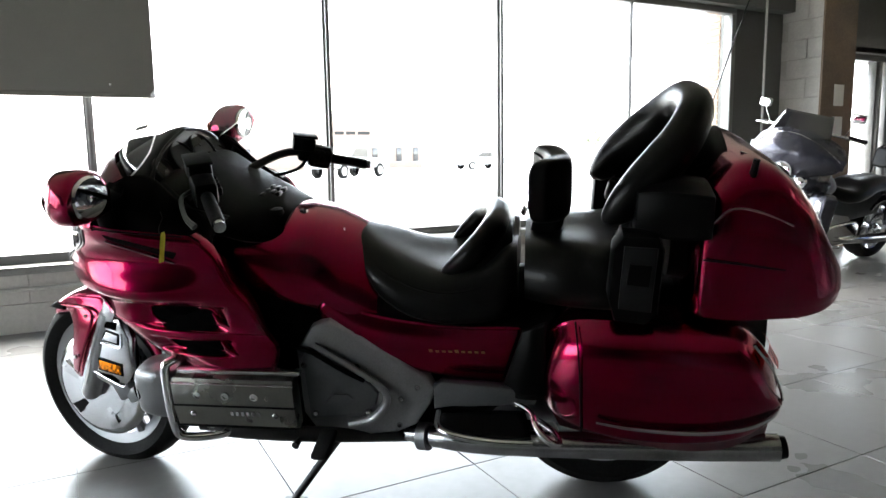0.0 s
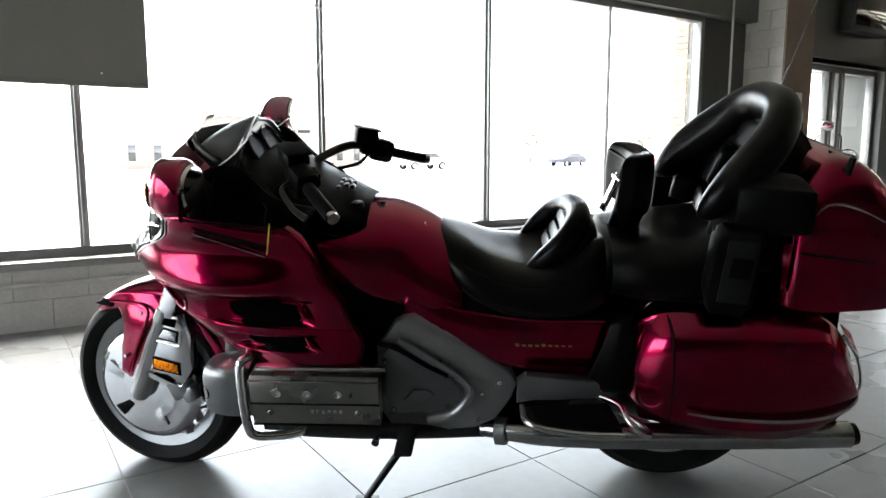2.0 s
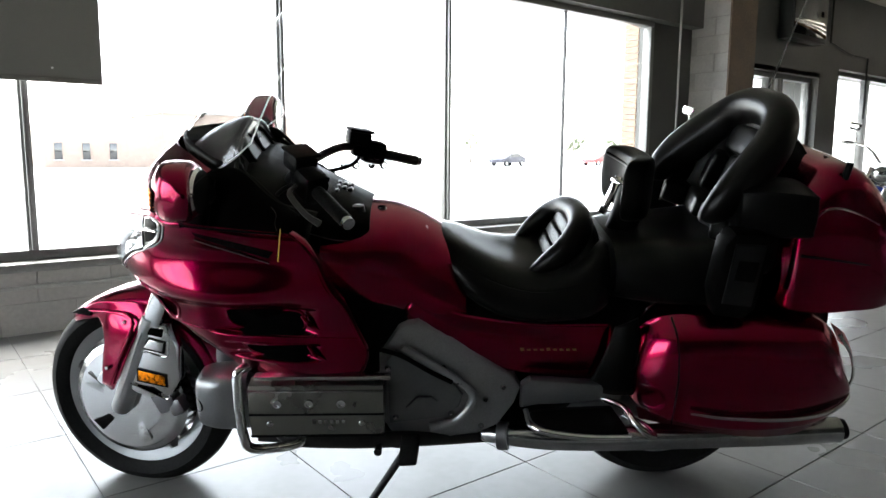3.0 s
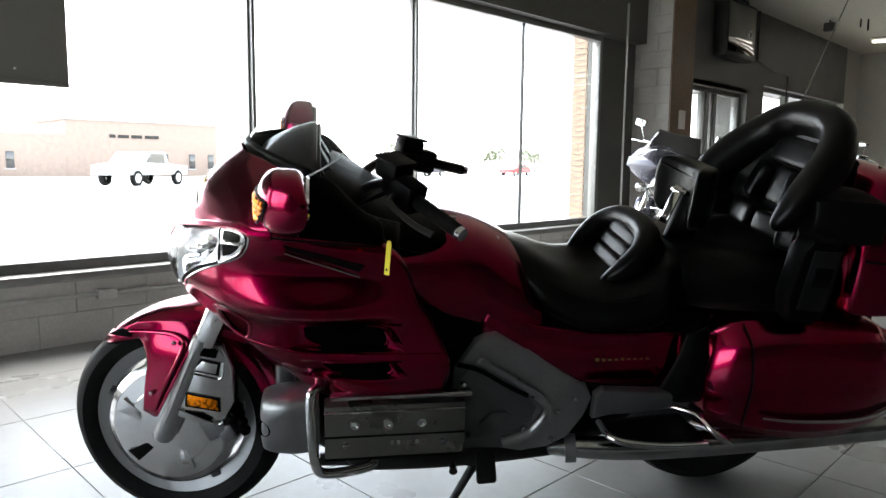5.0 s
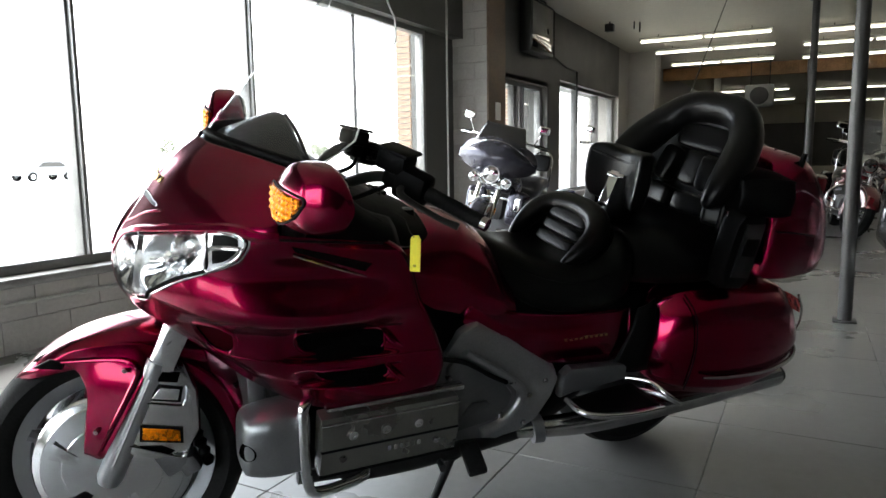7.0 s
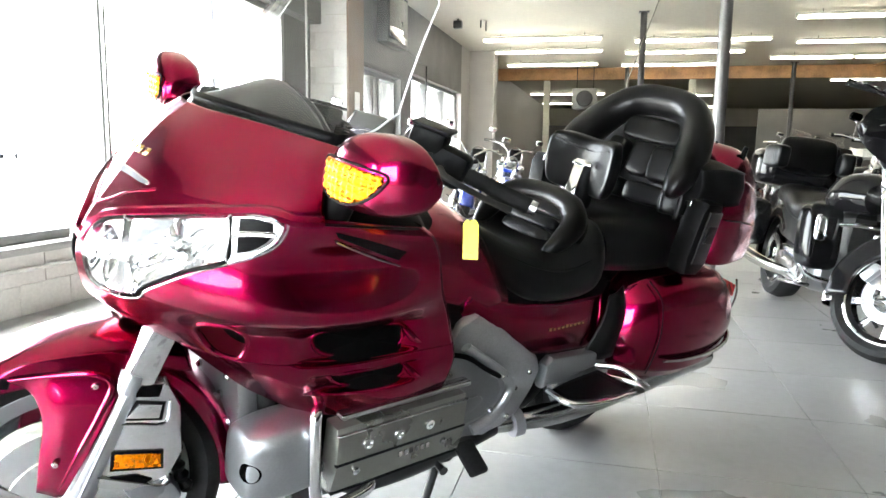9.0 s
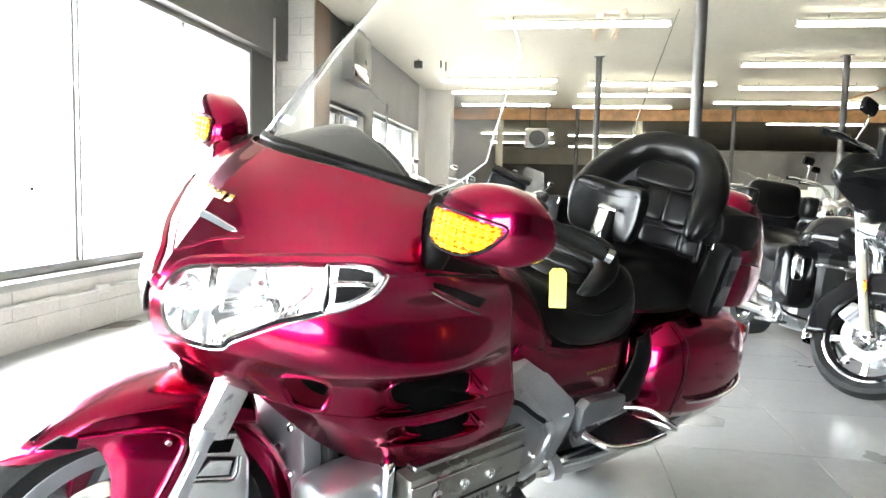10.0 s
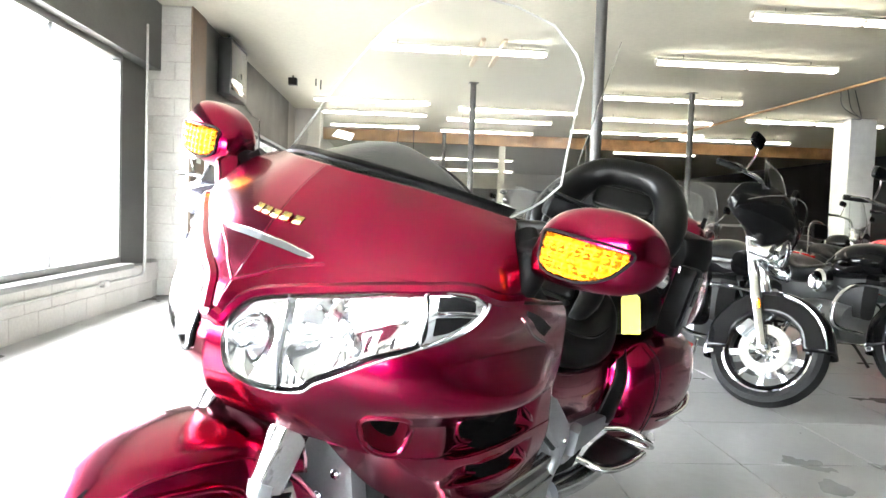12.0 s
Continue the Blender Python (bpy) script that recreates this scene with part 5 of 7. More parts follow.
one("back_top_pad", pad((-0.178, 0, 1.122), (0.022, 0.118, 0.044), (0, -22, 0)), LEATHER, "plain top pad", parent=backrest)
for s in (-1, 1):
    one("lumbar_pad", pad((-0.092, s * 0.082, 0.918), (0.040, 0.080, 0.036), (0, -14, s * 12)), LEATHER, "stitched lumbar pad", parent=backrest)
    one("lumbar_wing", pad((-0.058, s * 0.205, 0.925), (0.040, 0.046, 0.040), (0, -14, s * 34)), LEATHER, "stitched lumbar pad", parent=backrest)


def speaker_pod():
    def ring(x, i, o, lo, hi):
        return [(x, i, lo), (x, o - 0.014, lo), (x, o - 0.003, lo + 0.010), (x, o, (lo + hi) / 2), (x - 0.002, o - 0.012, hi - 0.012), (x - 0.003, o - 0.022, hi - 0.002), (x - 0.004, i, hi + 0.004)]
    rows = [ring(-0.034, 0.20, 0.292, 0.965, 1.050), ring(-0.040, 0.20, 0.306, 0.956, 1.060), ring(-0.085, 0.20, 0.332, 0.950, 1.068), ring(-0.150, 0.20, 0.352, 0.950, 1.068), ring(-0.200, 0.20, 0.356, 0.955, 1.062), ring(-0.208, 0.20, 0.346, 0.962, 1.052)]
    return add_grid(blank(), sheet(rows, 26, 36, True), True, True)


both("speaker_pod", speaker_pod, PLASTIC, "black moulded rear speaker pod")
one("backrest_shell", body([(-0.13, [(0, 0.80), (0.20, 0.80), (0.25, 0.88), (0.22, 0.98), (0, 0.98)]), (-0.22, [(0, 0.80), (0.22, 0.80), (0.25, 0.92), (0.19, 1.08), (0, 1.12)]), (-0.28, [(0, 0.86), (0.21, 0.87), (0.23, 0.95), (0.15, 1.10), (0, 1.16)])], 14, 30), PLASTIC, "black backrest shell", parent=backrest)


def armrest():
    bm = blank()
    plate(bm, [(0.030, 0.80), (0.012, 0.735), (-0.065, 0.725), (-0.095, 0.755), (-0.10, 0.93), (-0.085, 0.968), (0.0, 0.972), (0.022, 0.94)], 0.07, pose(0, 0.262, 0, -4, 0, 0), 0, 0.012)
    return bm


arms = both("passenger_armrest", armrest, PLASTIC, "black passenger armrest with pocket")
for side, arm in zip((1, -1), arms):
    bm = blank()
    plate(bm, [(0.005, 0.775), (-0.075, 0.765), (-0.082, 0.94), (-0.002, 0.945)], 0.006, pose(0, 0.302, 0, -4, 0, 0), 0, 0.002)
    if side < 0:
        flip_y(bm)
    part("armrest_face", bm, SATIN, arm)
    bm = blank()
    plate(bm, [(-0.012, 0.845), (-0.066, 0.838), (-0.070, 0.895), (-0.016, 0.90)], 0.006, pose(0, 0.306, 0, -4, 0, 0), 0, 0.002)
    if side < 0:
        flip_y(bm)
    part("armrest_pocket", bm, PLASTIC, arm)
    bm = tube(blank(), [(0.012, 0.306, 0.965), (0.018, 0.306, 0.90), (0.022, 0.306, 0.80)], 0.003, 6, 16)
    if side < 0:
        flip_y(bm)
    part("armrest_trim", bm, DULL_CHROME, arm)

# ---- trunk and saddlebags ----
def trunk_ring(x, w, lo, hi, top=0.78):
    return (x, [(0, lo), (w * 0.86, lo), (w * 0.985, lo + 0.03), (w, lo + (hi - lo) * 0.35), (w * 0.93, lo + (hi - lo) * 0.72), (w * top, hi - 0.02), (w * 0.5, hi - 0.002), (0, hi)])


trunk = one("trunk", body([trunk_ring(-0.175, 0.285, 0.735, 0.985), trunk_ring(-0.20, 0.325, 0.728, 1.06), trunk_ring(-0.27, 0.340, 0.726, 1.118), trunk_ring(-0.36, 0.335, 0.728, 1.112), trunk_ring(-0.45, 0.318, 0.728, 1.035), trunk_ring(-0.515, 0.285, 0.735, 0.935), trunk_ring(-0.555, 0.245, 0.752, 0.865), trunk_ring(-0.562, 0.215, 0.77, 0.845)], 44, 60), RED, "red rear trunk with domed lid")


def trunk_seam():
    bm = blank()
    pts = [(-0.195, 0.331, 0.895), (-0.27, 0.342, 0.89), (-0.36, 0.335, 0.875), (-0.45, 0.302, 0.855), (-0.52, 0.248, 0.835), (-0.55, 0.15, 0.83)]
    return tube(bm, pts, 0.0028, 6, 36)


both("lid_seam", trunk_seam, PLASTIC, parent=trunk)
both("trunk_trim", lambda: tube(blank(), [(-0.21, 0.326, 0.985), (-0.25, 0.322, 1.02), (-0.31, 0.316, 1.015), (-0.40, 0.308, 0.975)], 0.0035, 6, 30), CHROME, "thin bright trim line", parent=trunk)
one("lid_rail", tube(blank(), [(-0.30, 0.17, 1.125), (-0.40, 0.17, 1.085), (-0.47, 0.15, 1.01)], 0.003, 6, 24), CHROME, parent=trunk)
both("tail_lens", lambda: add_grid(blank(), sheet([[(-0.548, 0.06, 0.78), (-0.535, 0.16, 0.785), (-0.505, 0.235, 0.79)], [(-0.552, 0.06, 0.83), (-0.54, 0.16, 0.835), (-0.512, 0.235, 0.84)]], 6, 14)), TAIL_RED, "red tail lens", 0.006, parent=trunk)
one("trunk_floor", body([(0.10, [(0, 0.66), (0.16, 0.66), (0.17, 0.70), (0.14, 0.735), (0, 0.74)]), (-0.20, [(0, 0.60), (0.17, 0.61), (0.18, 0.68), (0.14, 0.735), (0, 0.74)]), (-0.42, [(0, 0.50), (0.15, 0.52), (0.16, 0.64), (0.12, 0.73), (0, 0.735)])], 14, 24), PLASTIC, "black tail section below the trunk")


def bag_body():
    def ring(x, i, o, lo, hi):
        return [(x, i, lo + 0.02), (x, (i + o) / 2, lo), (x, o - 0.02, lo + 0.012), (x, o, lo + 0.05), (x, o + 0.012, (lo + hi) / 2), (x, o - 0.012, hi - 0.06), (x, o - 0.06, hi - 0.012), (x, (i + o) / 2, hi), (x, i, hi - 0.01), (x, i, (lo + hi) / 2)]
    rows = [ring(0.195, 0.19, 0.245, 0.455, 0.60), ring(0.165, 0.18, 0.30, 0.410, 0.660), ring(0.09, 0.17, 0.348, 0.388, 0.705), ring(-0.05, 0.17, 0.378, 0.376, 0.714), ring(-0.20, 0.17, 0.388, 0.380, 0.708), ring(-0.32, 0.17, 0.372, 0.392, 0.690), ring(-0.40, 0.18, 0.335, 0.415, 0.60), ring(-0.435, 0.20, 0.290, 0.435, 0.52)]
    return add_grid(blank(), sheet(rows, 44, 56, True), True, True)


bags = both("saddlebag", bag_body, RED, "red saddlebag")
for side, bag in zip((1, -1), bags):
    def add(name, bm, mat, lab=""):
        if side < 0:
            flip_y(bm)
        part(name, bm, mat, bag, lab)
    add("bag_seam", tube(blank(), [(0.085, 0.345, 0.40), (0.09, 0.361, 0.47), (0.093, 0.366, 0.56), (0.10, 0.345, 0.655), (0.105, 0.29, 0.702)], 0.0025, 6, 30), PLASTIC)
    add("bag_trim", tube(blank(), [(0.05, 0.378, 0.452), (-0.05, 0.392, 0.446), (-0.20, 0.402, 0.447), (-0.32, 0.387, 0.456), (-0.395, 0.350, 0.470), (-0.43, 0.300, 0.48)], [0.006, 0.010, 0.011, 0.011, 0.010, 0.006], 10, 40, squash=0.6), DULL_CHROME, "dull bright trim strip")
    add("bag_rear_trim", tube(blank(), [(-0.325, 0.365, 0.685), (-0.375, 0.357, 0.62), (-0.41, 0.335, 0.55), (-0.435, 0.298, 0.49)], 0.004, 8, 24), CHROME)
    # skirt tucked below the bag takes the shade-darkened red
    add("bag_lower", add_grid(blank(), sheet([[(0.16, 0.26, 0.40), (-0.10, 0.335, 0.374), (-0.30, 0.335, 0.386), (-0.42, 0.27, 0.42)], [(0.14, 0.24, 0.345), (-0.10, 0.30, 0.325), (-0.30, 0.30, 0.325), (-0.42, 0.25, 0.35)]], 8, 30)), RED_SHADED, "dark red lower skirt")
    add("bag_lens", add_grid(blank(), sheet([[(-0.400, 0.335, 0.60), (-0.418, 0.28, 0.595), (-0.425, 0.22, 0.59)], [(-0.365, 0.350, 0.655), (-0.385, 0.29, 0.655), (-0.39, 0.22, 0.65)]], 6, 10)), TAIL_RED, "red tail lens")

# exhaust, one long pipe each side
both("exhaust", lambda: tube(blank(), [(0.60, 0.20, 0.27), (0.50, 0.235, 0.285), (0.38, 0.262, 0.295), (0.18, 0.272, 0.302), (-0.20, 0.272, 0.312), (-0.45, 0.272, 0.322)], [0.024, 0.032, 0.036, 0.038, 0.039, 0.038], 20, 40), DULL_CHROME, "long chromed exhaust silencer")
both("exhaust_tip", lambda: tube(blank(), [(-0.445, 0.272, 0.322), (-0.470, 0.272, 0.325)], [0.034, 0.030], 18, caps=True), PLASTIC, "dark exhaust outlet")
both("exhaust_clamp", lambda: tube(blank(), [(0.555, 0.222, 0.277), (0.525, 0.230, 0.281)], 0.042, 16), ALLOY)

# ---- engine, frame covers and feet ----
def head_cover():
    bm = blank()
    plate(bm, [(0.290, 0.360), (0.322, 0.358), (0.342, 0.372), (0.346, 0.434), (0.348, 0.440), (0.346, 0.500), (0.336, 0.522), (0.290, 0.524)], 0.365, pose(1.072, 0, 0, 0, 0, 90), 0, 0.004)
    for v in bm.verts:
        v.co = Vector((v.co.x, abs(v.co.y), v.co.z))
    return bm


def head_rib(z, y, h):
    return lambda: block(blank(), (0.368, 0.010, h), (1.072, y, z), (0, 0, 0), 0.002)


both("exhaust_header", lambda: tube(blank(), [(1.20, 0.25, 0.36), (1.16, 0.285, 0.325), (1.0, 0.29, 0.315), (0.80, 0.25, 0.29), (0.62, 0.21, 0.272)], 0.024, 12, 24), BLACK_METAL, "dark exhaust header pipe")
heads = both("cylinder_head_cover", head_cover, HEAD_PAINT, "olive grey cast cylinder head cover")
both("head_rib", head_rib(0.440, 0.346, 0.006), PLASTIC)
both("head_rib", head_rib(0.510, 0.343, 0.005), DULL_CHROME)
both("head_rib", head_rib(0.366, 0.338, 0.006), PLASTIC)
for side, hd in zip((1, -1), heads):
    for x in (1.177, 1.092, 1.005):
        bm = lathe(blank(), [(0.001, 0.349), (0.006, 0.349), (0.007, 0.353), (0.012, 0.352), (0.0135, 0.343)], Matrix.Translation((x, 0, 0.474)), 18)
        if side < 0:
            flip_y(bm)
        part("cover_plug", bm, CHROME, hd)
    for x in (1.200, 0.950):
        bm = lathe(blank(), [(0.001, 0.353), (0.005, 0.353), (0.009, 0.350), (0.009, 0.33)], Matrix.Translation((x, 0, 0.412)), 12)
        if side < 0:
            flip_y(bm)
        part("cover_bolt", bm, DULL_CHROME, hd)
    for k in range(6):
        bm = blank()
        block(bm, (0.010, 0.004, 0.014), (1.080 - 0.016 * k, 0.3465, 0.416), (0, 6, 0), 0.001)
        if side < 0:
            flip_y(bm)
        part("raised_letter_bar", bm, DULL_CHROME, hd)
both("head_strip", lambda: block(blank(), (0.37, 0.03, 0.014), (1.055, 0.315, 0.540), (0, 0, 0), 0.005), DULL_CHROME, "bright strip above the cylinder head")
both("engine_guard", lambda: tube(blank(), [(1.24, 0.25, 0.545), (1.278, 0.29, 0.548), (1.290, 0.305, 0.525), (1.288, 0.318, 0.43), (1.278, 0.326, 0.345), (1.262, 0.326, 0.318), (1.22, 0.322, 0.312), (1.15, 0.318, 0.320), (1.125, 0.31, 0.328), (1.12, 0.28, 0.335)], 0.0135, 14, 60), CHROME, "chromed tubular engine guard")


def duct():
    rows = []
    for x, yc, zc, ry, rz in [(1.424, 0.215, 0.425, 0.010, 0.016), (1.420, 0.22, 0.425, 0.046, 0.062), (1.402, 0.228, 0.430, 0.060, 0.078), (1.345, 0.238, 0.436, 0.070, 0.086), (1.27, 0.235, 0.436, 0.068, 0.086)]:
        rows.append([(x, yc + ry * math.copysign(abs(math.cos(t)) ** 0.48, math.cos(t)), zc + rz * math.copysign(abs(math.sin(t)) ** 0.48, math.sin(t))) for t in np.linspace(0, 2 * math.pi, 20, endpoint=False)])
    return add_grid(blank(), sheet(rows, 20, 40, True), True, True)


both("front_engine_cover", duct, ALLOY, "rounded silver engine front cover")
# near-black disc paints the hole's inner shade
both("cover_hole", lambda: lathe(blank(), [(0.001, 0.004), (0.017, 0.006), (0.021, 0.010), (0.025, 0.002), (0.026, -0.02)], pose(1.408, 0.272, 0.430, 0, 0, -42), 24), OPENING_SHADE)
bm = blank()
plate(bm, [(-0.13, 0.30), (0.13, 0.30), (0.16, 0.50), (0.12, 0.62), (-0.12, 0.62), (-0.16, 0.50)], 0.05, pose(1.365, 0, 0, 0, 0, 90), 0, 0.015)
one("timing_cover", bm, ALLOY, "pale alloy engine front plate")
for y, z in ((0.10, 0.56), (-0.10, 0.56), (0.07, 0.50), (-0.05, 0.52), (0.12, 0.46)):
    bm = lathe(blank(), [(0.001, -0.034), (0.006, -0.034), (0.010, -0.03), (0.010, -0.02)], pose(1.365, y, z, 0, 0, 90), 14)
    one("plate_bolt", bm, DULL_CHROME)


def frame_cover():
    bm = blank()
    plate(bm, [(0.905, 0.565), (0.85, 0.650), (0.795, 0.672), (0.70, 0.620), (0.52, 0.500), (0.498, 0.455), (0.515, 0.40), (0.56, 0.330), (0.62, 0.298), (0.72, 0.290), (0.87, 0.30), (0.905, 0.36)], 0.05, pose(0, 0.222, 0, 0, 0, 0), 0, 0.014)
    return bm


fcov = both("frame_cover", frame_cover, COVER_PAINT, "silver painted frame cover")
for side, fcv in zip((1, -1), fcov):
    def addf(name, bm, mat, lab=""):
        if side < 0:
            flip_y(bm)
        part(name, bm, mat, fcv, lab)
    bm = blank()
    plate(bm, [(0.885, 0.555), (0.86, 0.585), (0.69, 0.475), (0.665, 0.44), (0.675, 0.40), (0.72, 0.365), (0.88, 0.345)], 0.028, pose(0, 0.245, 0), 0, 0.01)
    addf("clutch_cover", bm, ALLOY_DARK, "grey engine side cover")
    addf("cover_rib", tube(blank(), [(0.84, 0.262, 0.60), (0.70, 0.262, 0.505), (0.645, 0.262, 0.455), (0.645, 0.262, 0.41), (0.69, 0.262, 0.358), (0.76, 0.26, 0.335)], 0.015, 12, 40, squash=0.6), COVER_PAINT, "raised curved rib")
    addf("cover_hose", tube(blank(), [(0.90, 0.25, 0.585), (0.84, 0.27, 0.575), (0.76, 0.272, 0.525), (0.70, 0.268, 0.49)], 0.007, 8, 30), PLASTIC)
    bm = blank()
    plate(bm, [(0.80, 0.44), (0.83, 0.405), (0.775, 0.40), (0.74, 0.425), (0.755, 0.44)], 0.01, pose(0, 0.262, 0), 0, 0.004)
    addf("cover_boss", bm, ALLOY_DARK)
    for x, z in ((0.88, 0.53), (0.86, 0.37), (0.70, 0.38), (0.60, 0.42), (0.55, 0.46), (0.61, 0.33)):
        addf("cover_bolt", lathe(blank(), [(0.001, 0.006), (0.006, 0.006), (0.009, 0.0), (0.009, -0.01)], Matrix.Translation((x, 0.26 if x > 0.69 else 0.247, z)), 12), DULL_CHROME)


def swing_cover():
    bm = blank()
    plate(bm, [(0.50, 0.475), (0.475, 0.495), (0.26, 0.478), (0.20, 0.455), (0.21, 0.425), (0.40, 0.43), (0.50, 0.40)], 0.04, pose(0, 0.25, 0), 0, 0.012)
    return bm


both("rear_frame_cover", swing_cover, ALLOY_DARK, "grey rear frame cover")


def footboard():
    bm = blank()
    rows = [[(0.475, 0.285, 0.405), (0.47, 0.335, 0.402), (0.43, 0.362, 0.400)], [(0.38, 0.275, 0.408), (0.35, 0.345, 0.402), (0.33, 0.382, 0.398)], [(0.24, 0.27, 0.410), (0.225, 0.345, 0.405), (0.22, 0.388, 0.400)]]
    return add_grid(bm, sheet(rows, 12, 12))


both("passenger_footboard", footboard, PLASTIC, "black passenger footboard", 0.018)
both("footboard_edge", lambda: tube(blank(), [(0.485, 0.275, 0.398), (0.478, 0.34, 0.394), (0.435, 0.372, 0.391), (0.33, 0.392, 0.388), (0.215, 0.398, 0.390)], 0.010, 10, 30, squash=1.0), CHROME, "chromed footboard edge")
both("footboard_rail", lambda: tube(blank(), [(0.26, 0.27, 0.432), (0.22, 0.33, 0.442), (0.205, 0.385, 0.430), (0.17, 0.408, 0.405), (0.145, 0.385, 0.388), (0.16, 0.33, 0.385), (0.20, 0.28, 0.385)], 0.009, 10, 50), CHROME, "chromed footboard rail")
both("rider_peg", lambda: block(blank(), (0.055, 0.10, 0.022), (0.820, 0.330, 0.310), (-20, 12, -12), 0.009), RUBBER, "black rubber rider foot peg")
one("gear_lever", tube(blank(), [(0.80, 0.25, 0.30), (0.84, 0.275, 0.285), (0.90, 0.29, 0.30), (0.91, 0.33, 0.30)], [0.009, 0.008, 0.008, 0.012], 8, 24), BLACK_METAL)
one("lower_rail", tube(blank(), [(1.27, 0.20, 0.27), (1.0, 0.215, 0.262), (0.75, 0.215, 0.262), (0.55, 0.20, 0.262)], 0.018, 10, 20), BLACK_METAL, "black lower frame rail")
one("lower_rail", tube(blank(), [(1.27, -0.20, 0.27), (1.0, -0.215, 0.262), (0.75, -0.215, 0.262), (0.55, -0.20, 0.262)], 0.018, 10, 20), BLACK_METAL, "black lower frame rail")
STAND_FOOT = (0.950, 0.30, 0.30 * math.tan(radians(12.5)) + 0.012)
one("side_stand", tube(blank(), [(0.80, 0.20, 0.27), (0.835, 0.225, 0.225), STAND_FOOT], [0.016, 0.013, 0.011], 10, 16), BLACK_METAL, "black side stand, down")
bm = blank()
block(bm, (0.07, 0.05, 0.010), (STAND_FOOT[0], STAND_FOOT[1], STAND_FOOT[2] - 0.006), (12.5, 0, 0), 0.003)
one("stand_foot", bm, BLACK_METAL)
one("swingarm", tube(blank(), [(0.55, 0.11, 0.36), (0.25, 0.13, 0.33), (0.0, 0.13, 0.305)], [0.04, 0.035, 0.03], 12, 14), ALLOY_DARK)
one("rear_fender", add_grid(blank(), sheet([[(0.335 * math.cos(radians(a)), 0.10 * s, 0.305 + 0.345 * math.sin(radians(a)) - 0.02 * abs(s) ** 3) for s in (-1, -0.6, 0, 0.6, 1)] for a in (35, 70, 110, 150, 178)], 20, 14)), PLASTIC, "black inner rear fender", 0.004)

# ---- handlebar ----
def bar(side):
    m = Matrix.Identity(4)
    if side > 0:
        pts = [(1.16, 0.06, 1.00), (1.14, 0.15, 1.05), (1.10, 0.25, 1.085), (1.05, 0.345, 1.078), (0.960, 0.478, 1.036)]
    else:
        pts = [(1.17, -0.07, 1.00), (1.12, -0.16, 1.03), (1.03, -0.24, 1.055), (0.93, -0.29, 1.025), (0.80, -0.345, 0.985)]
    return pts


for side in (1, -1):
    pts = bar(side)
    one("handlebar", tube(blank(), pts[:4], 0.0135, 12, 24), BLACK_METAL, "black handlebar")
    a, b = Vector(pts[3]), Vector(pts[4])
    ribs_p, ribs_r = [], []
    for i in range(25):
        ribs_p.append(a.lerp(b, i / 24))
        ribs_r.append(0.0175 if i % 2 else 0.0160)
    grip = one("grip", tube(blank(), [tuple(p) for p in ribs_p], ribs_r, 14), RUBBER, "black rubber grip")
    bm = blank()
    e = (b - a).normalized()
    tube(bm, [tuple(b), tuple(b + e * 0.014)], 0.015, 14)
    part("bar_end", bm, DULL_CHROME, grip)
    q = (b - a).to_track_quat("X", "Z").to_matrix().to_4x4()
    bm = blank()
    block(bm, (0.082, 0.062, 0.074), (0.004, 0, 0), (0, 0, 0), 0.016)
    block(bm, (0.05, 0.05, 0.05), (-0.045, 0, 0.0), (0, 0, 0), 0.014)
    for k in range(3):
        block(bm, (0.014, 0.008, 0.012), (-0.012 + 0.018 * k, side * 0.034, 0.020), (0, 0, 0), 0.003)
    block(bm, (0.02, 0.02, 0.025), (0.01, side * 0.034, -0.005), (0, 0, 0), 0.005)
    block(bm, (0.015, 0.03, 0.012), (-0.01, side * 0.03, -0.015), (0, 0, 0), 0.004)
    move(bm, Matrix.Translation(a - e * 0.02) @ q)
    one("switch_box", bm, PLASTIC, "black switch housing")
    bm = blank()
    block(bm, (0.076, 0.062, 0.046), (-0.055, 0.0, 0.034), (0, -4, 0), 0.010)
    block(bm, (0.082, 0.068, 0.008), (-0.055, 0.0, 0.060), (0, -4, 0), 0.003)
    move(bm, Matrix.Translation(a - e * 0.02) @ q)
    one("fluid_reservoir", bm, PLASTIC, "black brake fluid reservoir")
    bm = blank()
    tube(bm, [(-0.03, side * -0.03, -0.005), (0.0, side * -0.06, -0.008), (0.09, side * -0.065, -0.010), (0.14, side * -0.052, -0.012)], [0.010, 0.008, 0.007, 0.009], 8, 24, squash=0.6)
    move(bm, Matrix.Translation(a) @ q)
    one("lever", bm, BLACK_METAL, "black hand lever")
    one("control_cable", tube(blank(), [tuple(a - e * 0.05), (a.x + 0.09, a.y * 0.75, a.z - 0.03), (1.20, side * 0.14, 0.98)], 0.006, 8, 20), PLASTIC)

# aerials on the trunk
for side, lean in ((1, -0.16), (-1, -0.16)):
    one("aerial_base", tube(blank(), [(-0.30, side * 0.27, 1.05), (-0.31, side * 0.275, 1.13)], [0.012, 0.008], 10), PLASTIC)
one("aerial", tube(blank(), [(-0.31, -0.275, 1.13), (-0.48, -0.28, 1.75)], [0.003, 0.0015], 6), DULL_CHROME, "thin whip aerial")

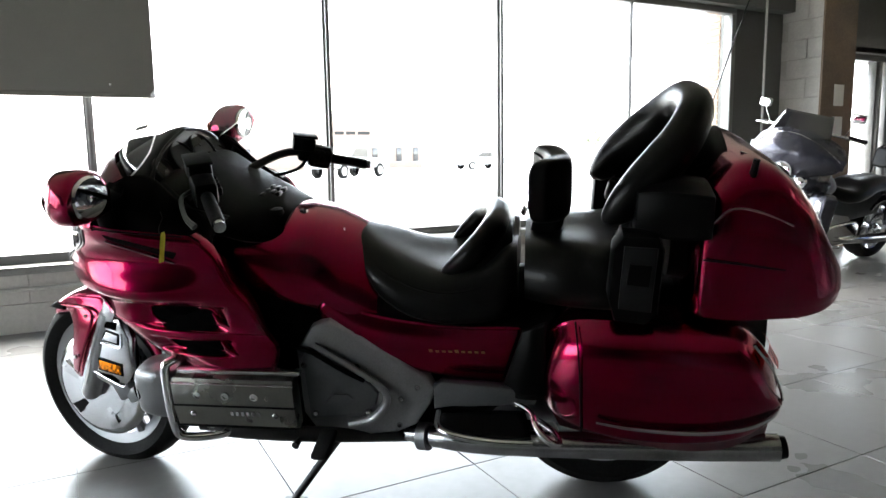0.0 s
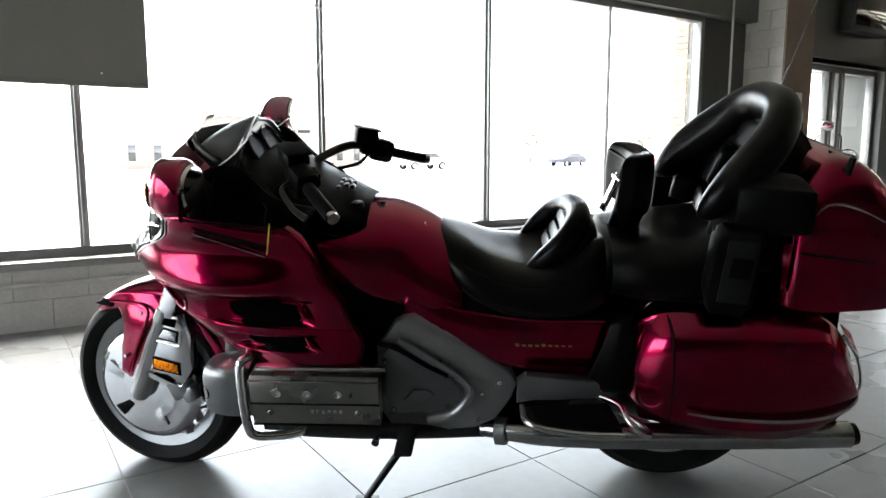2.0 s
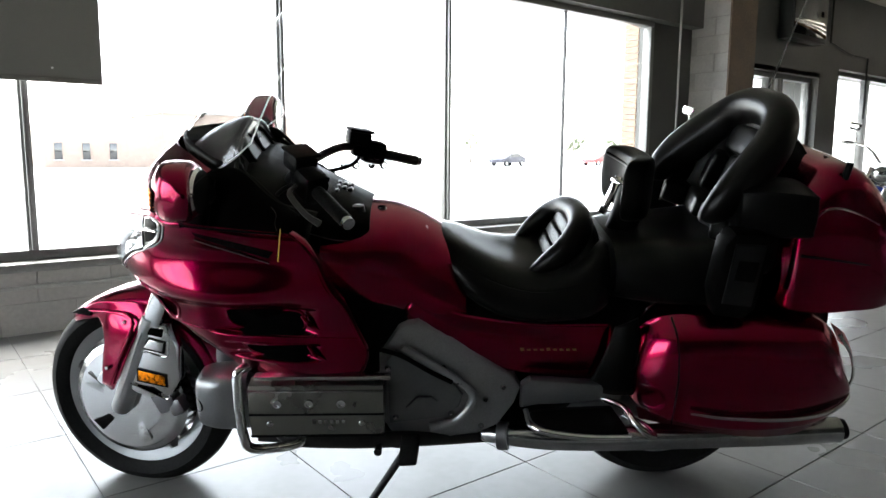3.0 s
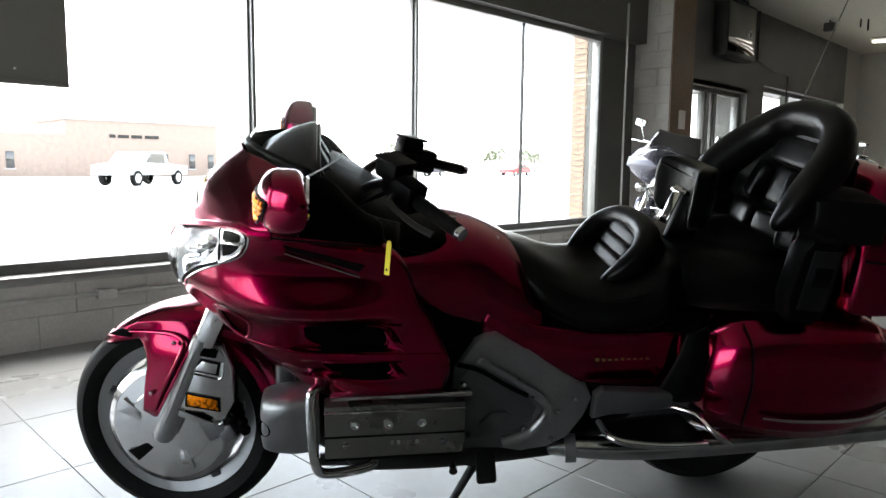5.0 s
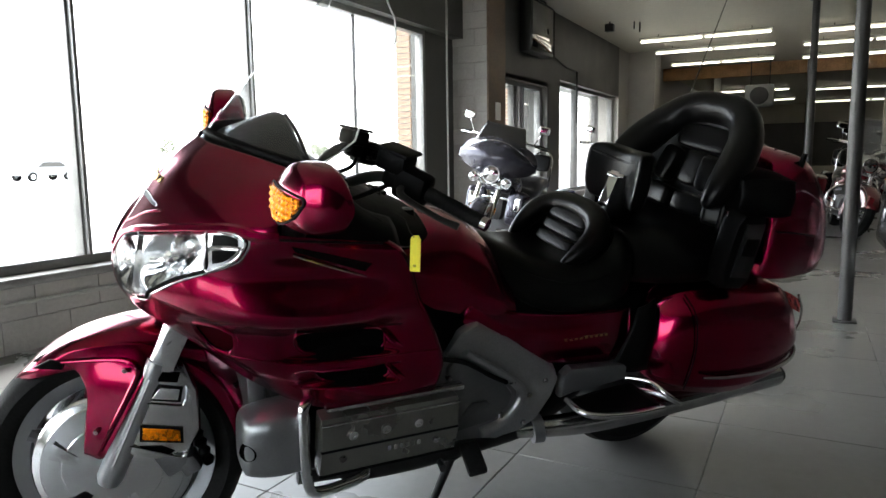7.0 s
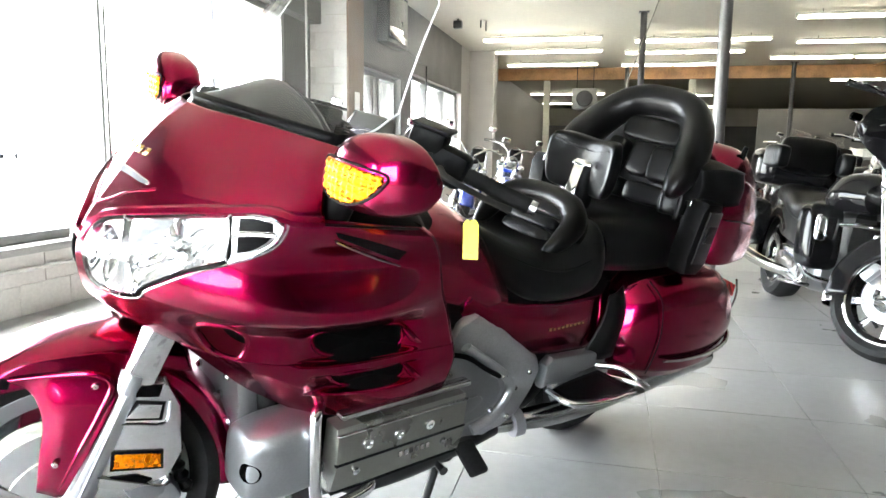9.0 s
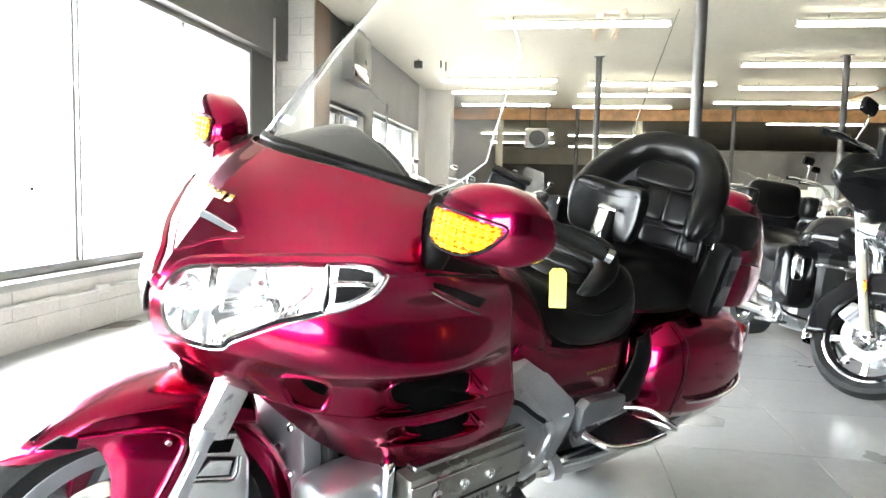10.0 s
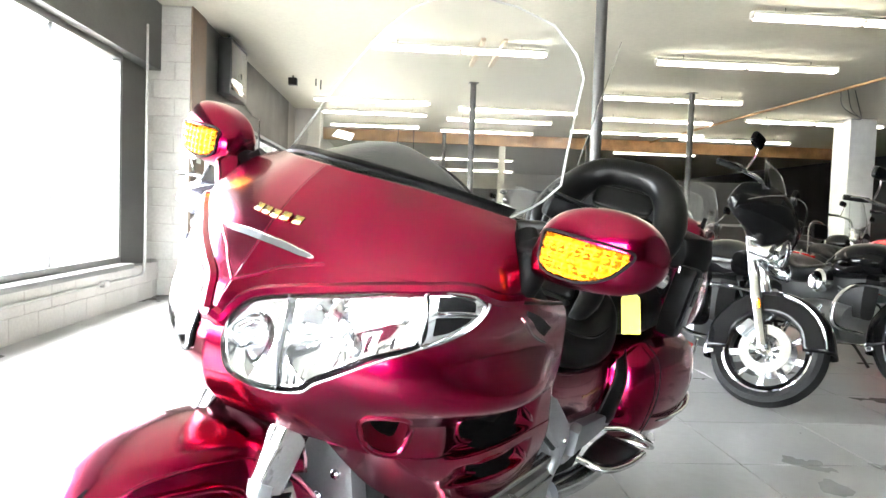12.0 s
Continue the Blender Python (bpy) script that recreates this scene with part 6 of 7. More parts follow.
# yellow price tag on a string at the left grip
tag = thing("price_tag", pose(0.172, 1.805, 0.815, 0, 0, 67), "yellow card tag hanging from the handlebar on a string", "tag")
bm = blank()
plate(bm, [(-0.017, 0.0), (0.017, 0.0), (0.017, 0.066), (0.010, 0.074), (-0.010, 0.074), (-0.017, 0.066)], 0.0012, pose(0, 0, 0, 6, 4, 0))
part("card", bm, YELLOW, tag)
bm = lathe(blank(), [(0.001, -0.0015), (0.003, -0.0015), (0.003, 0.0015)], pose(0, 0, 0.012, 6, 4, 0), 10)
part("eyelet", bm, BLACK_METAL, tag)
bm = tube(blank(), [(0, 0, 0.070), (0.012, 0.004, 0.085), (0.03, 0.0, 0.105), (0.05, 0.01, 0.12)], 0.001, 5, 12)
part("string", bm, BLACK_METAL, tag)

# ---- other motorcycles in the showroom ----
def cruiser(m, label, paint, steer=0.0, fairing=True, screen=False, bags=True, tall_rest=True, lean=-8.0, wb=1.65, fender_paint=None, group="parked cruisers"):
    """A heavy V-twin cruiser; its axes as for the other motorcycle."""
    root = thing("cruiser_motorcycle", m @ pose(0, 0, 0, lean, 0, 0), label, "motorcycle", group)
    fp = fender_paint or paint
    rake = Vector((-math.sin(radians(27)), 0, math.cos(radians(27))))
    piv = Vector((wb + 0.12, 0, 0))
    st = Matrix.Translation(piv) @ Matrix.Rotation(radians(steer), 4, rake) @ Matrix.Translation(-piv)

    def put(name, bm, mat, lab="", steered=False, thick=0.0, parent=None):
        if steered:
            move(bm, st)
        return part(name, bm, mat, parent or root, lab, 38, thick)

    for nm, x, r, half, rr, mm in (("front_wheel", wb, 0.32, 0.062, 0.225, st), ("rear_wheel", 0.0, 0.32, 0.085, 0.205, Matrix.Identity(4))):
        w = mm @ Matrix.Translation((x, 0, r))
        bm = lathe(blank(), [(rr - 0.02, -half * 0.5), (rr + 0.012, -half * 0.72), (rr + 0.012, -half * 0.55), (rr - 0.01, 0), (rr + 0.012, half * 0.55), (rr + 0.012, half * 0.72), (rr - 0.02, half * 0.5), (rr - 0.02, -half * 0.5)], w, 40)
        dark = paint is BLACK_PAINT
        rim = part(nm, bm, BLACK_PAINT if dark else CHROME, root, "black wheel rim with a bright lip" if dark else "chromed wheel rim")
        if dark:
            for s in (-1, 1):
                part("rim_lip", lathe(blank(), [(rr + 0.002, s * half * 0.70), (rr + 0.008, s * half * 0.78), (rr + 0.016, s * half * 0.74), (rr + 0.016, s * half * 0.60)], w, 48), CHROME, rim, "bright machined lip")
        mid = (rr + r) / 2
        bm = lathe(blank(), [(rr, -half * 0.6), (mid, -half), (r - 0.02, -half * 0.85), (r, 0), (r - 0.02, half * 0.85), (mid, half), (rr, half * 0.6)], w, 48)
        part("tyre", bm, RUBBER, rim, "black rubber tyre")
        for k in range(9):
            a = 2 * math.pi * k / 9
            bm = blank()
            for d in (-0.05, 0.05):
                tube(bm, [(0.03 * math.cos(a), 0.0, 0.03 * math.sin(a)), ((rr - 0.01) * math.cos(a + d), 0, (rr - 0.01) * math.sin(a + d))], 0.009, 6)
            part("spoke", move(bm, w), ALLOY_DARK if not dark else POLISHED, rim)
        bm = lathe(blank(), [(0.001, -half), (0.035, -half * 0.95), (0.045, 0), (0.035, half * 0.95), (0.001, half)], w, 20)
        part("hub", bm, CHROME, rim)
        for s in (-1, 1):
            bm = lathe(blank(), [(0.085, s * half * 1.0), (0.140, s * half * 1.0), (0.140, s * half * 1.1), (0.085, s * half * 1.1), (0.085, s * half * 1.0)], w, 32)
            part("brake_disc", bm, DULL_CHROME, rim)
    # fenders
    def arc_fender(cx, cz, r, half, a0, a1, drop):
        rows = []
        for a in np.linspace(a0, a1, 7):
            c, s = math.cos(radians(a)), math.sin(radians(a))
            rows.append([(cx + (r - drop) * c, half, cz + (r - drop) * s), (cx + (r - drop * 0.3) * c, half * 0.97, cz + (r - drop * 0.3) * s), (cx + r * c, half * 0.6, cz + r * s), (cx + (r + 0.012) * c, 0, cz + (r + 0.012) * s),
                         (cx + r * c, -half * 0.6, cz + r * s), (cx + (r - drop * 0.3) * c, -half * 0.97, cz + (r - drop * 0.3) * s), (cx + (r - drop) * c, -half, cz + (r - drop) * s)])
        return add_grid(blank(), sheet(rows, 30, 24))
    fend = put("front_fender", arc_fender(wb, 0.32, 0.345, 0.090, 14, 200, 0.14), fp, "", True, 0.004)
    for s in (-1, 1):
        put("fender_trim", tube(blank(), [(wb + 0.345 * math.cos(radians(a)) * 0.93, s * 0.091, 0.32 + 0.345 * math.sin(radians(a)) * 0.93) for a in range(18, 96, 6)], 0.005, 6), CHROME, "thin bright fender trim", True, 0.0, fend)
    put("fender_tip", arc_fender(wb, 0.32, 0.349, 0.078, 196, 205, 0.07), CHROME, "bright fender tip", True, 0.003, fend)
    put("rear_fender", arc_fender(0.0, 0.32, 0.36, 0.12, 40, 200, 0.10), fp, "", False, 0.004)
    # forks, brace, lamps
    for s in (-1, 1):
        put("fork_leg", tube(blank(), [(wb, s * 0.10, 0.32), (wb - 0.14, s * 0.10, 0.58)], 0.027, 14), CHROME, "chromed fork leg", True)
        put("fork_tube", tube(blank(), [(wb - 0.13, s * 0.10, 0.56), (wb - 0.31, s * 0.10, 0.93)], 0.031, 14), CHROME, "", True)
        put("brake_caliper", block(blank(), (0.05, 0.05, 0.10), (wb - 0.13, s * 0.09, 0.40), (0, 27, 0), 0.012), ALLOY, "", True)
        put("fork_reflector", block(blank(), (0.012, 0.01, 0.06), (wb - 0.10, s * 0.13, 0.55), (0, -27, 0), 0.002), AMBER, "amber reflector", True)
    put("fork_yoke", block(blank(), (0.06, 0.26, 0.05), (wb - 0.24, 0, 0.80), (0, -27, 0), 0.012), CHROME, "", True)
    lamp_z, lamp_x = 0.90, wb - 0.14
    for y, z, r in ((0, lamp_z, 0.085), (0.17, lamp_z - 0.06, 0.05), (-0.17, lamp_z - 0.06, 0.05)):
        mm = pose(lamp_x, y, z, 0, 0, -90)
        lamp = put("headlamp" if y == 0 else "passing_lamp", lathe(blank(), [(0.001, -0.12), (r * 0.6, -0.11), (r, -0.04), (r * 1.05, 0.0), (r * 1.03, 0.012), (r * 0.9, 0.012)], mm, 28), CHROME, "chromed lamp shell", True)
        bm = lathe(blank(), [(0.001, 0.02), (r * 0.5, 0.018), (r * 0.9, 0.008)], mm, 24)
        part("lens", move(bm, st), REFLECTOR, lamp, "bright lamp lens")
    # handlebar, grips, mirrors
    up = 0.12 if fairing else 0.0
    for s in (-1, 1):
        put("handlebar", tube(blank(), [(wb - 0.33, s * 0.04, 1.00), (wb - 0.33, s * 0.18, 1.11 + up), (wb - 0.42, s * 0.34, 1.13 + up)], 0.013, 10, 16), CHROME, "chromed handlebar", True)
        put("grip", tube(blank(), [(wb - 0.42, s * 0.34, 1.13 + up), (wb - 0.52, s * 0.45, 1.11 + up)], 0.019, 12), RUBBER, "black rubber grip", True)
        put("lever", tube(blank(), [(wb - 0.38, s * 0.33, 1.12 + up), (wb - 0.42, s * 0.43, 1.12 + up), (wb - 0.46, s * 0.47, 1.11 + up)], 0.007, 6), CHROME, "", True)
        put("mirror_stem", tube(blank(), [(wb - 0.40, s * 0.32, 1.14 + up), (wb - 0.36, s * 0.36, 1.23 + up), (wb - 0.37, s * 0.38, 1.28 + up)], 0.006, 8, 12), CHROME, "", True)
        bm = pad((wb - 0.37, s * 0.39, 1.30 + up), (0.018, 0.058, 0.040), (0, 0, s * 10), 0.35, 6)
        put("mirror", bm, BLACK_PAINT if dark else CHROME, "oval mirror", True)
    # engine
    put("crankcase", body([(1.08, [(0, 0.22), (0.10, 0.24), (0.14, 0.34), (0.10, 0.46), (0, 0.48)]), (0.85, [(0, 0.20), (0.15, 0.22), (0.19, 0.34), (0.15, 0.47), (0, 0.50)]), (0.55, [(0, 0.22), (0.13, 0.24), (0.17, 0.34), (0.12, 0.46), (0, 0.48)])], 14, 24), ALLOY_DARK)
    for a in (-22, 22):
        cyl = blank()
        for k in range(9):
            z = 0.06 + k * 0.024
            block(cyl, (0.15 if k < 7 else 0.12, 0.17 if k < 7 else 0.14, 0.010), (0, 0, z))
        block(cyl, (0.10, 0.12, 0.22), (0, 0, 0.14))
        move(cyl, pose(0.84, 0, 0.42, 0, a, 0))
        put("cylinder", cyl, ALLOY_DARK, "finned cylinder")
    put("air_cleaner", lathe(blank(), [(0.001, -0.16), (0.07, -0.158), (0.085, -0.14), (0.085, -0.08)], Matrix.Translation((0.84, -0.04, 0.62)), 28), CHROME, "chromed round air cleaner")
    for s in (-1, 1):
        put("primary_cover", pad((0.75, s * 0.19, 0.33), (0.25, 0.035, 0.10), (0, 4, 0)), CHROME, "polished engine cover")
        put("floorboard", block(blank(), (0.26, 0.10, 0.02), (1.02, s * 0.26, 0.25), (0, -6, 0), 0.008), DULL_CHROME)
        put("exhaust", tube(blank(), [(0.90, s * 0.15, 0.45), (0.82, s * 0.20, 0.30), (0.55, s * 0.22, 0.27), (0.0, s * 0.23, 0.27), (-0.42, s * 0.23, 0.30)], [0.022, 0.024, 0.038, 0.045, 0.045], 14, 30), CHROME, "chromed exhaust")
    put("engine_guard", tube(blank(), [(1.20, 0.05, 0.30), (1.20, 0.28, 0.34), (1.20, 0.30, 0.50), (1.20, 0.18, 0.62), (1.20, 0, 0.64), (1.20, -0.18, 0.62), (1.20, -0.30, 0.50), (1.20, -0.28, 0.34), (1.20, -0.05, 0.30)], 0.014, 10, 50), CHROME, "chromed engine guard")
    # tank, seat, back
    put("fuel_tank", body([(1.30, [(0, 0.72), (0.07, 0.73), (0.10, 0.80), (0.07, 0.86), (0, 0.88)]), (1.16, [(0, 0.68), (0.13, 0.70), (0.185, 0.79), (0.13, 0.90), (0, 0.935)]), (0.98, [(0, 0.66), (0.13, 0.68), (0.18, 0.77), (0.13, 0.88), (0, 0.91)]), (0.80, [(0, 0.66), (0.09, 0.67), (0.12, 0.73), (0.09, 0.79), (0, 0.81)])], 20, 32), paint, "glossy teardrop fuel tank")
    put("seat", body([(0.86, [(0, 0.64), (0.10, 0.65), (0.13, 0.72), (0.09, 0.77), (0, 0.78)]), (0.60, [(0, 0.58), (0.16, 0.60), (0.20, 0.68), (0.15, 0.72), (0, 0.71)]), (0.40, [(0, 0.60), (0.16, 0.62), (0.20, 0.72), (0.14, 0.79), (0, 0.79)]), (0.20, [(0, 0.66), (0.14, 0.68), (0.17, 0.76), (0.12, 0.82), (0, 0.82)]), (0.02, [(0, 0.68), (0.13, 0.70), (0.15, 0.77), (0.10, 0.82), (0, 0.82)])], 26, 32), LEATHER, "black leather seat")
    put("frame_body", body([(1.15, [(0, 0.40), (0.05, 0.42), (0.06, 0.60), (0.04, 0.78), (0, 0.80)]), (0.6, [(0, 0.40), (0.10, 0.42), (0.12, 0.55), (0.10, 0.66), (0, 0.68)]), (0.1, [(0, 0.45), (0.10, 0.47), (0.12, 0.60), (0.10, 0.72), (0, 0.73)])], 12, 20), BLACK_METAL)
    if tall_rest:
        put("tour_pack", pad((-0.27, 0, 0.93), (0.20, 0.28, 0.14), (0, 0, 0), 0.2), paint, "glossy luggage box")
        put("backrest", pad((-0.02, 0, 1.03), (0.06, 0.19, 0.13), (0, -12, 0)), LEATHER, "black padded backrest")
        for s in (-1, 1):
            put("armrest", pad((0.07, s * 0.23, 1.0), (0.11, 0.05, 0.08), (0, 0, s * -12)), LEATHER, "black padded armrest")
        put("pack_rack", tube(blank(), [(-0.10, 0.20, 1.10), (-0.44, 0.20, 1.11), (-0.44, -0.20, 1.11), (-0.10, -0.20, 1.10)], 0.008, 8), CHROME)
    else:
        put("backrest", pad((-0.06, 0, 0.98), (0.035, 0.11, 0.10), (0, -12, 0)), LEATHER, "black padded backrest")
        put("sissy_bar", tube(blank(), [(-0.05, 0.12, 0.70), (-0.10, 0.12, 1.0), (-0.12, 0.06, 1.10), (-0.12, -0.06, 1.10), (-0.10, -0.12, 1.0), (-0.05, -0.12, 0.70)], 0.009, 8, 40), CHROME)
    if bags:
        for s in (-1, 1):
            bag = put("saddlebag", pad((-0.12, s * 0.29, 0.53), (0.30, 0.10, 0.17), (0, 3, 0), 0.15), paint, "glossy saddlebag")
            bm = tube(blank(), [(0.20, s * 0.33, 0.40), (0.22, s * 0.40, 0.50), (0.20, s * 0.40, 0.62), (0.12, s * 0.33, 0.70)], 0.012, 8, 24)
            part("bag_guard", bm, CHROME, bag, "chromed guard rail")
            bm = block(blank(), (0.05, 0.02, 0.09), (-0.12, s * 0.395, 0.58), (0, 3, 0), 0.006)
            part("latch", bm, CHROME, bag)
    put("tail_lamp", pad((-0.40, 0, 0.58), (0.03, 0.08, 0.03), (0, 20, 0), 0.3, 6), TAIL_RED, "red tail lamp")
    foot = (0.92, 0.30, 0.30 * math.tan(radians(-lean)) + 0.010)
    put("side_stand", tube(blank(), [(0.85, 0.12, 0.26), (0.88, 0.20, 0.18), foot], 0.011, 8), BLACK_METAL)
    if fairing:
        rows = []
        for u in (-1.0, -0.97, -0.85, -0.6, -0.3, 0.0, 0.3, 0.6, 0.85, 0.97, 1.0):
            k = abs(u)
            xf, zt, zb = wb - 0.12 - 0.19 * k ** 2.2, 1.265 - 0.15 * k ** 2.4, 0.875 + 0.10 * k ** 2
            thin = 0.10 if k == 1 else 0.55 if k > 0.9 else 1.0
            xb, zm = xf - (0.24 - 0.12 * k) * thin, (zt + zb) / 2
            zt, zb = zm + (zt - zm) * thin, zm + (zb - zm) * thin
            rows.append([(x, 0.41 * u, z) for x, z in ((xb, zt - 0.03), ((xb + xf) / 2 - 0.04, zt), (xf - 0.07 * thin, zt - 0.06 * thin), (xf - 0.01, zm + 0.03), (xf - 0.01, zm - 0.06), (xf - 0.05 * thin, zb + 0.015), ((xb + xf) / 2, zb), (xb - 0.01, zb + 0.06 * thin), (xb - 0.015, zm))])
        for s in (-1, 1):
            sh = put("leg_shield", pad((1.17, s * 0.235, 0.545), (0.075, 0.105, 0.185), (0, -8, s * -14), 0.2), paint, "glossy vented leg shield")
            part("shield_pocket", pad((1.235, s * 0.26, 0.60), (0.018, 0.035, 0.075), (0, -8, s * -14), 0.3, 6), CHROME, sh, "bright oval vent trim")
        fa = put("batwing_fairing", add_grid(blank(), sheet(rows, 54, 48, True), True, True), paint, "glossy handlebar fairing", True)
        put("fairing_trim", tube(blank(), [(wb - 0.305 + 0.17 * (1 - (y / 0.4) ** 2), y, 1.135 - 0.10 * (y / 0.4) ** 2 + 0.10 * (1 - (y / 0.4) ** 2)) for y in np.linspace(-0.38, 0.38, 25)], 0.004, 6), CHROME, "thin bright fairing trim", True, 0.0, fa)
        g2 = np.array([[(wb - 0.24 - 0.10 * k - 0.5 * (y * y), y * (1 - 0.25 * k), 1.235 + 0.16 * k - abs(y) * 0.15 * (1 - k)) for y in np.linspace(-0.27, 0.27, 17)] for k in np.linspace(0, 1, 8)])
        bm = move(add_grid(blank(), g2), st)
        ws = part("windscreen", bm, SHIELD if screen else SCREEN, fa, "low windscreen", 38, 0.004)
        ws.visible_shadow = False
    elif screen:
        g2 = np.array([[(wb - 0.20 - 0.18 * k - 0.6 * (y * y), y * (1 - 0.3 * k * k), 0.95 + 0.52 * k) for y in np.linspace(-0.27, 0.27, 17)] for k in np.linspace(0, 1, 12)])
        ws = put("windscreen", add_grid(blank(), g2), SHIELD, "tall clear windscreen", True, 0.004)
        ws.visible_shadow = False
        put("fork_shroud", block(blank(), (0.10, 0.28, 0.22), (wb - 0.25, 0, 0.92), (0, -27, 0), 0.04), CHROME, "", True)
    return root


black_one = cruiser(pose(4.34, 0.32, 0, 0, 0, 184), "glossy black touring cruiser with front fairing and luggage", BLACK_PAINT, 40.0, True, False, True, True)
cruiser(pose(4.65, -0.82, 0, 0, 0, 186), "glossy black cruiser with low seat parked beside another", BLACK_PAINT, 20.0, False, False, True, False)
cruiser(pose(6.85, 4.08, 0, 0, 0, 180), "silver grey touring cruiser parked by the windows", SILVER_PAINT, 14.0, True, False, True, False)
blue_one = cruiser(pose(8.95, 3.55, 0, 0, 0, 186), "blue cruiser with chromed forks near the entrance", BLUE_PAINT, 18.0, False, False, False, False)
cruiser(pose(7.3, -2.9, 0, 0, 0, 186), "bright red cruiser with chrome parked in the row", BRIGHT_RED, 15.0, False, False, True, False)
chrome_one = cruiser(pose(10.4, 0.75, 0, 0, 0, 185), "maroon chromed cruiser with tall clear windscreen", MAROON, 18.0, False, True, True, False)
plain_one = cruiser(pose(7.4, -0.6, 0, 0, 0, 186), "black chromed cruiser with tall clear windscreen", BLACK_PAINT, 18.0, False, True, True, True)
for x, y, a in ((11.2, 3.3, 184), (13.4, 2.6, 190), (13.0, -1.2, 186)):
    copy_thing(blue_one if x < 12 else chrome_one, pose(x, y, 0, 0, 0, a) @ pose(0, 0, 0, -8, 0, 0))
for x, y, a in ((9.6, -1.4, 188), (12.6, 0.6, 184), (10.2, -4.2, 188), (15.5, 0.0, 186), (15.2, -2.4, 184)):
    copy_thing(plain_one if x < 13 else chrome_one, pose(x, y, 0, 0, 0, a) @ pose(0, 0, 0, -8, 0, 0))

# ---- fittings on walls and ceiling ----
monitor = thing("wall_monitor", pose(8.35, STEP_Y - 0.10, 2.80), "dark boxy television fixed high on the wall", "television")
bm = block(blank(), (0.92, 0.17, 0.70), (0, 0, 0), (0, 0, 0), 0.02)
part("casing", bm, BLACK_METAL, monitor)
bm = block(blank(), (0.84, 0.006, 0.60), (0, -0.087, 0.01), (0, 0, 0), 0.002)
part("screen", bm, SCREEN, monitor, "dark glossy screen")
bm = tube(blank(), [(-0.30, 0.0, 0.34), (-0.30, -0.02, 0.40), (0.30, -0.02, 0.40), (0.30, 0.0, 0.34)], 0.012, 8)
part("bracket", bm, BLACK_METAL, monitor)
sensor = thing("ceiling_sensor", pose(10.6, 4.1, CEIL), "small dark box hung from the ceiling", "sensor")
bm = block(blank(), (0.12, 0.14, 0.12), (0, 0, -0.10), (0, 0, 0), 0.01)
part("case", bm, BLACK_METAL, sensor)
part("stem", tube(blank(), [(0, 0, -0.05), (0, 0, 0)], 0.012, 8), BLACK_METAL, sensor)
for x, y, ln in ((10.8, 3.75, 0.12), (10.9, 3.68, 0.16)):
    bm = tube(blank(), [(x, y, CEIL), (x, y, CEIL - ln)], 0.012, 8)
    tagged(part("ceiling_hook", bm, BLACK_METAL), "short dark hook fixed to the ceiling", "hook", "ceiling hooks")
bm = tube(blank(), [(9.3, STEP_Y - 0.02, CEIL), (9.3, STEP_Y - 0.02, 2.55), (9.9, STEP_Y - 0.02, 2.45), (10.5, STEP_Y - 0.02, 2.45), (10.5, STEP_Y - 0.02, 1.6)], 0.014, 8)
tagged(part("wall_cable", bm, BLACK_METAL), "dark cable run down the wall from the ceiling", "cable")
notice = block(blank(), (0.16, 0.006, 0.22), (7.15, STEP_Y - 0.023, 1.62), (0, 0, 0), 0.001)
tagged(part("wall_notice", notice, PAPER), "white paper notice on the brown panel", "notice")
notice = block(blank(), (0.16, 0.006, 0.20), (7.15, STEP_Y - 0.023, 1.30), (0, 0, 0), 0.001)
tagged(part("wall_notice", notice, PAPER), "white paper notice on the brown panel", "notice")
# heater box hung in the far part
heater = thing("hanging_heater", pose(16.9, 2.2, CEIL), "grey box heater hung from the ceiling by rods", "heater")
part("case", block(blank(), (0.5, 0.6, 0.5), (0, 0, -0.85), (0, 0, 0), 0.02), ALUMINIUM, heater)
part("fan_guard", lathe(blank(), [(0.001, 0.02), (0.18, 0.02), (0.2, 0.0)], pose(-0.26, 0, -0.85, 0, 0, 90), 24), BLACK_METAL, heater)
for s in (-1, 1):
    part("rod", tube(blank(), [(0, s * 0.2, -0.6), (0, s * 0.2, 0)], 0.01, 6), BLACK_METAL, heater)
# white column, service counter and what stands on it
bm = block(blank(), (0.55, 0.55, CEIL), (12.6, -6.9, CEIL / 2), (0, 0, 0), 0.01)
fixed("column", bm, WHITE, "white square column")
counter = thing("service_counter", pose(14.0, -5.0, 0), "long dark service counter with a grey top", "counter")
part("body", block(blank(), (0.6, 5.4, 0.98), (0, 0, 0.49), (0, 0, 0), 0.01), COUNTER, counter)
part("top", block(blank(), (0.75, 5.6, 0.05), (0, 0, 1.005), (0, 0, 0), 0.01), COUNTER_TOP, counter)
part("door_panel", block(blank(), (0.02, 1.0, 0.7), (-0.31, 1.5, 0.5), (0, 0, 0), 0.005), COUNTER_TOP, counter)
for y, h, w in ((-3.2, 0.16, 0.30), (-3.5, 0.22, 0.22), (-3.75, 0.26, 0.24), (-3.95, 0.14, 0.2)):
    bm = block(blank(), (0.28, w, h), (13.95, y, 1.03 + h / 2), (0, 0, 0), 0.006)
    tagged(part("carton", bm, PAPER if h > 0.15 else CARDBOARD), "small white carton on the service counter", "carton", "counter cartons")
till = thing("cash_register", pose(13.95, -5.6, 1.03), "beige cash register with a small screen", "register")
part("base", block(blank(), (0.4, 0.42, 0.14), (0, 0, 0.07), (0, 0, 0), 0.01), COUNTER_TOP, till)
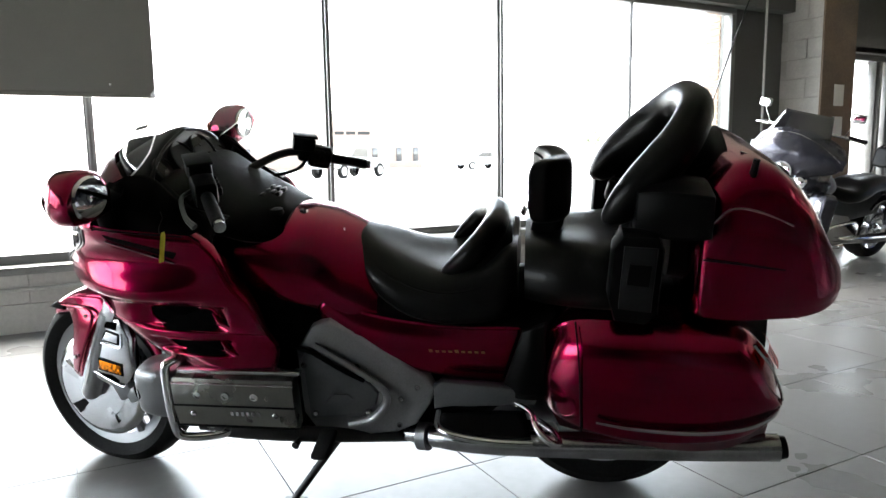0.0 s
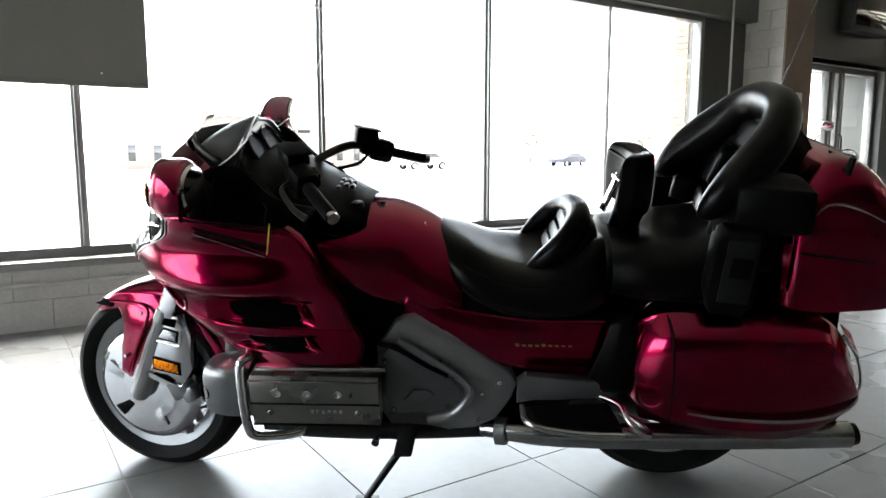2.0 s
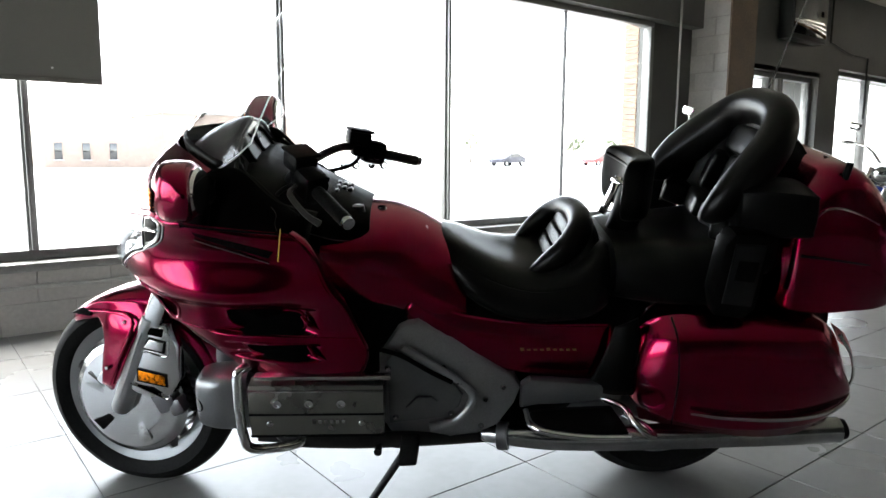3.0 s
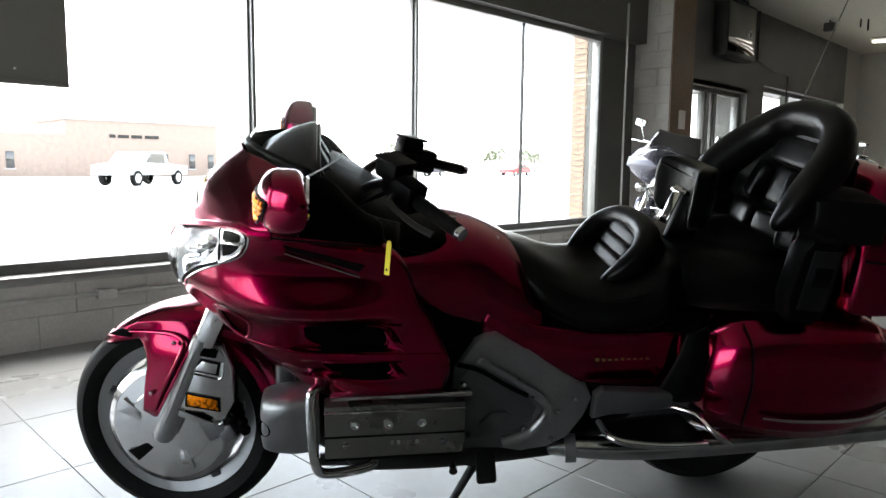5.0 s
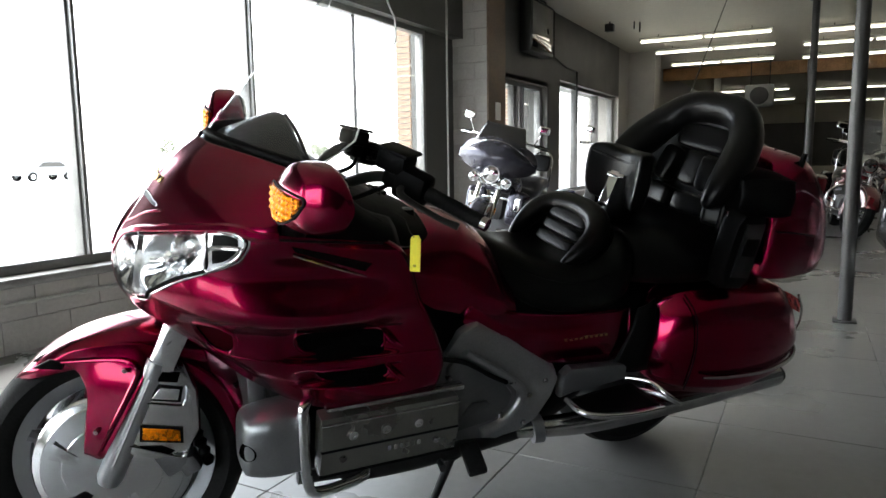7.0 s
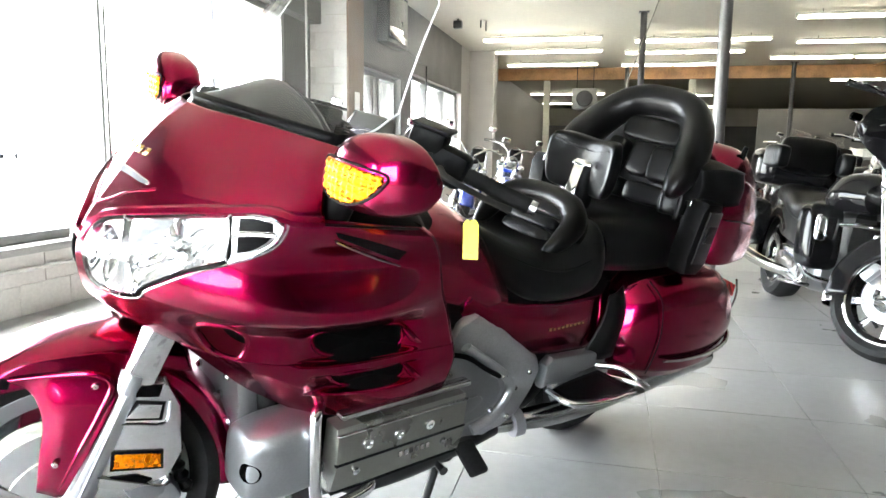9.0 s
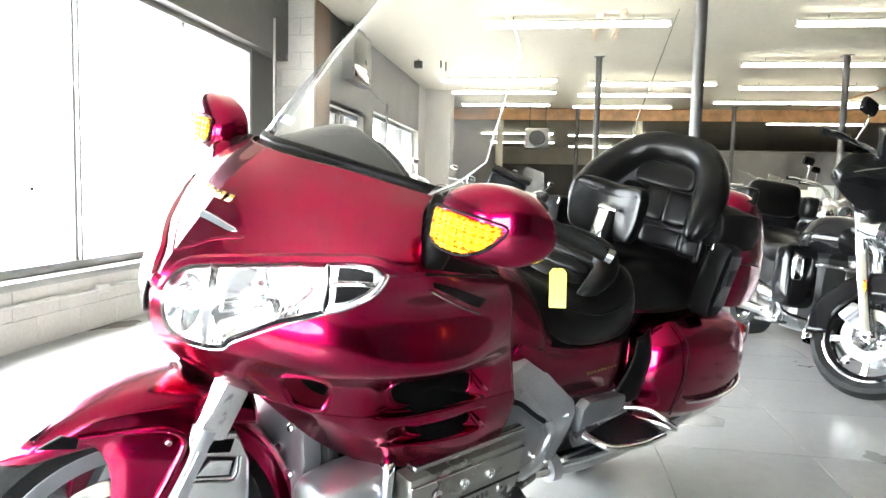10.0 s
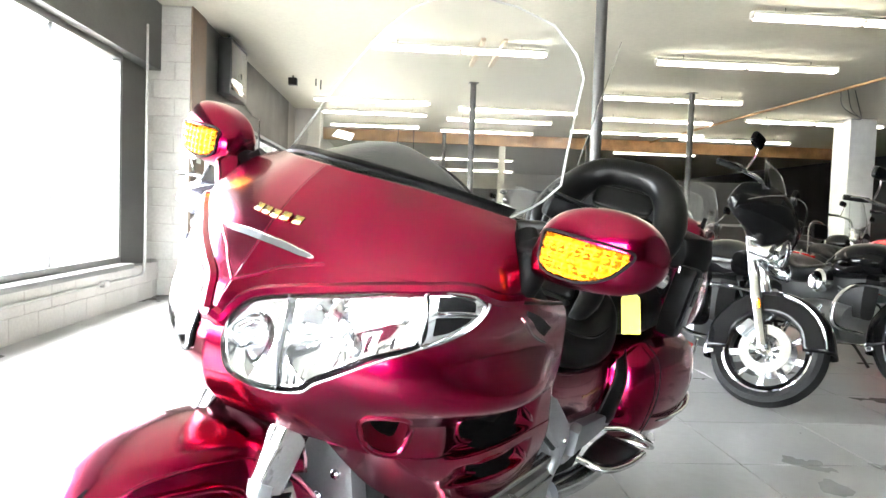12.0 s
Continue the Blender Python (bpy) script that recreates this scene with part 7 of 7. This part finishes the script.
part("display", block(blank(), (0.05, 0.34, 0.26), (0, 0, 0.30), (0, -12, 0), 0.01), COUNTER_TOP, till)
part("screen", block(blank(), (0.01, 0.26, 0.17), (-0.031, 0, 0.30), (0, -12, 0), 0.002), SCREEN, till)
bm = block(blank(), (0.04, 6.5, 2.25), (19.0, -5.5, 1.125), (0, 0, 0), 0.005)
tagged(part("back_board", bm, WALL_DARK), "black display board behind the counter", "board")
bm = block(blank(), (0.16, 0.16, 2.9), (17.6, -0.4, 1.45), (0, 0, 0), 0.005)
fixed("beam_post", bm, WALL_CREAM, "cream painted post under the beam")
bm = block(blank(), (0.16, 0.16, 2.9), (17.6, 3.2, 1.45), (0, 0, 0), 0.005)
fixed("beam_post_end", bm, WALL_CREAM, "cream painted post under the beam")

# ---- parking lot, building and cars outside ----
bld = thing("brick_building", pose(24.0, 62.0, -0.17), "low pale brick building across the parking lot", "building")
part("wall", block(blank(), (13.0, 10.0, 4.6), (0, 5, 2.3), (0, 0, 0), 0.02), PALE_BRICK, bld)
part("roof", block(blank(), (13.3, 10.3, 0.25), (0, 5, 4.7), (0, 0, 0), 0.03), COUNTER_TOP, bld)
part("wing", block(blank(), (9.0, 8.0, 3.4), (-11.0, 4, 1.7), (0, 0, 0), 0.02), PALE_BRICK, bld)
for x in (-14.5, -12.5, -10.5, 1.5, 4.0, 5.8):
    w = part("window", block(blank(), (0.55, 0.1, 1.3), (x, -0.03, 1.3), (0, 0, 0), 0.01), SCREEN, bld)
    part("sill", block(blank(), (0.75, 0.16, 0.1), (x, -0.06, 0.6), (0, 0, 0), 0.01), COUNTER_TOP, w)
for k, w in enumerate((0.5, 0.9, 0.9, 1.2)):
    part("sign_bar", block(blank(), (w, 0.06, 0.28), (-2.9 + (0, 0.9, 2.0, 3.3)[k], -0.05, 3.35), (0, 0, 0), 0.01), BLACK_METAL, bld)


def vehicle(m, label, paint, cat, pickup):
    root = thing(cat.replace(" ", "_"), m, label, cat, "parked vehicles")
    ln, w = (5.6, 1.95) if pickup else (4.5, 1.8)
    prof = [(-2.8, 0.55), (-2.8, 1.05), (-0.9, 1.08), (-0.7, 1.75), (0.75, 1.75), (1.35, 1.15), (2.75, 1.05), (2.8, 0.55)] if pickup else [(-2.2, 0.4), (-2.2, 0.85), (-1.6, 0.98), (-0.9, 1.4), (0.6, 1.4), (1.2, 0.95), (2.2, 0.8), (2.25, 0.4)]
    part("body", plate(blank(), prof, w, Matrix.Identity(4), 0, 0.06), paint, root)
    for s in (-1, 1):
        part("side_window", plate(blank(), [(-0.6, 1.15), (-0.5, 1.65), (0.65, 1.65), (1.1, 1.2)] if pickup else [(-1.2, 1.0), (-0.8, 1.32), (0.5, 1.32), (0.95, 1.0)], 0.02, Matrix.Translation((0, s * w / 2, 0))), SCREEN, root)
    for x in ((-1.8, 1.8) if pickup else (-1.4, 1.4)):
        for s in (-1, 1):
            r = 0.40 if pickup else 0.32
            wh = part("wheel", lathe(blank(), [(0.001, s * 0.10), (r * 0.6, s * 0.11), (r * 0.62, s * 0.06)], Matrix.Translation((x, s * (w / 2 - 0.08), r)), 24), DULL_CHROME, root)
            part("tyre", lathe(blank(), [(r * 0.6, -0.10), (r * 0.95, -0.11), (r, 0), (r * 0.95, 0.11), (r * 0.6, 0.10)], Matrix.Translation((x, s * (w / 2 - 0.08), r)), 28), RUBBER, wh)
    return root


vehicle(pose(14.1, 38.3, -0.17, 0, 0, 214), "pale pickup truck parked across the lot", CAR_PAINT, "pickup truck", True)
vehicle(pose(52.0, 56.0, -0.17, 0, 0, 190), "pale car parked far across the lot", SILVER_PAINT, "car", False)
vehicle(pose(66.0, 55.0, -0.17, 0, 0, 186), "red car parked far across the lot", BRIGHT_RED, "car", False)
vehicle(pose(30.0, 50.0, -0.17, 0, 0, 184), "pale car parked far across the lot", CAR_PAINT, "car", False)
LEAF = material("pale_spring_leaves", (0.07, 0.10, 0.035), 0.6, 0, 0, 0.3, 3, 20)
BARK = material("grey_bark", (0.12, 0.10, 0.08), 0.8, 0, 0, 0.3, 4, 30)
rng = random.Random(5)


def tree(x, y, h):
    root = thing("tree", pose(x, y, -0.17), "leafy tree far beyond the parking lot", "tree", "far trees")
    bm = tube(blank(), [(0, 0, 0), (0.05, 0, h * 0.4), (0, 0.1, h * 0.8)], [0.16, 0.11, 0.03], 8)
    for k in range(6):
        a = k * 1.05
        tube(bm, [(0.03, 0, h * (0.35 + 0.05 * k)), (0.8 * math.cos(a), 0.8 * math.sin(a), h * (0.5 + 0.06 * k))], [0.05, 0.015], 6)
    part("trunk", bm, BARK, root)
    verts, faces = [], []
    for k in range(700):
        a, e, r = rng.uniform(0, 6.28), rng.uniform(-0.8, 1.4), rng.uniform(0.5, 1.0) ** 0.6
        lump = 1 + 0.3 * math.sin(3 * a + 2 * e)
        c = Vector((math.cos(a) * math.cos(e), math.sin(a) * math.cos(e), math.sin(e) * 0.8)) * (h * 0.34 * r * lump) + Vector((0, 0, h * 0.66))
        u = Vector((rng.gauss(0, 1), rng.gauss(0, 1), rng.gauss(0, 1))).normalized()
        v = u.orthogonal().normalized()
        s = rng.uniform(0.10, 0.22)
        i = len(verts)
        verts += [c + u * s, c + v * s * 0.6, c - u * s, c - v * s * 0.6]
        faces.append((i, i + 1, i + 2, i + 3))
    me = bpy.data.meshes.new("crown")
    me.from_pydata(verts, [], faces)
    me.materials.append(LEAF)
    ob = new("crown", me)
    ob.parent = root


for x, y, h in ((67, 80, 4.6), (92, 82, 4.2), (97, 84, 4.8), (103, 83, 4.4), (110, 86, 4.0)):
    tree(x, y, h)

# brick return of the outer wall beside the window, brick by brick
jamb = slab("wall_outer_return", (6.115, WALL_Y + 0.312, -0.2), (6.5, WALL_Y + 0.515, 3.3), BRICK_MORTAR, "outdoor brick return beside the window")
screen_wall = slab("wall_outer_porch", (10.5, 5.44, -0.2), (11.0, 6.0, 3.0), BRICK_MORTAR, "outdoor brick porch pillar beyond the entrance")
for wall, place in ((jamb, (6.109, WALL_Y + 0.413, 1, 0.0)), (screen_wall, (10.494, 5.54, 3, 0.09))):
    bm = block(blank(), (0.19 if wall is jamb else 0.178, 0.012, 0.055), (0, 0, 0), (0, 0, 0), 0.003, 1)
    shade(bm)
    me = bpy.data.meshes.new("brick")
    bm.to_mesh(me)
    bm.free()
    me.materials.append(BRICK)
    x, y, count, shift = place
    for r in range(40):
        for k in range(count - (1 if shift and r % 2 else 0)):
            ob = new("brick", me)
            ob.matrix_world = pose(x, y + 0.186 * k + (shift if r % 2 else 0.0), 0.02 + r * 0.067, 0, 0, 90)
            ob.parent = wall

# concrete blocks of the low wall and of the pier
bm = block(blank(), (0.396, 0.012, 0.196), (0, 0, 0), (0, 0, 0), 0.003, 1)
shade(bm)
me = bpy.data.meshes.new("concrete_block")
bm.to_mesh(me)
bm.free()
me.materials.append(BLOCK)
low, pier = bpy.data.objects["wall_window_low"], bpy.data.objects["wall_step"]
for r in range(2):
    for k in range(25):
        x = -3.1 + 0.4 * k + (0.2 if r % 2 else 0)
        ob = new("concrete_block", me)
        ob.matrix_world = pose(x, WALL_Y + 0.009, 0.085 + 0.2 * r)
        ob.parent = low
sizes = {}
for wide in (0.392, 0.16, 0.296):
    bm = block(blank(), (wide, 0.012, 0.19), (0, 0, 0), (0, 0, 0), 0.003, 1)
    shade(bm)
    sizes[wide] = bpy.data.meshes.new("concrete_block")
    bm.to_mesh(sizes[wide])
    bm.free()
    sizes[wide].materials.append(BLOCK)
for r in range(16):
    for y, wide in (((0.20, 0.392),) if r % 2 else ((0.084, 0.16), (0.320, 0.296))):
        ob = new("concrete_block", sizes[wide])
        ob.matrix_world = pose(STEP_X + 0.009, STEP_Y + y, 0.105 + 0.2 * r, 0, 0, 90)
        ob.parent = pier

# floor tiles: the ones near the camera's way singly, the rest joined
TILE = 0.61
bm = block(blank(), (TILE - 0.003, TILE - 0.003, 0.006), (0, 0, 0), (0, 0, 0), 0.0015, 1)
shade(bm)
me = bpy.data.meshes.new("floor_tile")
bm.to_mesh(me)
bm.free()
me.materials.append(FLOOR_MAT)
rest_v, rest_f = [], []
for i in range(int((X1 - X0) / TILE) + 1):
    for j in range(int((WALL_Y - Y0) / TILE) + 1):
        x, y = X0 + 0.26 + (i - 0.5) * TILE, WALL_Y + 0.012 + 0.06 - (j + 0.5) * TILE
        if x > X1 - 0.1 or y > WALL_Y:
            continue
        if -1.2 < x < 6.5 and -1.3 < y:
            ob = new("floor_tile", me)
            ob.matrix_world = pose(x, y, -0.003)
            ob.parent = floor
        else:
            h = TILE / 2 - 0.0015
            k = len(rest_v)
            rest_v += [(x - h, y - h, 0), (x + h, y - h, 0), (x + h, y + h, 0), (x - h, y + h, 0), (x - h, y - h, -0.004), (x + h, y - h, -0.004), (x + h, y + h, -0.004), (x - h, y + h, -0.004)]
            rest_f += [(k, k + 1, k + 2, k + 3), (k, k + 4, k + 5, k + 1), (k + 1, k + 5, k + 6, k + 2), (k + 2, k + 6, k + 7, k + 3), (k + 3, k + 7, k + 4, k)]
me = bpy.data.meshes.new("floor_tiles_far")
me.from_pydata(rest_v, [], rest_f)
me.materials.append(FLOOR_MAT)
far_tiles = tagged(new("floor_tiles_far", me), kind="stuff")
far_tiles.parent = floor
